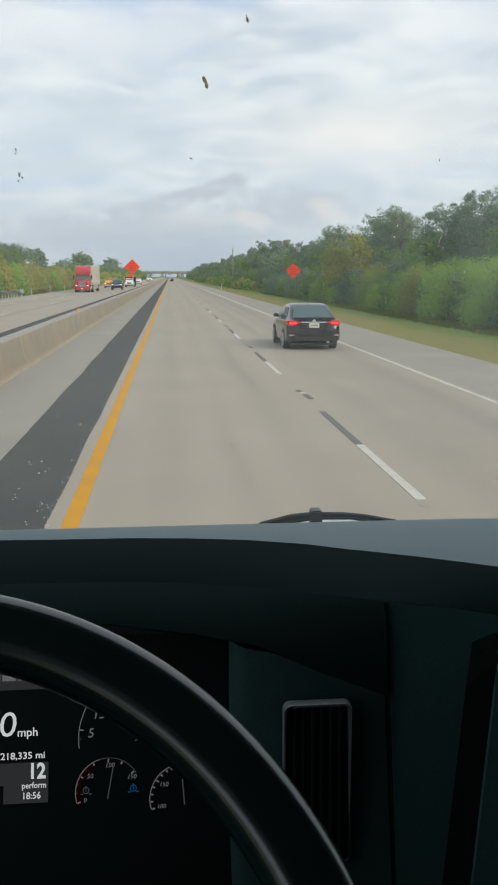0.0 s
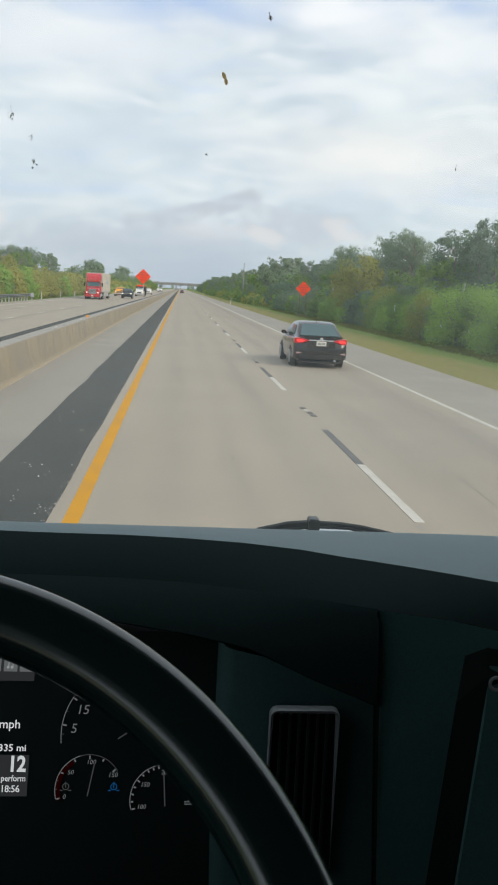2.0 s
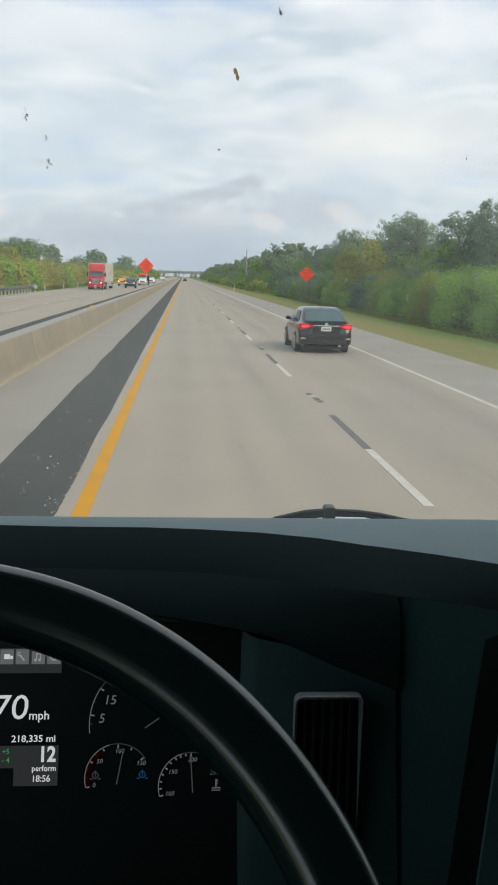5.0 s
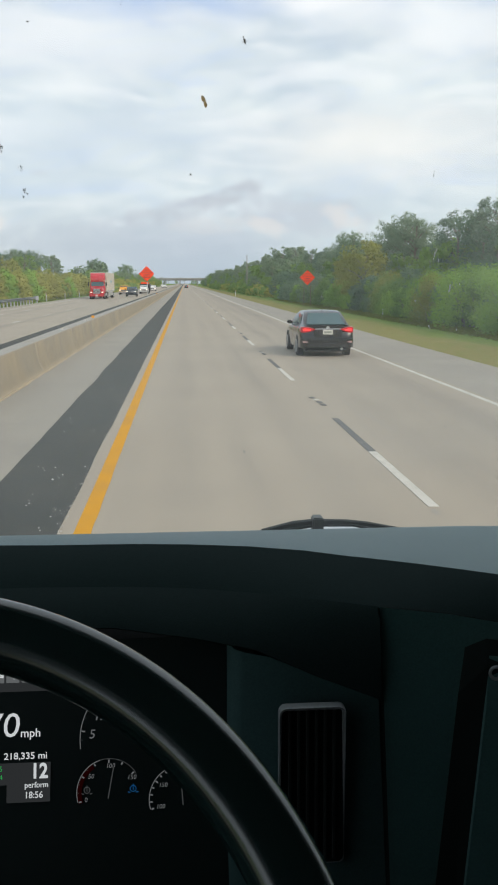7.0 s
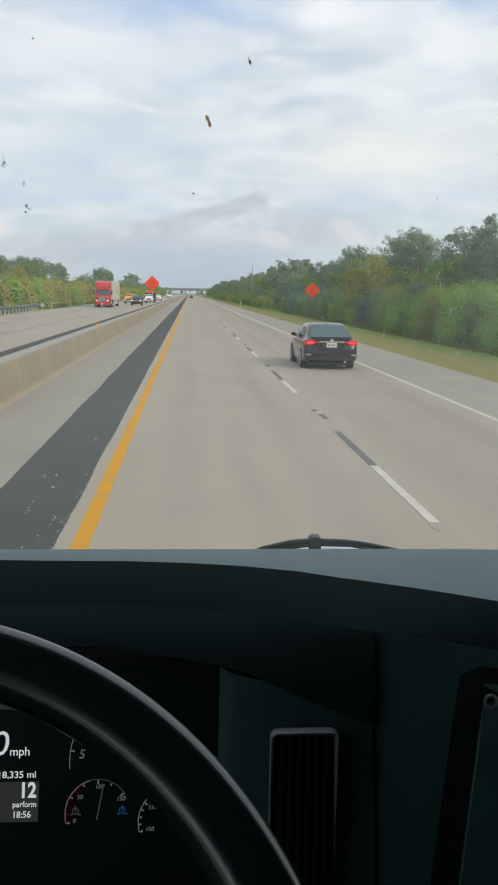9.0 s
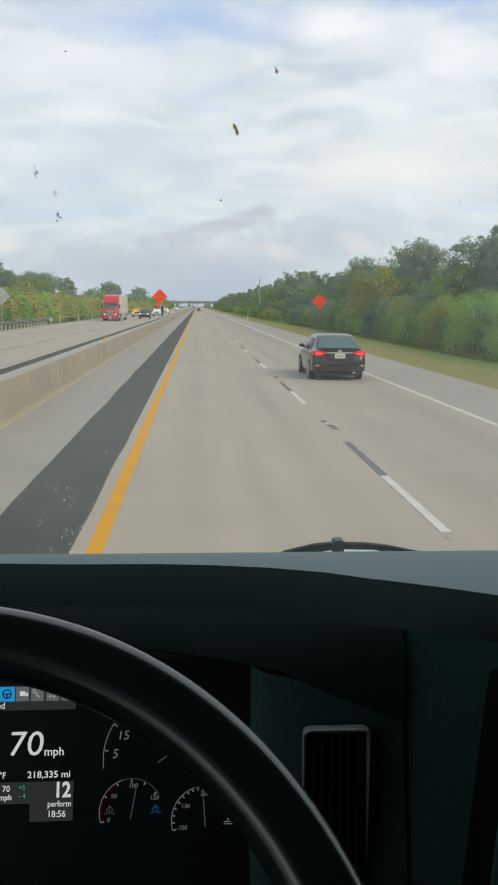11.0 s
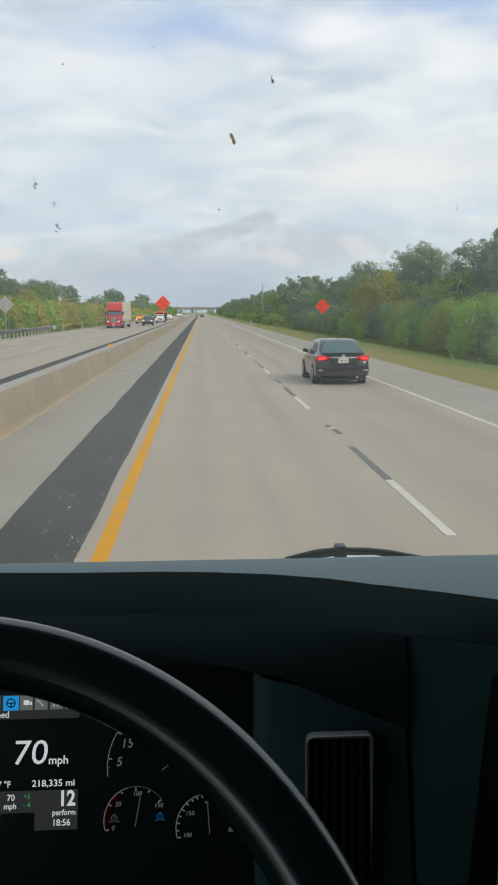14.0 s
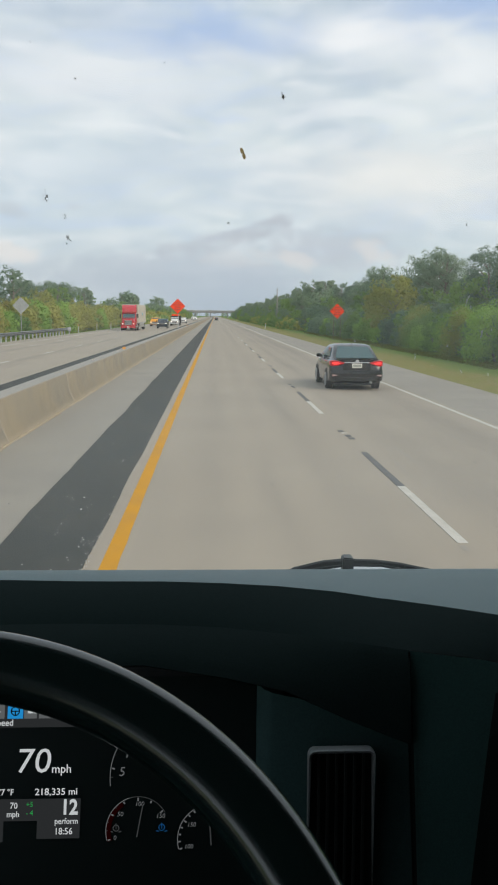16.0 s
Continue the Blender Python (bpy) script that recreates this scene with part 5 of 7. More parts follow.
def air_vent():
    v = thing("air_vent", "upright dash air vent with a satin grey surround", "air vent", pose(0.1244, 0.716, 1.949, -4))
    w, h = 0.0308, 0.078

    def rounded(w, h, r):
        pts = []
        for cx, cz, a0 in ((w - r, h - r, 0), (-w + r, h - r, 90), (-w + r, -h + r, 180), (w - r, -h + r, 270)):
            for k in range(6):
                a = radians(a0 + 18 * k)
                pts.append((cx + r * math.cos(a), cz + r * math.sin(a)))
        return pts
    outer = rounded(w, h, 0.007)
    inner = []
    for x, z in rounded(w - 0.0028, h - 0.0034, 0.004):
        k = min(1.0, max(0.0, (0.02 - z) / 0.05))          # thinned downwards to imitate the shade under the brow
        inner.append((x + math.copysign(0.0027 * k, x), z if z > 0 else z - 0.0031))
    bm = bmesh.new()
    proud = lambda y, z: 0.0032 + (y - 0.0032) * (1 - 0.93 * min(1.0, max(0.0, (0.034 - z) / 0.05)))          # and sunk into the panel, so its shaded lower part vanishes
    loft([[(x, 0.004, z) for x, z in outer], [(x, proud(-0.004, z), z) for x, z in outer], [(x * 0.985, proud(-0.006, z), z * 0.99) for x, z in outer], [(x, proud(-0.005, z), z) for x, z in inner], [(x, 0.0034, z) for x, z in inner]], bm=bm, caps=False)
    part("surround", bm, M_SATIN, v, "satin grey rounded surround", smooth=True)
    # flat sheet behind the slats, black in place of a shaded hollow
    bm = bmesh.new()
    bm.faces.new([bm.verts.new((x, 0.003, z)) for x, z in outer])
    part("backing", bm, M_GAP, v, "flat black sheet standing in for the vent's shaded depth")
    for k in range(6):
        x = -0.0205 + 0.0082 * k
        part("slat", box(x - 0.0012, x + 0.0012, -0.001, 0.002, -h + 0.006, h - 0.006), M_SLAT, v)


def on_cluster(u, v, off=0.0):
    """A pose on the instrument face: u right, v up, off metres towards the driver."""
    p = Vector((-0.1 + u, 0.78 + 0.33 * v, 1.943 + 0.944 * v)) + off * Vector((0, -0.944, 0.33))
    return Matrix.Translation(p) @ pose(0, 0, 0, 70.7)


def face_box(u0, u1, v0, v1, off=0.0008):
    bm = bmesh.new()
    bm.faces.new([bm.verts.new((on_cluster(u, v, off)).translation) for u, v in ((u0, v0), (u1, v0), (u1, v1), (u0, v1))])
    return bm


def face_arc(cu, cv, r, a0, a1, wide, off=0.0008, n=28):
    bm = bmesh.new()
    prev = None
    for k in range(n + 1):
        a = radians(a0 + (a1 - a0) * k / n)
        cur = [bm.verts.new(on_cluster(cu + rr * math.cos(a), cv + rr * math.sin(a), off).translation) for rr in (r - wide / 2, r + wide / 2)]
        if prev:
            bm.faces.new((prev[0], prev[1], cur[1], cur[0]))
        prev = cur
    return bm


def face_line(u0, v0, u1, v1, wide, off=0.001):
    bm = bmesh.new()
    d = Vector((u1 - u0, v1 - v0)).normalized() * wide / 2
    bm.faces.new([bm.verts.new(on_cluster(u, v, off).translation) for u, v in ((u0 - d.y, v0 + d.x), (u0 + d.y, v0 - d.x), (u1 + d.y, v1 - d.x), (u1 - d.y, v1 + d.x))])
    return bm


def instrument_cluster():
    c = thing("instrument_cluster", "dark instrument cluster with a lit digital display", "instrument cluster", pose(0, 0, 0))
    part("face", face_box(-0.34, 0.178, -0.14, 0.118, 0.0), M_SCREEN, c, "black glass instrument face")
    s = part("display", face_box(-0.205, -0.0225, -0.036, 0.095, 0.0004), M_SCREEN, c, "black digital display lit with white characters")

    def say(text, u, v, size, mat=M_TEXT, align="LEFT", shear=0.0, bold=0.0, wide=0.94):
        lettering(text, size, mat, s, on_cluster(u, v, 0.0012) @ Matrix.Diagonal((wide, 1, 1, 1)), "legend", align, shear, bold)
    bar = bmesh.new()
    bar.faces.new([bar.verts.new(on_cluster(u, v, 0.0006).translation) for u, v in ((-0.205, 0.070), (-0.0225, 0.070), (-0.0225, 0.0935), (-0.205, 0.0935))])
    part("tab_bar", bar, M_BAR, s, "lit grey bar of menu tabs")
    for k, (u0, u1) in enumerate(((-0.118, -0.1005), (-0.0976, -0.0822), (-0.0812, -0.0686), (-0.0666, -0.0540), (-0.0514, -0.0388), (-0.0366, -0.0236))):
        top = 0.0925
        part("tab", face_box(u0, u1, 0.0785, top, 0.0008), M_BLUE if k == 1 else M_DIM, s, "lit blue selected tab" if k == 1 else "lit grey menu tab")
    part("tab_mark", face_arc(-0.0899, 0.0857, 0.0040, 0, 360, 0.0011, 0.0012), M_SCREEN, s)
    part("tab_mark", face_line(-0.0938, 0.0857, -0.0860, 0.0857, 0.0011, 0.0012), M_SCREEN, s)
    part("tab_mark", face_box(-0.1122, -0.1064, 0.0806, 0.0852, 0.0012), M_TABMARK, s)
    part("tab_mark", face_line(-0.1142, 0.0848, -0.1093, 0.0893, 0.0014, 0.0012), M_TABMARK, s)
    part("tab_mark", face_line(-0.1093, 0.0893, -0.1044, 0.0848, 0.0014, 0.0012), M_TABMARK, s)
    part("tab_mark", face_line(-0.0899, 0.0857, -0.0899, 0.0820, 0.0013, 0.0012), M_SCREEN, s)
    part("tab_mark", face_box(-0.0775, -0.0720, 0.0835, 0.0880, 0.0012), M_TEXT, s)
    part("tab_mark", face_box(-0.0716, -0.0692, 0.0835, 0.0865, 0.0012), M_TEXT, s)
    part("tab_mark", face_line(-0.0628, 0.0875, -0.0582, 0.0820, 0.0016, 0.0012), M_TABMARK, s)
    part("tab_mark", face_arc(-0.0630, 0.0880, 0.0016, 60, 330, 0.0010, 0.0012), M_TABMARK, s)
    for u in (-0.0468, -0.0430):
        part("tab_mark", face_line(u, 0.0825, u, 0.0885, 0.0008, 0.0012), M_TABMARK, s)
        part("tab_mark", face_arc(u - 0.0008, 0.0825, 0.0007, 0, 360, 0.0012, 0.0012), M_TABMARK, s)
    part("tab_mark", face_line(-0.0468, 0.0882, -0.0430, 0.0888, 0.0013, 0.0012), M_TABMARK, s)
    part("tab_mark", face_arc(-0.0301, 0.0855, 0.0032, 0, 360, 0.0012, 0.0012), M_TABMARK, s)
    part("tab_mark", face_arc(-0.0301, 0.0855, 0.0012, 0, 360, 0.0008, 0.0012), M_TABMARK, s)
    say("Speed", -0.1113, 0.0745, 0.0088, bold=0.0001)
    say("70", -0.0878, 0.0372, 0.0326, shear=0.10, wide=1.07)
    say("mph", -0.0522, 0.0303, 0.0112, bold=0.0001, wide=1.0)
    say("77 \u00b0F", -0.1045, 0.0090, 0.0082, bold=0.0001)
    say("218,335 mi", -0.0258, 0.0090, 0.0088, align="RIGHT", bold=0.0001, wide=1.06)
    part("info_box", face_box(-0.205, -0.0228, -0.0175, 0.0028, 0.0006), M_BAR, s, "lit grey information box")
    part("info_box", face_box(-0.0645, -0.0230, -0.0340, -0.0175, 0.0006), M_BAR, s, "lit grey information box")
    part("info_box", face_box(-0.205, -0.097, -0.0365, -0.0175, 0.0006), M_BAR, s, "lit grey information box")
    say("12", -0.0252, -0.0058, 0.0195, align="RIGHT", bold=0.0006, wide=0.85)
    say("perform", -0.0246, -0.0182, 0.0076, align="RIGHT", bold=0.0001, wide=0.9)
    say("18:56", -0.0297, -0.0275, 0.0085, align="RIGHT", bold=0.0001)
    say("70", -0.0875, -0.0034, 0.0080, align="CENTER", bold=0.0001)
    say("mph", -0.0880, -0.0112, 0.0075, align="CENTER", bold=0.0001)
    say("+5", -0.0722, -0.0024, 0.0068, M_GREEN, "CENTER")
    say("- 4", -0.0720, -0.0103, 0.0068, M_GREEN, "CENTER")
    part("cruise_mark", face_arc(-0.1065, -0.0105, 0.0052, -40, 230, 0.0011), M_GREEN, s, "lit green cruise mark")
    part("cruise_mark", face_line(-0.1065, -0.0105, -0.1025, -0.0045, 0.0012), M_GREEN, s, "lit green cruise mark")

    def dial(cu, cv, r, a0, a1, ticks, numbers, needle, name, bright=M_DIM):
        part("dial_arc", face_arc(cu, cv, r, a0 + 0.45 * (a1 - a0), a1, 0.0008), bright, c, "thin lit dial arc")
        part("dial_arc", face_arc(cu, cv, r, a0, a0 + 0.45 * (a1 - a0), 0.0006), M_FAINT, c, "thin faint dial arc")
        for a, long in ticks:
            a = radians(a)
            part("tick", face_line(cu + (r - 0.0008) * math.cos(a), cv + (r - 0.0008) * math.sin(a), cu + (r - long) * math.cos(a), cv + (r - long) * math.sin(a), 0.0014 if long > 0.003 else 0.0007), M_DIM if long > 0.003 else M_FAINT, c)
        for text, u, v, size in numbers:
            lettering(text, size, M_FAINT if text == "250" else M_DIM, c, on_cluster(u, v, 0.0012), "legend", "CENTER", 0.15)
        part("needle", face_line(*needle, 0.0011, 0.002), M_FAINT, c, "thin pale needle")
    dial(0.0665, 0.022, 0.0610, 112, 188, [(180, 0.0030), (172, 0.0042), (160, 0.0025), (147, 0.0042), (135, 0.0025), (122, 0.0042)], [("5", 0.0170, 0.0268, 0.0122), ("15", 0.0246, 0.0440, 0.0122), ("25", 0.0368, 0.0575, 0.0110)], (0.0590, 0.0182, 0.0862, 0.0362), "rev counter")
    dial(0.0335, -0.0275, 0.0310, 32, 197, [(90, 0.0042), (197, 0.0036), (36, 0.0042), (150, 0.0036), (64, 0.0033), (118, 0.0033), (135, 0.002), (165, 0.002), (180, 0.002)], [("100", 0.0349, -0.0033, 0.0060), ("50", 0.0162, -0.0125, 0.0060), ("150", 0.0556, -0.0147, 0.0060), ("0", 0.0114, -0.0342, 0.0060)], (0.0328, -0.0335, 0.0382, -0.0040), "pressure")
    part("red_arc", face_arc(0.0335, -0.0275, 0.0285, 122, 200, 0.0045, 0.0007), M_REDARC, c, "dim red warning arc")
    dial(0.1035, -0.0365, 0.0310, 32, 197, [(90, 0.0042), (197, 0.0036), (36, 0.0036), (145, 0.0038), (158, 0.0031), (171, 0.0031), (184, 0.0031), (132, 0.0031), (120, 0.0031), (110, 0.0031), (100, 0.0031), (72, 0.002), (54, 0.002)], [("100", 0.0834, -0.0431, 0.0058), ("150", 0.0860, -0.0232, 0.0058), ("200", 0.1048, -0.0122, 0.0058), ("250", 0.1258, -0.0246, 0.0058)], (0.1054, -0.0422, 0.1031, -0.0092), "temperature")
    part("red_arc", face_arc(0.1035, -0.0365, 0.0288, 38, 58, 0.0035, 0.0007), M_REDARC, c, "dim red warning arc")
    for v in (-0.0385, -0.0405):
        part("coolant_mark", face_line(0.1235, v, 0.1320, v, 0.0008), M_DIM, c, "small lit coolant mark")
    part("coolant_mark", face_line(0.1277, -0.0375, 0.1277, -0.0305, 0.0012), M_DIM, c, "small lit coolant mark")
    for v in (-0.0315, -0.0340):
        part("coolant_mark", face_line(0.1277, v, 0.1300, v, 0.0007), M_DIM, c, "small lit coolant mark")
    for u, mat in ((0.0570, M_BLUEICON), (0.0124, M_FAINT)):
        v = -0.0252
        part("warning_mark", face_arc(u, v, 0.0028, 0, 360, 0.0008), mat, c, "small lit warning mark")
        part("warning_mark", face_line(u - 0.0052, v - 0.0030, u - 0.0026, v - 0.0036, 0.0009), mat, c, "small lit warning mark")
        part("warning_mark", face_line(u + 0.0026, v - 0.0036, u + 0.0052, v - 0.0030, 0.0009), mat, c, "small lit warning mark")
        part("warning_mark", face_line(u, v - 0.0012, u, v + 0.0045, 0.0008), mat, c, "small lit warning mark")


def steering_wheel():
    centre, tilt = Vector((-0.1552, 0.3010, 2.0449)), 43.5
    m = Matrix.Translation(centre) @ pose(0, 0, 0, 90 - tilt)
    w = thing("steering_wheel", "black leather truck steering wheel with soft highlights", "steering wheel", pose(0, 0, 0))
    part("rim", ring_tube(0.2384, 0.0193, 160, 40, m, 0.95, 2.6), M_LEATHER, w, smooth=True)
    hub = rod((0, 0, -0.06), (0, 0, -0.02), 0.06, 0.045, 24)
    bmesh.ops.transform(hub, matrix=m, verts=hub.verts[:])
    part("hub", hub, M_DASH, w, smooth=True)
    for a in (180, 270):
        sp = box(0.04, 0.232, -0.02, 0.02, -0.035, -0.02, 0.004, m=Matrix.Rotation(radians(a), 4, "Z"))
        bmesh.ops.transform(sp, matrix=m, verts=sp.verts[:])
        part("spoke", sp, M_DASH, w)
    col = rod(m @ Vector((0, 0, -0.06)), m @ Vector((0, 0, -0.88)), 0.035, 0.05, 16)
    part("column", col, M_DASH, w)


def wiper():
    w = thing("wiper", "black windscreen wiper resting at the foot of the glass", "wiper", pose(0, 0, -0.0045))
    fin = [(0.100, 2.062, 2.066), (0.117, 2.067, 2.0765), (0.1585, 2.0775, 2.0865), (0.1852, 2.0812, 2.0888), (0.2303, 2.0805, 2.0874), (0.262, 2.0772, 2.0835), (0.3076, 2.0655, 2.0740), (0.335, 2.060, 2.0655)]
    part("blade", loft([[(x, 1.137, z0), (x, 1.145, z0), (x, 1.144, z1 - 0.002), (x, 1.141, z1), (x, 1.138, z1 - 0.002)] for x, z0, z1 in fin]), M_RUBBER, w)
    part("rubber_strip", tube([(0.11, 1.135, 2.066), (0.15, 1.135, 2.076), (0.19, 1.135, 2.081), (0.24, 1.135, 2.080), (0.31, 1.135, 2.066)], 0.0018, 6), M_RUBBER, w)
    clip = part("clip", box(0.1845, 0.1995, 1.128, 1.150, 2.070, 2.0928, 0.0018), M_CLIP, w, "grey-green wiper clip")
    part("latch", box(0.1825, 0.2015, 1.126, 1.132, 2.0715, 2.0765, 0.001), M_PLASTIC, clip)
    part("arm", tube([(0.192, 1.15, 2.080), (0.15, 1.16, 2.070), (0.08, 1.18, 2.050), (-0.10, 1.2, 2.034)], 0.005, 8), M_PLASTIC, w)


def cowl():
    """Added white strip below the windscreen, crowned to give the bright gap under the wiper."""
    rings = []
    for x in [-0.62 + 0.04 * k for k in range(57)]:
        top = 2.040 + 0.0190 * math.exp(-((x - 0.215) / 0.085) ** 2)
        rings.append([(x, 1.165, 2.030), (x, 1.175, top - 0.004), (x, 1.20, top), (x, 1.23, top - 0.004), (x, 1.25, 2.030)])
    solid("cowl_panel", loft(rings), M_SHELL, "added white strip for the bright gap under the wiper", "cowl", smooth=True)


cab_shell()
cowl()
windscreen()
insect_marks()
dashboard()
air_vent()
instrument_cluster()
steering_wheel()
wiper()

# ---- vehicles ----
def wheel_parts(parent, x, y, r, wide, side):
    w = part("wheel", ring_tube(r * 0.80, r * 0.2, 28, 10, pose(x, y, r, 0, 90), wide / (0.4 * r)), M_TYRE, parent, smooth=True)
    part("brake_disc", rod((x - 0.36 * wide, y, r), (x + 0.36 * wide, y, r), r * 0.64, n=20), M_PLASTIC, w)
    rim = bmesh.new()
    edge = x + side * 0.46 * wide
    turn = pose(edge, y, r, 0, 90)
    lip = [(r * 0.70, -0.02), (r * 0.70, 0.012), (r * 0.60, 0.012), (r * 0.58, -0.02)]
    loft([[turn @ Vector((q * math.cos(k * math.tau / 24), q * math.sin(k * math.tau / 24), h)) for q, h in lip] for k in range(25)], bm=rim, caps=False)
    for k in range(5):
        box(-0.022, 0.022, 0.0, r * 0.62, -0.008, 0.008, bm=rim, m=turn @ Matrix.Rotation(k * math.tau / 5, 4, "Z"))
    rod((edge - 0.015, y, r), (edge + 0.015, y, r), r * 0.2, n=12, bm=rim)
    part("rim", rim, M_RIM, w, "silver alloy rim")


def sedan(at):
    c = thing("sedan", "black four-door saloon with lit tail lamps on the road", "car", at)
    # stations from tail to nose: y, half width, sill z, belt z
    rings = []
    for y, hw, z0, z1, tuck in ((-0.02, 0.62, 0.42, 0.62, 0.0), (0.0, 0.80, 0.34, 0.80, 0.0), (0.12, 0.87, 0.27, 1.00, 0.02), (0.35, 0.885, 0.22, 1.03, 0.03), (0.9, 0.89, 0.20, 1.01, 0.05), (1.6, 0.89, 0.19, 0.98, 0.05),
                            (2.6, 0.885, 0.19, 0.97, 0.05), (3.3, 0.88, 0.19, 0.96, 0.06), (4.0, 0.86, 0.20, 0.86, 0.08), (4.45, 0.78, 0.24, 0.74, 0.08), (4.62, 0.60, 0.32, 0.62, 0.04)):
        mid = (z0 + z1) * 0.52
        rings.append([(hw * 0.86, y, z0), (hw * 0.975, y, z0 + 0.06), (hw, y, mid), (hw * 0.985, y, z1 - 0.14), (hw * 0.94, y, z1 - 0.04), (hw * 0.86 - tuck, y, z1),
                      (-hw * 0.86 + tuck, y, z1), (-hw * 0.94, y, z1 - 0.04), (-hw * 0.985, y, z1 - 0.14), (-hw, y, mid), (-hw * 0.975, y, z0 + 0.06), (-hw * 0.86, y, z0)])
    part("body", loft(rings), M_CARBLACK, c, smooth=True)
    # greenhouse
    def cabin(inset, dz):
        out = []
        for y, hw, z in ((0.40, 0.72, 1.02), (0.78, 0.665, 1.26), (1.10, 0.61, 1.425), (1.6, 0.60, 1.485), (2.2, 0.60, 1.48), (2.7, 0.64, 1.38), (3.4, 0.74, 0.99)):
            top = z > 1.1
            side = [(hw + 0.09 if not top else 0.78, y, 0.95), (hw + (0.05 if top else 0.0), y, z - 0.07 if top else z), (hw + (0.02 if top else -0.03), y, z - (0.025 if top else 0.0)), (hw - 0.08, y, z), (0.5 * hw, y, z + (0.012 if top else 0.0))]
            out.append(side + [(-a, b, h) for a, b, h in side[::-1]])
        return out
    part("cabin", loft(cabin(0.0, 0.0)), M_CARBLACK, c, smooth=True)
    # glass set just proud of the cabin skin
    def sheet(quad, name, label=""):
        bm = bmesh.new()
        bm.faces.new([bm.verts.new(p) for p in quad])
        made = bmesh.ops.extrude_face_region(bm, geom=bm.faces[:])
        n = (Vector(quad[1]) - Vector(quad[0])).cross(Vector(quad[2]) - Vector(quad[0])).normalized()
        bmesh.ops.translate(bm, vec=-0.02 * n, verts=[v for v in made["geom"] if isinstance(v, bmesh.types.BMVert)])
        return part(name, bm, M_CARGLASS, c, label)
    sheet([(-0.655, 0.41, 1.06), (0.655, 0.41, 1.06), (0.52, 1.02, 1.412), (-0.52, 1.02, 1.412)], "rear_window", "dark tinted rear window")
    for s in (-1, 1):
        q = [(s * 0.768, 1.12, 1.05), (s * 0.771, 1.95, 1.03), (s * 0.680, 1.95, 1.385), (s * 0.686, 1.35, 1.365)]
        q2 = [(s * 0.771, 2.0, 1.03), (s * 0.806, 3.0, 1.01), (s * 0.712, 2.65, 1.285), (s * 0.680, 2.0, 1.385)]
        for k in (q, q2):
            sheet(k if s > 0 else k[::-1], "side_window", "dark side window")
        mir = box(s * 0.93 - 0.09, s * 0.93 + 0.09, 2.72, 2.84, 0.98, 1.11, 0.03)
        part("mirror", mir, M_CARBLACK, c, "black door mirror")
        part("mirror_foot", rod((s * 0.8, 2.8, 0.98), (s * 0.88, 2.78, 1.02), 0.025, n=8), M_CARBLACK, c)
        # tail lamp wraps round the corner, pointed inwards
        lamp = loft([[(s * 0.40, -0.036, 0.905), (s * 0.40, -0.036, 0.915), (s * 0.40, 0.03, 0.915), (s * 0.40, 0.03, 0.905)], [(s * 0.60, -0.03, 0.835), (s * 0.60, -0.03, 0.965), (s * 0.60, 0.06, 0.975), (s * 0.60, 0.06, 0.835)],
                     [(s * 0.76, 0.0, 0.80), (s * 0.76, 0.0, 0.98), (s * 0.76, 0.12, 0.995), (s * 0.76, 0.12, 0.80)], [(s * 0.868, 0.10, 0.815), (s * 0.868, 0.10, 0.97), (s * 0.86, 0.2, 0.98), (s * 0.86, 0.2, 0.815)], [(s * 0.893, 0.30, 0.86), (s * 0.893, 0.30, 0.94), (s * 0.87, 0.36, 0.92), (s * 0.87, 0.36, 0.86)]])
        L = part("tail_lamp", lamp, M_REDLENS, c, "red wrap-round tail lamp, lit", smooth=True)
        core = loft([[(s * 0.57, -0.046, 0.882), (s * 0.57, -0.046, 0.908), (s * 0.57, -0.03, 0.908), (s * 0.57, -0.03, 0.882)], [(s * 0.66, -0.036, 0.858), (s * 0.66, -0.036, 0.932), (s * 0.66, -0.02, 0.932), (s * 0.66, -0.02, 0.858)], [(s * 0.765, -0.010, 0.852), (s * 0.765, -0.010, 0.938), (s * 0.765, 0.006, 0.938), (s * 0.765, 0.006, 0.852)], [(s * 0.815, 0.030, 0.875), (s * 0.815, 0.030, 0.92), (s * 0.815, 0.05, 0.92), (s * 0.815, 0.05, 0.875)]])
        part("bulb_strip", core, M_TAIL, L, "glowing red lamp core")
        part("reflector", box(s * 0.735 - 0.088, s * 0.735 + 0.088, -0.03, 0.0, 0.470, 0.528, 0.012), M_REFLECT, c, "pale bumper reflector")
        for y in (0.98, 3.66):
            wheel_parts(c, s * 0.806, y, 0.315, 0.205, s)
            arch = rod((s * 0.70, y, 0.33), (s * 0.892, y, 0.33), 0.365, n=26)
            part("wheel_arch", arch, M_PLASTIC, c)
    # tail furniture
    part("boot_lid", box(-0.46, 0.46, -0.035, 0.02, 0.66, 0.985, 0.02), M_CARBLACK, c, smooth=True)
    part("spoiler", loft([[(x, 0.04, 1.045), (x, -0.05 + 0.1 * abs(x) ** 3, 1.058), (x, -0.05 + 0.1 * abs(x) ** 3, 1.030), (x, 0.1, 1.0)] for x in (-0.70, -0.5, -0.25, 0.0, 0.25, 0.5, 0.70)]), M_CARBLACK, c, "black lip spoiler")
    part("chrome_strip", loft([[(x, -0.060, 0.912), (x, -0.058, 0.920), (x, -0.040, 0.938), (x, -0.02, 0.938), (x, -0.02, 0.912)] for x in (-0.42, 0.0, 0.42)]), M_CHROME, c, "chrome strip over the number plate")
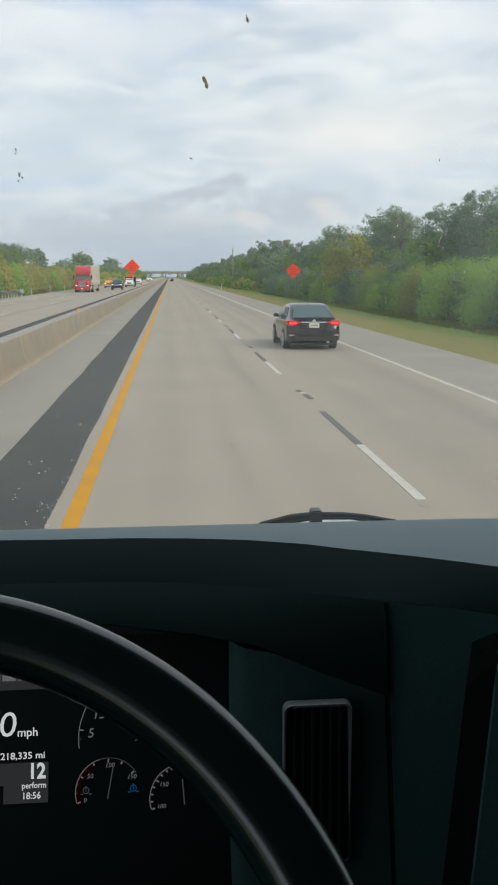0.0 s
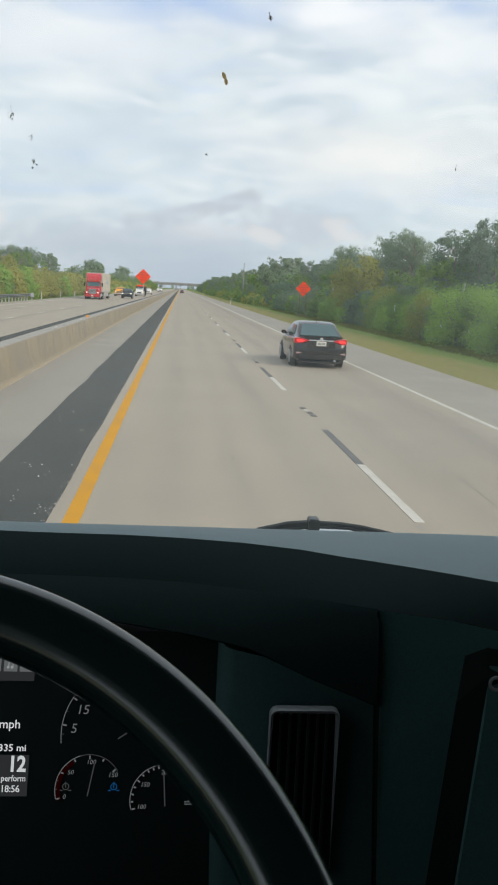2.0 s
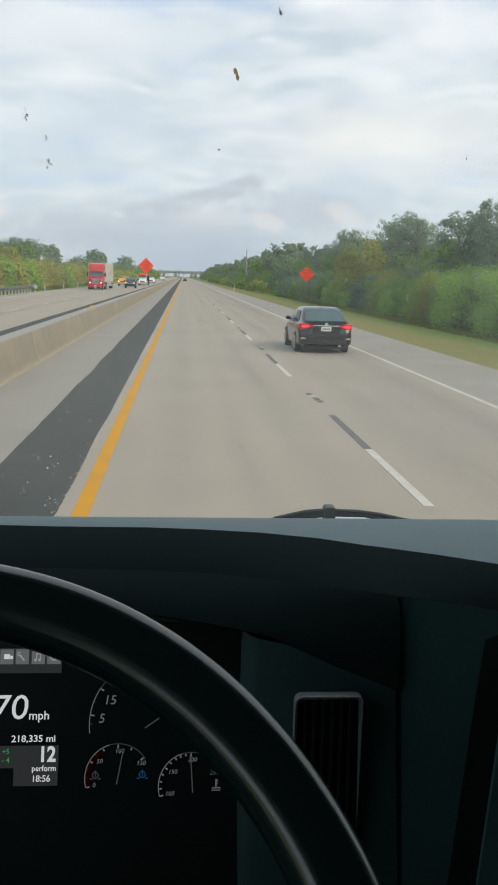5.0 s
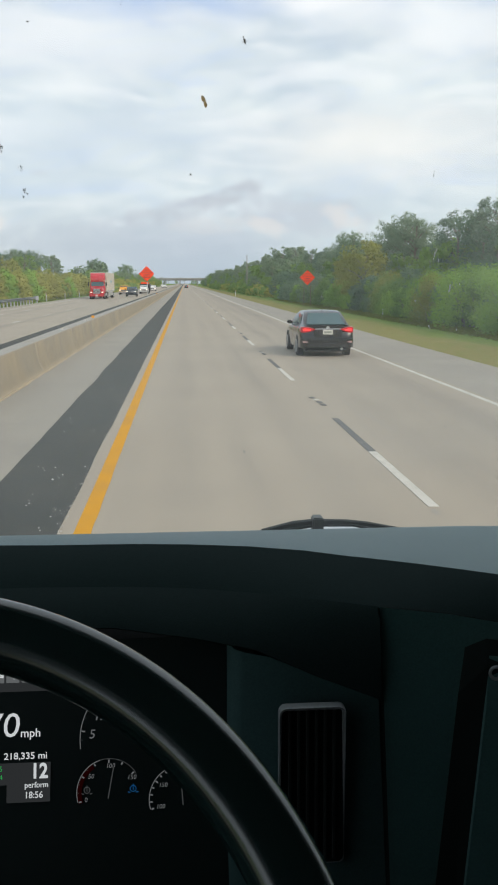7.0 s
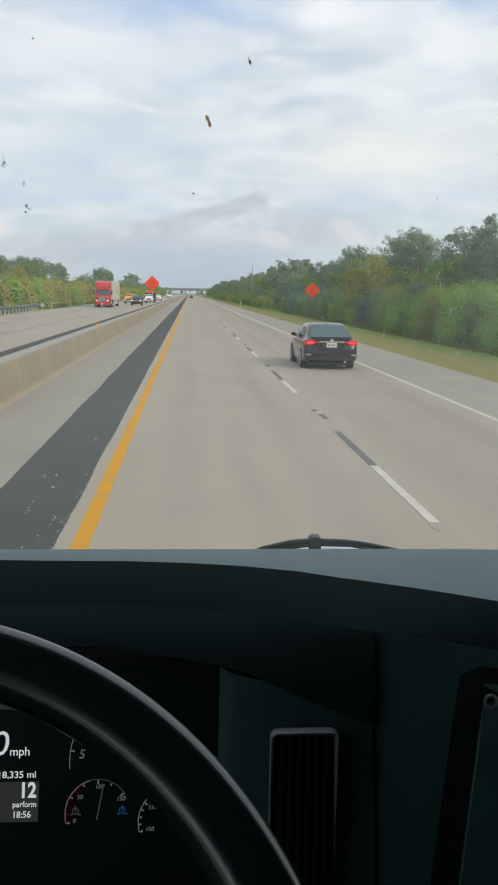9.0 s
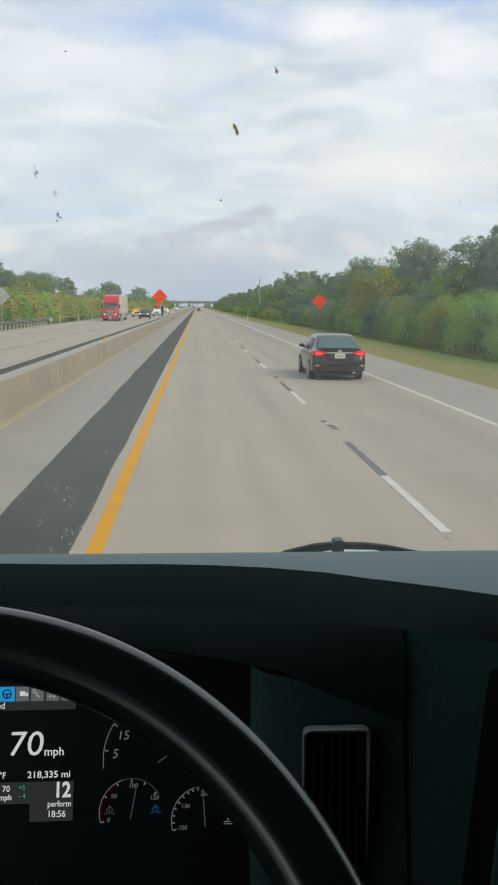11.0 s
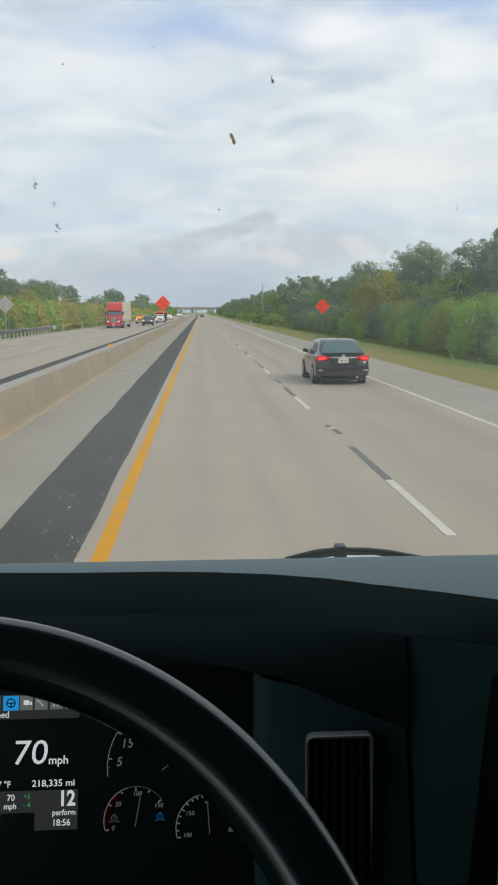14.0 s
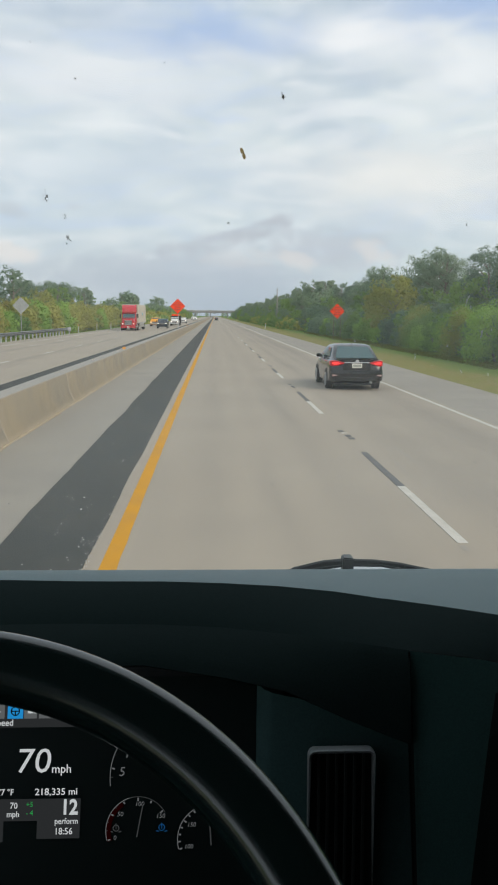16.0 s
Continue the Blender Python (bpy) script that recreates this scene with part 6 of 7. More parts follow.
    part("badge", rod((0, -0.03, 0.965), (0, -0.052, 0.965), 0.055, n=18), M_CHROME, c, "round chrome badge")
    part("plate_recess", loft([[(-w, -0.042, z), (w, -0.042, z), (w, -0.03, z), (-w, -0.03, z)] for w, z in ((0.22, 0.715), (0.30, 0.80), (0.34, 0.90))]), M_PLASTIC, c, "dark number plate recess")
    plate = part("number_plate", box(-0.165, 0.165, -0.052, -0.036, 0.745, 0.895, 0.004), M_PLATE, c, "pale number plate")
    for k in range(6):
        part("plate_bar", box(-0.125 + k * 0.042, -0.095 + k * 0.042, -0.056, -0.051, 0.785, 0.85), M_PLATEBAR, plate)
    part("bumper", loft([[(x, y0 + 0.10, 0.645), (x, y0 - 0.01, 0.640), (x, y0 - 0.032, 0.625), (x, y0 - 0.036, 0.58), (x, y0 - 0.037, 0.48), (x, y0 - 0.03, 0.40), (x, y0 + 0.02, 0.31), (x, y0 + 0.2, 0.30), (x, y0 + 0.2, 0.62)] for x, y0 in ((-0.893, 0.34), (-0.875, 0.14), (-0.80, 0.03), (-0.5, -0.02), (0, -0.03), (0.5, -0.02), (0.80, 0.03), (0.875, 0.14), (0.893, 0.34))]), M_CARBLACK, c, smooth=True)
    part("bumper_insert", loft([[(x, y0 - 0.005, 0.45), (x, y0 - 0.02, 0.44), (x, y0 - 0.005, 0.33), (x, y0 + 0.05, 0.32), (x, y0 + 0.05, 0.45)] for x, y0 in ((-0.72, 0.0), (-0.5, -0.045), (0, -0.06), (0.5, -0.045), (0.72, 0.0))]), M_PLASTIC, c, "matt black bumper insert")
    for s in (-1, 1):
        part("fog_recess", box(s * 0.73 - 0.10, s * 0.73 + 0.10, -0.012, 0.05, 0.455, 0.545, 0.01), M_PLASTIC, c, "black fog lamp recess")
    part("boot_crease", box(-0.62, 0.62, -0.018, 0.01, 0.655, 0.667), M_PLASTIC, c, "dark gap under the boot lid")
    part("aerial", loft([[(-0.012, 1.25, 1.45), (0.012, 1.25, 1.45), (0.012, 1.42, 1.47), (-0.012, 1.42, 1.47)], [(-0.003, 1.24, 1.53), (0.003, 1.24, 1.53), (0.003, 1.28, 1.53), (-0.003, 1.28, 1.53)]]), M_CARBLACK, c, "black roof fin aerial")
    part("exhaust", rod((0.48, -0.04, 0.27), (0.48, 0.3, 0.27), 0.035, n=12), M_CHROME, c)
    part("underside", box(-0.7, 0.7, 0.15, 4.3, 0.16, 0.22), M_PLASTIC, c)
    return c


sedan(pose(4.70, 28.35, 0))


def box_part(parent, name, mat, x0, x1, y0, y1, z0, z1, bevel=0.0, label=""):
    return part(name, box(x0, x1, y0, y1, z0, z1, bevel), mat, parent, label)


def red_truck(at):
    """A red day-cab tractor with a pale box trailer, nose towards -y."""
    t = thing("semi_truck", "red semi truck with a pale box trailer driving towards us", "truck", at)
    hood = loft([[(s * w, y, z) for s, w, z in ((-1, hw, 0.75), (-1, hw, 1.35), (-1, hw * 0.86, zt), (1, hw * 0.86, zt), (1, hw, 1.35), (1, hw, 0.75))] for y, hw, zt in ((0.0, 0.92, 1.62), (0.12, 1.0, 1.70), (1.2, 1.05, 1.86), (1.5, 1.06, 1.92))])
    part("hood", hood, M_REDPAINT, t, "glossy red hood", smooth=True)
    cabin = loft([[(s * w, y, z) for s, w, z in ((-1, 1.15, 0.75), (-1, 1.15, 1.9), (-1, 1.05, zt), (1, 1.05, zt), (1, 1.15, 1.9), (1, 1.15, 0.75))] for y, zt in ((1.5, 1.95), (1.9, 2.85), (2.1, 2.9), (3.1, 2.9))])
    part("cab", cabin, M_REDPAINT, t, "glossy red cab", smooth=True)
    fairing = loft([[(-w, y, z0), (w, y, z0), (w * 0.97, y, z1), (-w * 0.97, y, z1)] for y, w, z0, z1 in ((1.75, 1.08, 2.84, 3.0), (1.95, 1.12, 2.84, 3.6), (2.4, 1.15, 2.84, 3.95), (3.1, 1.15, 2.84, 4.0))])
    part("roof_fairing", fairing, M_REDPAINT, t, "tall red roof fairing", smooth=True)
    ws = loft([[(-0.98, 1.49, 1.98), (0.98, 1.49, 1.98), (0.98, 1.53, 1.98), (-0.98, 1.53, 1.98)], [(-0.92, 1.80, 2.66), (0.92, 1.80, 2.66), (0.92, 1.86, 2.66), (-0.92, 1.86, 2.66)]])
    part("windscreen", ws, M_CARGLASS, t, "dark windscreen")
    box_part(t, "sun_visor", M_REDPAINT, -1.0, 1.0, 1.60, 1.84, 2.64, 2.74, 0.02, "red sun visor")
    for k in (-0.8, -0.4, 0.0, 0.4, 0.8):
        box_part(t, "marker_lamp", M_AMBER, k - 0.06, k + 0.06, 1.72, 1.80, 2.86, 2.92, 0.01, "amber marker lamp")
    for s in (-1, 1):
        box_part(t, "side_window", M_CARGLASS, s * 1.13 - 0.03, s * 1.13 + 0.03, 1.95, 2.7, 1.95, 2.55)
        box_part(t, "head_lamp", M_HEAD, s * 0.83 - 0.12, s * 0.83 + 0.12, -0.05, 0.02, 0.98, 1.12, 0.02, "lit head lamp")
        box_part(t, "fender", M_REDPAINT, s * 1.06 - 0.16, s * 1.06 + 0.16, 0.1, 1.5, 0.92, 1.22, 0.08, "red wheel fender")
        box_part(t, "mirror", M_PLASTIC, s * 1.35 - 0.1, s * 1.35 + 0.1, 1.6, 1.7, 1.95, 2.6, 0.02, "black door mirror")
        part("fuel_tank", rod((s * 0.95, 2.3, 0.72), (s * 0.95, 3.6, 0.72), 0.28, n=16), M_CHROME, t, "polished fuel tank")
        for y in (0.75, 4.2, 5.4, 15.6, 16.8):
            wheel_parts(t, s * 1.02, y, 0.5, 0.5 if y > 1 else 0.28, s)
    g = box_part(t, "grille", M_PLASTIC, -0.56, 0.56, -0.03, 0.02, 0.82, 1.56, 0.02, "chrome-barred grille")
    box_part(g, "grille_frame", M_CHROME, -0.56, 0.56, -0.055, -0.03, 1.52, 1.58)
    for k in range(8):
        box_part(g, "grille_bar", M_CHROME, -0.54, 0.54, -0.05, -0.03, 0.86 + 0.083 * k, 0.905 + 0.083 * k)
    box_part(t, "bumper", M_REDPAINT, -1.15, 1.15, -0.16, 0.1, 0.42, 0.78, 0.05, "red bumper")
    box_part(t, "plate", M_PLATE, -0.16, 0.16, -0.18, -0.162, 0.52, 0.66)
    box_part(t, "chassis", M_PLASTIC, -0.45, 0.45, 0.3, 6.2, 0.6, 0.9)
    b = box_part(t, "trailer_box", M_TRAILER, -1.28, 1.28, 3.7, 18.0, 1.12, 4.05, 0.03, "pale box trailer")
    for s in (-1, 1):
        for k in range(24):
            box_part(b, "side_rib", M_TRAILER, s * 1.288 - 0.006, s * 1.288 + 0.006, 4.2 + 0.57 * k, 4.26 + 0.57 * k, 1.3, 3.9)
        box_part(b, "bottom_rail", M_STEEL, s * 1.285 - 0.02, s * 1.285 + 0.02, 3.7, 18.0, 1.10, 1.28)
        # curved cyan mark on the side
        bm = bmesh.new()
        prev = None
        for k in range(13):
            f = k / 12
            y, z = 9.2 + 3.6 * f, 2.9 - 0.75 * math.sin(math.pi * f) + 0.35 * f
            w = 0.06 + 0.28 * math.sin(math.pi * f)
            cur = [bm.verts.new((s * 1.301, y, z)), bm.verts.new((s * 1.301, y, z + w))]
            if prev:
                bm.faces.new((prev[0], prev[1], cur[1], cur[0]))
            prev = cur
        part("curved_mark", bm, M_CYAN, b, "cyan curved mark")
        box_part(t, "side_skirt", M_WHITEPAINT, s * 1.24 - 0.015, s * 1.24 + 0.015, 6.6, 14.6, 0.45, 1.1, 0.0, "pale side skirt")
    box_part(t, "trailer_frame", M_PLASTIC, -0.5, 0.5, 4.0, 17.8, 0.9, 1.11)
    return t


def pickup(at, paint, label, tall=1.9, length=5.6, rear_cab=True):
    """A pickup or sport-utility, nose towards -y."""
    t = thing("pickup_truck" if rear_cab else "suv", label, "car", at)
    rings = [[(s * w, y, z) for s, w, z in ((-1, hw * 0.95, 0.42), (-1, hw, 0.7), (-1, hw * 0.96, zt), (1, hw * 0.96, zt), (1, hw, 0.7), (1, hw * 0.95, 0.42))] for y, hw, zt in ((0.0, 0.88, 1.02), (0.1, 0.96, 1.12), (1.4, 1.0, 1.22), (length - 0.1, 1.0, 1.22), (length, 0.97, 1.15))]
    part("body", loft(rings), paint, t, smooth=True)
    end = 3.6 if rear_cab else length - 0.5
    cabin = loft([[(-w, y, 1.2), (w, y, 1.2), (w * 0.88, y, z), (-w * 0.88, y, z)] for y, w, z in ((1.35, 0.94, 1.24), (2.0, 0.93, tall - 0.06), (2.3, 0.93, tall), (end - 0.4, 0.93, tall), (end, 0.92, 1.5))])
    part("cabin", cabin, paint, t, smooth=True)
    part("windscreen", loft([[(-0.82, 1.42, 1.26), (0.82, 1.42, 1.26), (0.82, 1.46, 1.26), (-0.82, 1.46, 1.26)], [(-0.74, 1.93, tall - 0.1), (0.74, 1.93, tall - 0.1), (0.74, 1.99, tall - 0.1), (-0.74, 1.99, tall - 0.1)]]), M_CARGLASS, t, "dark windscreen")
    for s in (-1, 1):
        part("side_window", loft([[(s * 0.95, 1.9, 1.28), (s * 0.95, end - 0.3, 1.28), (s * 0.90, end - 0.3, 1.28), (s * 0.90, 1.9, 1.28)], [(s * 0.86, 2.2, tall - 0.12), (s * 0.86, end - 0.45, tall - 0.12), (s * 0.80, end - 0.45, tall - 0.12), (s * 0.80, 2.2, tall - 0.12)]]), M_CARGLASS, t, "dark side window")
        box_part(t, "head_lamp", M_HEAD, s * 0.72 - 0.16, s * 0.72 + 0.16, -0.03, 0.03, 0.86, 1.0, 0.02, "lit head lamp")
        box_part(t, "mirror", M_PLASTIC, s * 1.12 - 0.12, s * 1.12 + 0.12, 1.75, 1.85, 1.25, 1.45, 0.03)
        for y in (0.95, length - 1.15):
            wheel_parts(t, s * 0.88, y, 0.4, 0.26, s)
    g = box_part(t, "grille", M_PLASTIC, -0.52, 0.52, -0.035, 0.02, 0.74, 1.04, 0.02, "dark grille with chrome bars")
    for z in (0.80, 0.89, 0.98):
        box_part(g, "grille_bar", M_CHROME, -0.5, 0.5, -0.05, -0.035, z - 0.015, z + 0.015)
    box_part(t, "bumper", M_CHROME if rear_cab else paint, -0.96, 0.96, -0.1, 0.1, 0.46, 0.68, 0.04, "front bumper")
    box_part(t, "underside", M_PLASTIC, -0.8, 0.8, 0.3, length - 0.3, 0.3, 0.45)
    return t


red_truck(pose(-13.3, 135.0, 0.0))
tow = pickup(pose(-9.3, 203.0, 0.0), M_WHITEPAINT, "white pickup towing a tall trailer under an orange board", 1.95)
load = thing("cargo_trailer", "dark tall cargo trailer behind the white pickup", "trailer", pose(-9.3, 209.6, 0))
box_part(load, "box", M_PLASTIC, -1.2, 1.2, 0.0, 4.5, 0.5, 2.3, 0.05)
box_part(load, "tow_bar", M_STEEL, -0.05, 0.05, -1.0, 0.0, 0.45, 0.55)
box_part(load, "orange_board", M_ORANGE, -0.9, 0.9, -0.02, 0.02, 2.3, 2.65, 0.0, "orange warning board")
for s in (-1, 1):
    wheel_parts(load, s * 1.0, 2.4, 0.36, 0.22, s)
pickup(pose(-9.6, 160.0, 0.0), M_DARKPAINT, "dark blue sport-utility on the opposite carriageway", 1.8, 4.7, False)
pickup(pose(-12.9, 188.0, 0.0), M_AMBER, "yellow pickup on the opposite carriageway", 1.9)
pickup(pose(-9.4, 262.0, 0.0), M_WHITEPAINT, "white sport-utility far along the opposite carriageway", 1.8, 4.7, False)
pickup(pose(-12.9, 330.0, 0.0), M_DARKPAINT, "dark sport-utility far along the opposite carriageway", 1.8, 4.7, False)
pickup(pose(-9.4, 420.0, 0.0), M_WHITEPAINT, "white pickup far along the opposite carriageway", 1.9)
pickup(pose(-12.9, 520.0, 0.0), M_WHITEPAINT, "white sport-utility far along the opposite carriageway", 1.8, 4.7, False)
far_car = sedan(pose(0.9, 420.0, 0))
far_car["label"] = "dark saloon far ahead on the carriageway"


# ---- guard rails ----
def w_beam(x, z):
    """Cross-section of a corrugated rail, facing +x."""
    return [(x, z - 0.155), (x + 0.03, z - 0.14), (x + 0.08, z - 0.10), (x + 0.08, z - 0.06), (x + 0.02, z), (x + 0.08, z + 0.06), (x + 0.08, z + 0.10), (x + 0.03, z + 0.14), (x, z + 0.155)]


def guard_rail(x, y0, y1, face, label, post_mat=None):
    g = thing("guard_rail", label, "guard rail", pose(x, 0, 0))
    prof = [(face * a, b) for a, b in w_beam(0.06, 0.60)]
    y = y0
    while y < y1 - 0.1:
        e = min(y + 3.81, y1)
        bm = loft([[(a, yy, b) for a, b in prof] for yy in (y, e + 0.1)], closed=False)
        made = bmesh.ops.solidify(bm, geom=bm.faces[:], thickness=0.004)
        part("rail", bm, M_STEEL, g, "corrugated galvanised rail")
        y = e
    n = int((y1 - y0) / 1.905)
    for k in range(n + 1):
        py = y0 + k * 1.905
        part("post", box(-0.06, 0.06, py - 0.075, py + 0.075, -0.4, 0.76, 0.006), post_mat or M_WOODPOST, g)
    return g


opposite = guard_rail(-18.6, 48.0, 110.5, 1, "galvanised guard rail beyond the opposite carriageway", M_STEEL)
part("end_terminal", loft([[(0.05, 110.4, 0.42), (0.20, 110.4, 0.42), (0.20, 110.4, 0.80), (0.05, 110.4, 0.80)], [(0.0, 112.4, 0.30), (0.24, 112.4, 0.30), (0.24, 112.4, 0.82), (0.0, 112.4, 0.82)]]), M_STEEL, opposite, "pale rail end terminal")
part("terminal_post", box(0.06, 0.18, 111.6, 111.75, -0.4, 0.5), M_STEEL, opposite)


# ---- the stretch of road already passed ----
M_BLUEPLASTIC = surface("blue_moulded_plastic", (0.012, 0.075, 0.36), 0.5, vary=(3.0, (0.01, 0.055, 0.28), 0.4, 0.7))
M_WHITEPLASTIC = surface("white_moulded_plastic", (0.72, 0.72, 0.70), 0.5, vary=(4.0, (0.6, 0.6, 0.57), 0.4, 0.7))
M_CONE = surface("orange_cone_plastic", (0.85, 0.085, 0.02), 0.55, vary=(5.0, (0.7, 0.07, 0.02), 0.4, 0.7))
M_BAND = surface("white_reflective_band", (0.75, 0.74, 0.72), 0.4, vary=(20.0, (0.6, 0.58, 0.55), 0.4, 0.7))
M_DIRT = surface("piled_brown_earth", (0.20, 0.155, 0.115), 0.95, vary=((0.5, (0.11, 0.095, 0.085), 0.4, 0.7), (3.0, (0.28, 0.22, 0.16), 0.55, 0.75)), grain=(12, 0.3), bump=0.9, bump_scale=6)
M_PALESAND = surface("piled_pale_sand", (0.46, 0.41, 0.34), 0.95, vary=(0.7, (0.36, 0.32, 0.26), 0.4, 0.7), grain=(20, 0.15), bump=0.5, bump_scale=8)
M_SIGNGREEN = surface("green_sign_sheeting", (0.01, 0.22, 0.13), 0.45, vary=(3.0, (0.01, 0.18, 0.11), 0.4, 0.7))
M_CONCPOLE = surface("grey_concrete_pole", (0.36, 0.35, 0.33), 0.85, vary=(3.0, (0.28, 0.27, 0.25), 0.4, 0.7), grain=(30, 0.1))
PASSED = -454.0          # the start of the drive, relative to the halted truck


def turned(profile, n=20):
    """A round body from (radius, height) pairs."""
    return loft([[(r * math.cos(k * math.tau / n), r * math.sin(k * math.tau / n), z) for k in range(n)] for r, z in profile])


def heap(x, y, rx, ry, h, material, name, label, seed):
    bm = bmesh.new()
    n, m = 40, 14
    ring_prev = None
    top = bm.verts.new((0, 0, h))
    for i in range(1, m + 1):
        f = i / m
        ring = []
        for k in range(n):
            a = k * math.tau / n
            w = 1 + 0.22 * noise.noise((math.cos(a) * 1.5 + seed, math.sin(a) * 1.5, f))
            z = h * (1 - f) ** 1.15 + 0.10 * h * noise.noise((math.cos(a) * f * 4 + seed, math.sin(a) * f * 4, 2.0)) * (1 - f)
            ring.append(bm.verts.new((rx * f * w * math.cos(a), ry * f * w * math.sin(a), z if i < m else -0.3)))
        for k in range(n):
            j = (k + 1) % n
            if ring_prev is None:
                bm.faces.new((top, ring[k], ring[j]))
            else:
                bm.faces.new((ring_prev[k], ring[k], ring[j], ring_prev[j]))
        ring_prev = ring
    return solid(name, bm, material, label, "heap", pose(x, y, 0), smooth=True)


def work_site():
    y0 = PASSED
    bm = bmesh.new()
    apron = [(6.43, 30), (8.9, 44), (12.5, 52), (30, 50), (30, 108), (12.0, 106), (9.2, 108), (6.43, 96)]
    bm.faces.new([bm.verts.new((x, y0 + y + 22, 0.012)) for x, y in apron])
    solid("work_apron", bm, M_DIRT, "bare brown earth of the roadside work area", "earth", kind="structure")
    heap(20.5, y0 + 98, 8.5, 14, 5.0, M_DIRT, "earth_mound", "tall mound of brown earth and rubble", 1.0)
    heap(27.0, y0 + 66, 6.0, 7, 2.1, M_PALESAND, "sand_pile", "low pile of pale sand by the work area", 2.0)
    heap(22.0, y0 + 47, 4.0, 5, 1.1, M_DIRT, "earth_mound", "low heap of broken earth by the guard rail", 3.0)
    toilet = thing("portable_toilet", "blue portable toilet with a white roof", "portable toilet", pose(14.7, y0 + 60, 0))
    box_part(toilet, "skid", M_BLACK, -0.58, 0.58, -0.58, 0.58, 0.0, 0.12, 0.02)
    box_part(toilet, "body", M_BLUEPLASTIC, -0.55, 0.55, -0.55, 0.55, 0.12, 1.95, 0.03, "blue moulded walls")
    door = box_part(toilet, "door", M_BLUEPLASTIC, -0.38, 0.38, -0.585, -0.552, 0.22, 1.85, 0.02, "blue moulded door")
    box_part(door, "notice", M_WHITEPLASTIC, -0.22, 0.22, -0.593, -0.587, 1.45, 1.7, 0.0, "white notice")
    box_part(door, "handle", M_BLACK, 0.24, 0.32, -0.61, -0.586, 1.0, 1.08, 0.01)
    for s in (-1, 1):
        box_part(toilet, "vent_panel", M_WHITEPLASTIC, s * 0.556 - 0.008, s * 0.556 + 0.008, -0.4, 0.4, 1.65, 1.85)
    part("roof", loft([[(-w, -w, z), (w, -w, z), (w, w, z), (-w, w, z)] for w, z in ((0.60, 1.95), (0.60, 2.02), (0.48, 2.16), (0.40, 2.19))]), M_WHITEPLASTIC, toilet, "white domed roof")
    # orange drums and cones
    drum = thing("traffic_drum", "orange and white striped traffic drum on a rubber foot", "traffic drum", pose(10.7, y0 + 69.4, 0), "traffic drums")
    part("foot", turned([(0.36, 0), (0.36, 0.06), (0.30, 0.09)]), M_RUBBER, drum, "black rubber foot")
    part("body", turned([(0.29, 0.09), (0.27, 0.35), (0.255, 0.60), (0.24, 0.85), (0.22, 1.0), (0.12, 1.02)]), M_CONE, drum, "orange plastic drum", smooth=True)
    for z in (0.30, 0.56, 0.80):
        part("band", turned([(0.284 - 0.05 * z, z), (0.284 - 0.05 * (z + 0.12), z + 0.12)]), M_BAND, drum, "white reflective band", smooth=True)
    part("grip", tube([(-0.08, 0, 1.01), (-0.06, 0, 1.10), (0.06, 0, 1.10), (0.08, 0, 1.01)], 0.018, 8), M_CONE, drum)
    for x, y in ((9.2, 42.6), (10.0, 60.2), (10.7, 67.9), (9.9, 61.1), (10.9, 105.5)):
        copy_thing(drum, pose(x, y0 + y, 0))
    cone = thing("traffic_cone", "orange traffic cone on a square foot", "traffic cone", pose(9.2, y0 + 28.8, 0), "traffic cones")
    box_part(cone, "foot", M_CONE, -0.19, 0.19, -0.19, 0.19, 0, 0.03, 0.01)
    part("body", turned([(0.15, 0.03), (0.10, 0.35), (0.03, 0.72), (0.025, 0.73)]), M_CONE, cone, smooth=True)
    part("band", turned([(0.092, 0.43), (0.066, 0.58)]), M_BAND, cone, "white reflective band", smooth=True)
    for x, y in ((9.7, 43.6), (9.5, 138.5), (9.6, 157.2), (9.7, 120.4)):
        copy_thing(cone, pose(x, y0 + y, 0))
    guard_rail(9.75, y0 - 8, y0 + 44, -1, "galvanised guard rail beside the work area")
    rail = guard_rail(9.75, y0 + 107, y0 + 267, -1, "long galvanised guard rail on timber posts")
    box_part(rail, "end_marker", M_AMBER, -0.35, 0.25, y0 + 106.2, y0 + 106.3, 0.2, 0.85, 0.01, "yellow end marker")
    # lane patch under the median
    patch = strip(-3.9, -1.3, [y0 + 62, y0 + 75, y0 + 96], 0.018, 0.02)
    solid("asphalt_patch", patch, M_ASPHALT, "dark asphalt patch across the median shoulder", "asphalt", kind="structure")


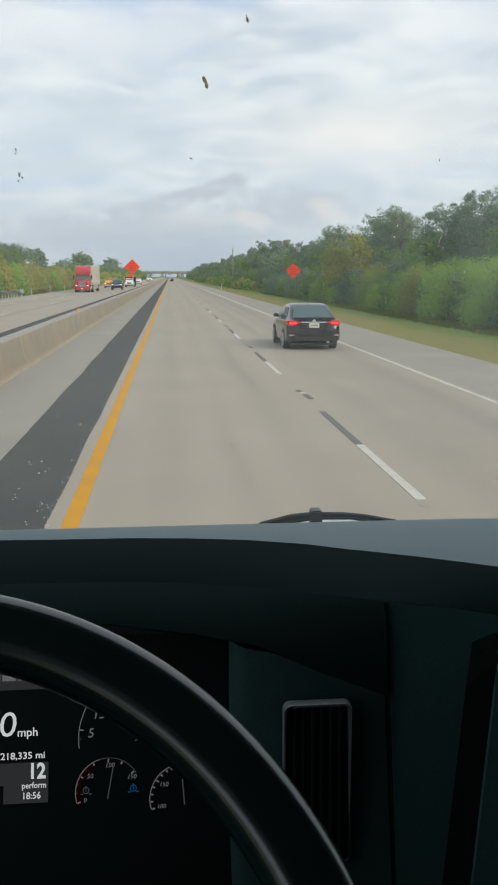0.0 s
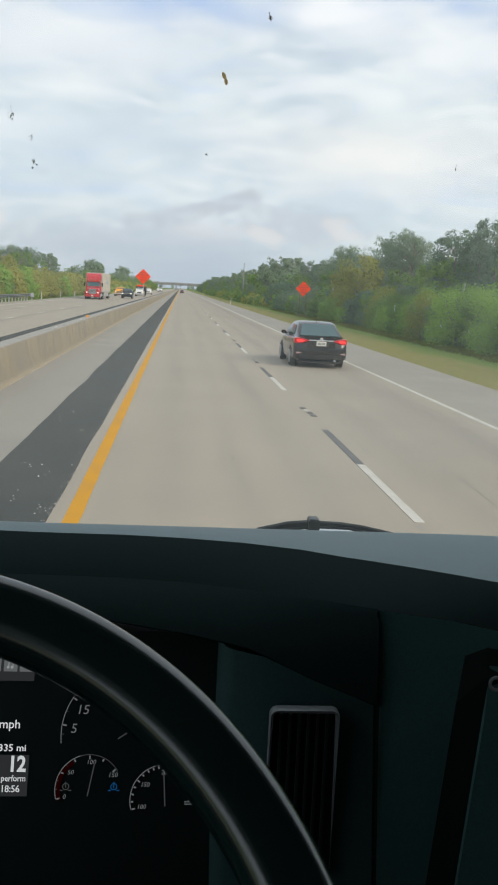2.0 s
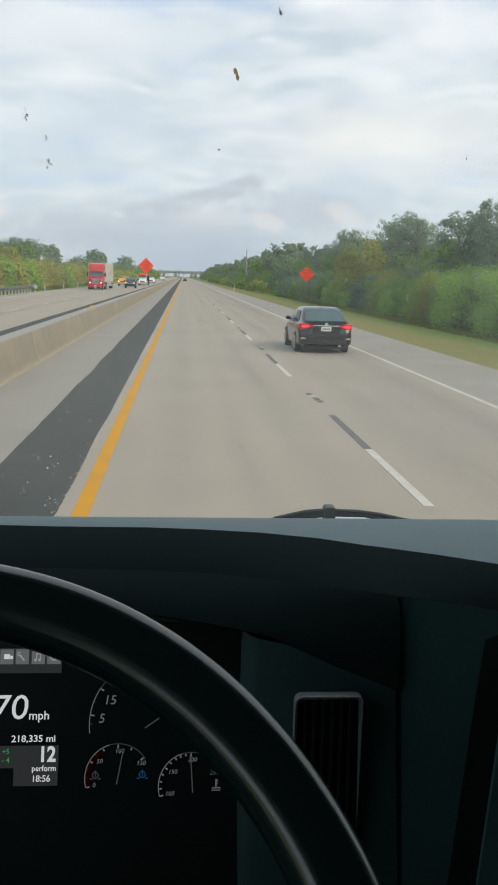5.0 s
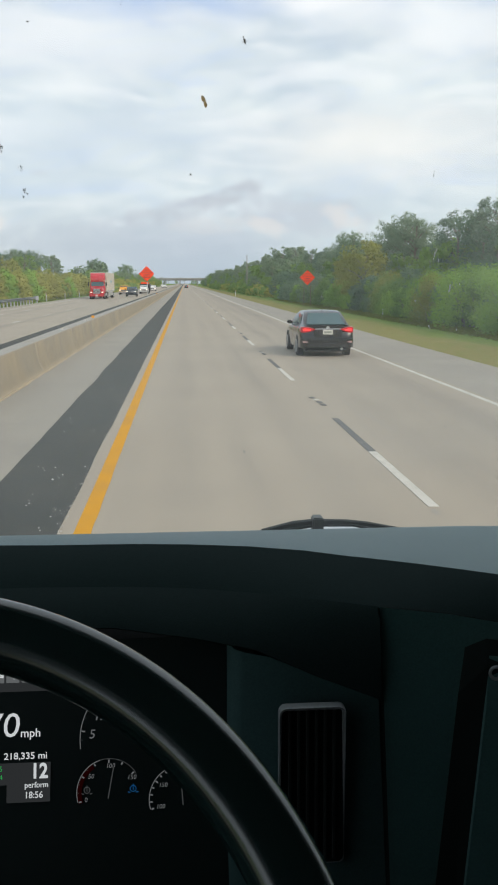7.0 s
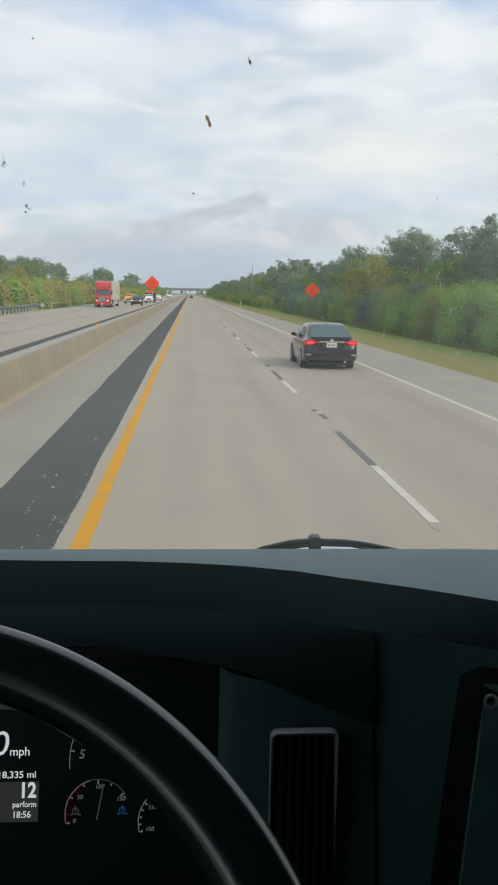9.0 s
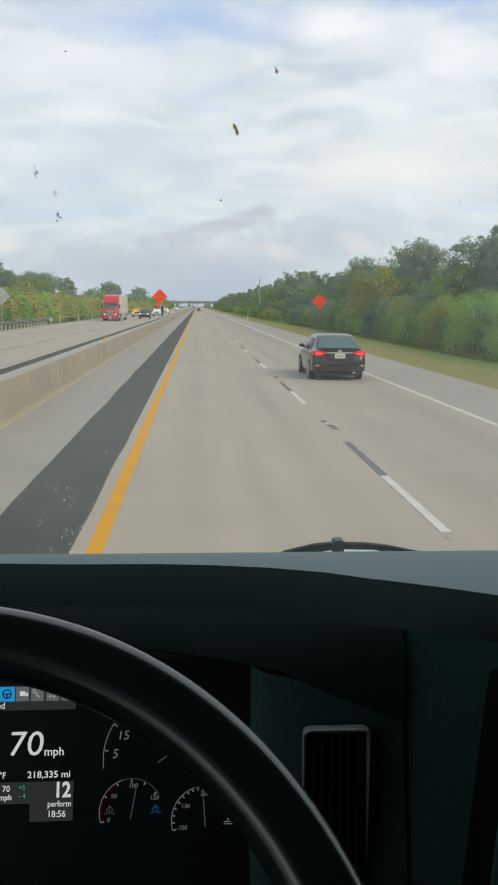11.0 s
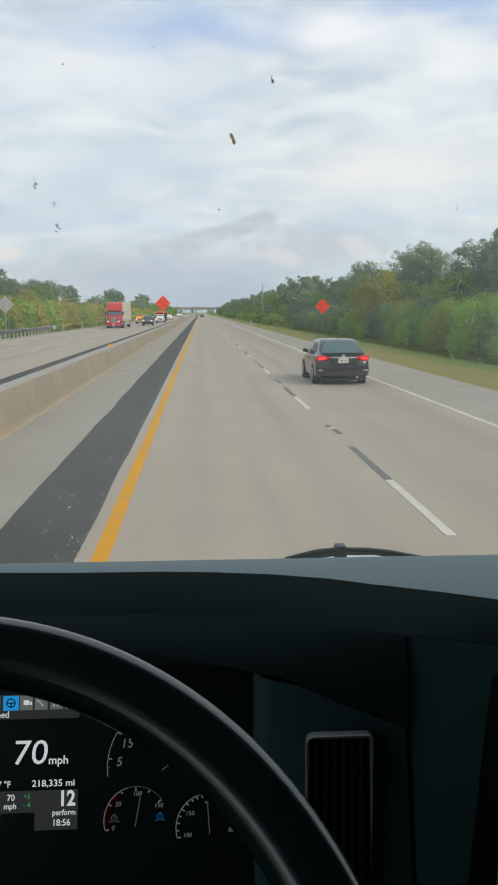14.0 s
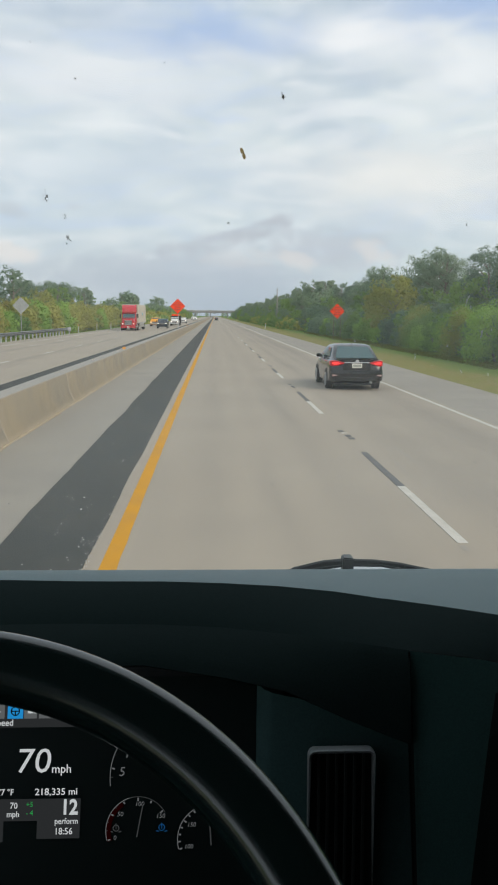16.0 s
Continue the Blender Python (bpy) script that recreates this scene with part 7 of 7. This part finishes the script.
def passed_signs():
    y0 = PASSED
    uneven = [(0.17, "UNEVEN", 0.26), (-0.16, "LANES", 0.26)]
    for x, z, posts in ((-4.16, 3.44, [(0.0, -0.7, 0.04, M_STEEL)]), (13.4, 3.0, [(-0.38, -0.3, 0.035, M_WOODPOST), (0.38, -0.3, 0.035, M_WOODPOST)])):
        s = diamond_sign(pose(x, y0 + 155, z), posts, "orange uneven-lanes warning diamond with a small plaque", uneven, -2.6 if x < 0 else -3.2)
        q = box_part(s, "plaque", M_ORANGE, -0.33, 0.33, -0.02, -0.013, -0.98, -0.5, 0.0, "small orange plaque with a symbol")
        for k in (-0.16, 0.16):
            part("symbol", ring_tube(0.075, 0.016, 20, 6, pose(k, -0.024, -0.83, 90)), M_BLACK, q)
        part("symbol", rod((-0.16, -0.024, -0.76), (0.16, -0.024, -0.62), 0.02, n=6), M_BLACK, q)
    diamond_sign(pose(-4.16, y0 + 180, 3.2), [(0.0, -0.55, 0.04, M_STEEL)], "orange trucks-entering warning diamond on a barrier post", TRUCKS, -2.4)
    diamond_sign(pose(13.6, y0 + 180, 3.0), [(-0.38, -0.3, 0.035, M_WOODPOST), (0.38, -0.3, 0.035, M_WOODPOST)], "orange trucks-entering warning diamond on twin posts", TRUCKS, -3.2)
    mile = thing("mile_marker", "green enhanced mile marker panel on a thin post", "road sign", pose(11.3, y0 + 154.5, 0))
    box_part(mile, "post", M_STEEL, -0.03, 0.03, 0.002, 0.06, -0.2, 2.6)
    p = box_part(mile, "panel", M_SIGNGREEN, -0.23, 0.23, -0.006, 0.0, 1.2, 2.75, 0.0, "green panel with white legend")
    for z, text, size in ((2.05, "MILE", 0.17), (1.75, "132", 0.2), (1.38, "5", 0.24)):
        lettering(text, size, M_BAND, p, pose(0, -0.010, z, 90), "legend")
    part("border", box(-0.19, 0.19, -0.009, -0.007, 1.55, 1.565), M_BAND, p)
    pole = thing("utility_pole", "tall grey concrete pole with a small camera arm", "pole", pose(12.6, y0 + 264, 0))
    part("shaft", rod((0, 0, -0.3), (0, 0, 8.95), 0.17, 0.10, 14), M_CONCPOLE, pole, smooth=True)
    part("collar", turned([(0.24, 0.0), (0.24, 0.9), (0.18, 1.0)]), M_CONCPOLE, pole)
    part("band", turned([(0.135, 6.3), (0.135, 6.42)]), M_STEEL, pole)
    part("arm", tube([(0, 0, 8.6), (-0.2, 0, 8.62), (-0.28, 0, 8.5)], 0.02, 8), M_STEEL, pole)
    part("camera_dome", turned([(0.01, 0), (0.07, 0.04), (0.08, 0.14), (0.02, 0.18)]), M_WHITEPLASTIC, pole).matrix_basis = pose(-0.28, 0, 8.34)
    board = thing("information_sign", "grey back of a rectangular information sign on posts", "road sign", pose(-19.6, y0 + 335, 0))
    box_part(board, "panel", M_SIGNBACK, -0.9, 0.9, 0.0, 0.02, 2.0, 4.2)
    for x in (-0.5, 0.5):
        box_part(board, "post", M_STEEL, x - 0.04, x + 0.04, -0.08, -0.002, -0.3, 4.1)


work_site()
passed_signs()


# ---- posts along the verges ----
def verge_posts():
    post = thing("delineator_post", "thin white delineator post on the verge", "post", pose(-18.9, 122, -0.1), "delineator posts")
    box_part(post, "stake", M_WHITEPLASTIC, -0.05, 0.05, -0.01, 0.01, -0.2, 1.15, 0.004)
    box_part(post, "reflector", M_AMBER, -0.04, 0.04, -0.016, -0.011, 0.95, 1.1)
    for x, y in ((-18.9, 141), (-18.9, 160), (-18.9, 200), (9.9, 170)):
        copy_thing(post, pose(x, y, -0.1))
    far_pole = thing("utility_pole", "thin grey concrete pole before the far trees", "pole", pose(15.3, 214, 0))
    part("shaft", rod((0, 0, -0.3), (0, 0, 9.2), 0.16, 0.10, 10), M_CONCPOLE, far_pole)
    part("collar", turned([(0.22, 0.0), (0.22, 0.9), (0.17, 1.0)]), M_CONCPOLE, far_pole)


verge_posts()
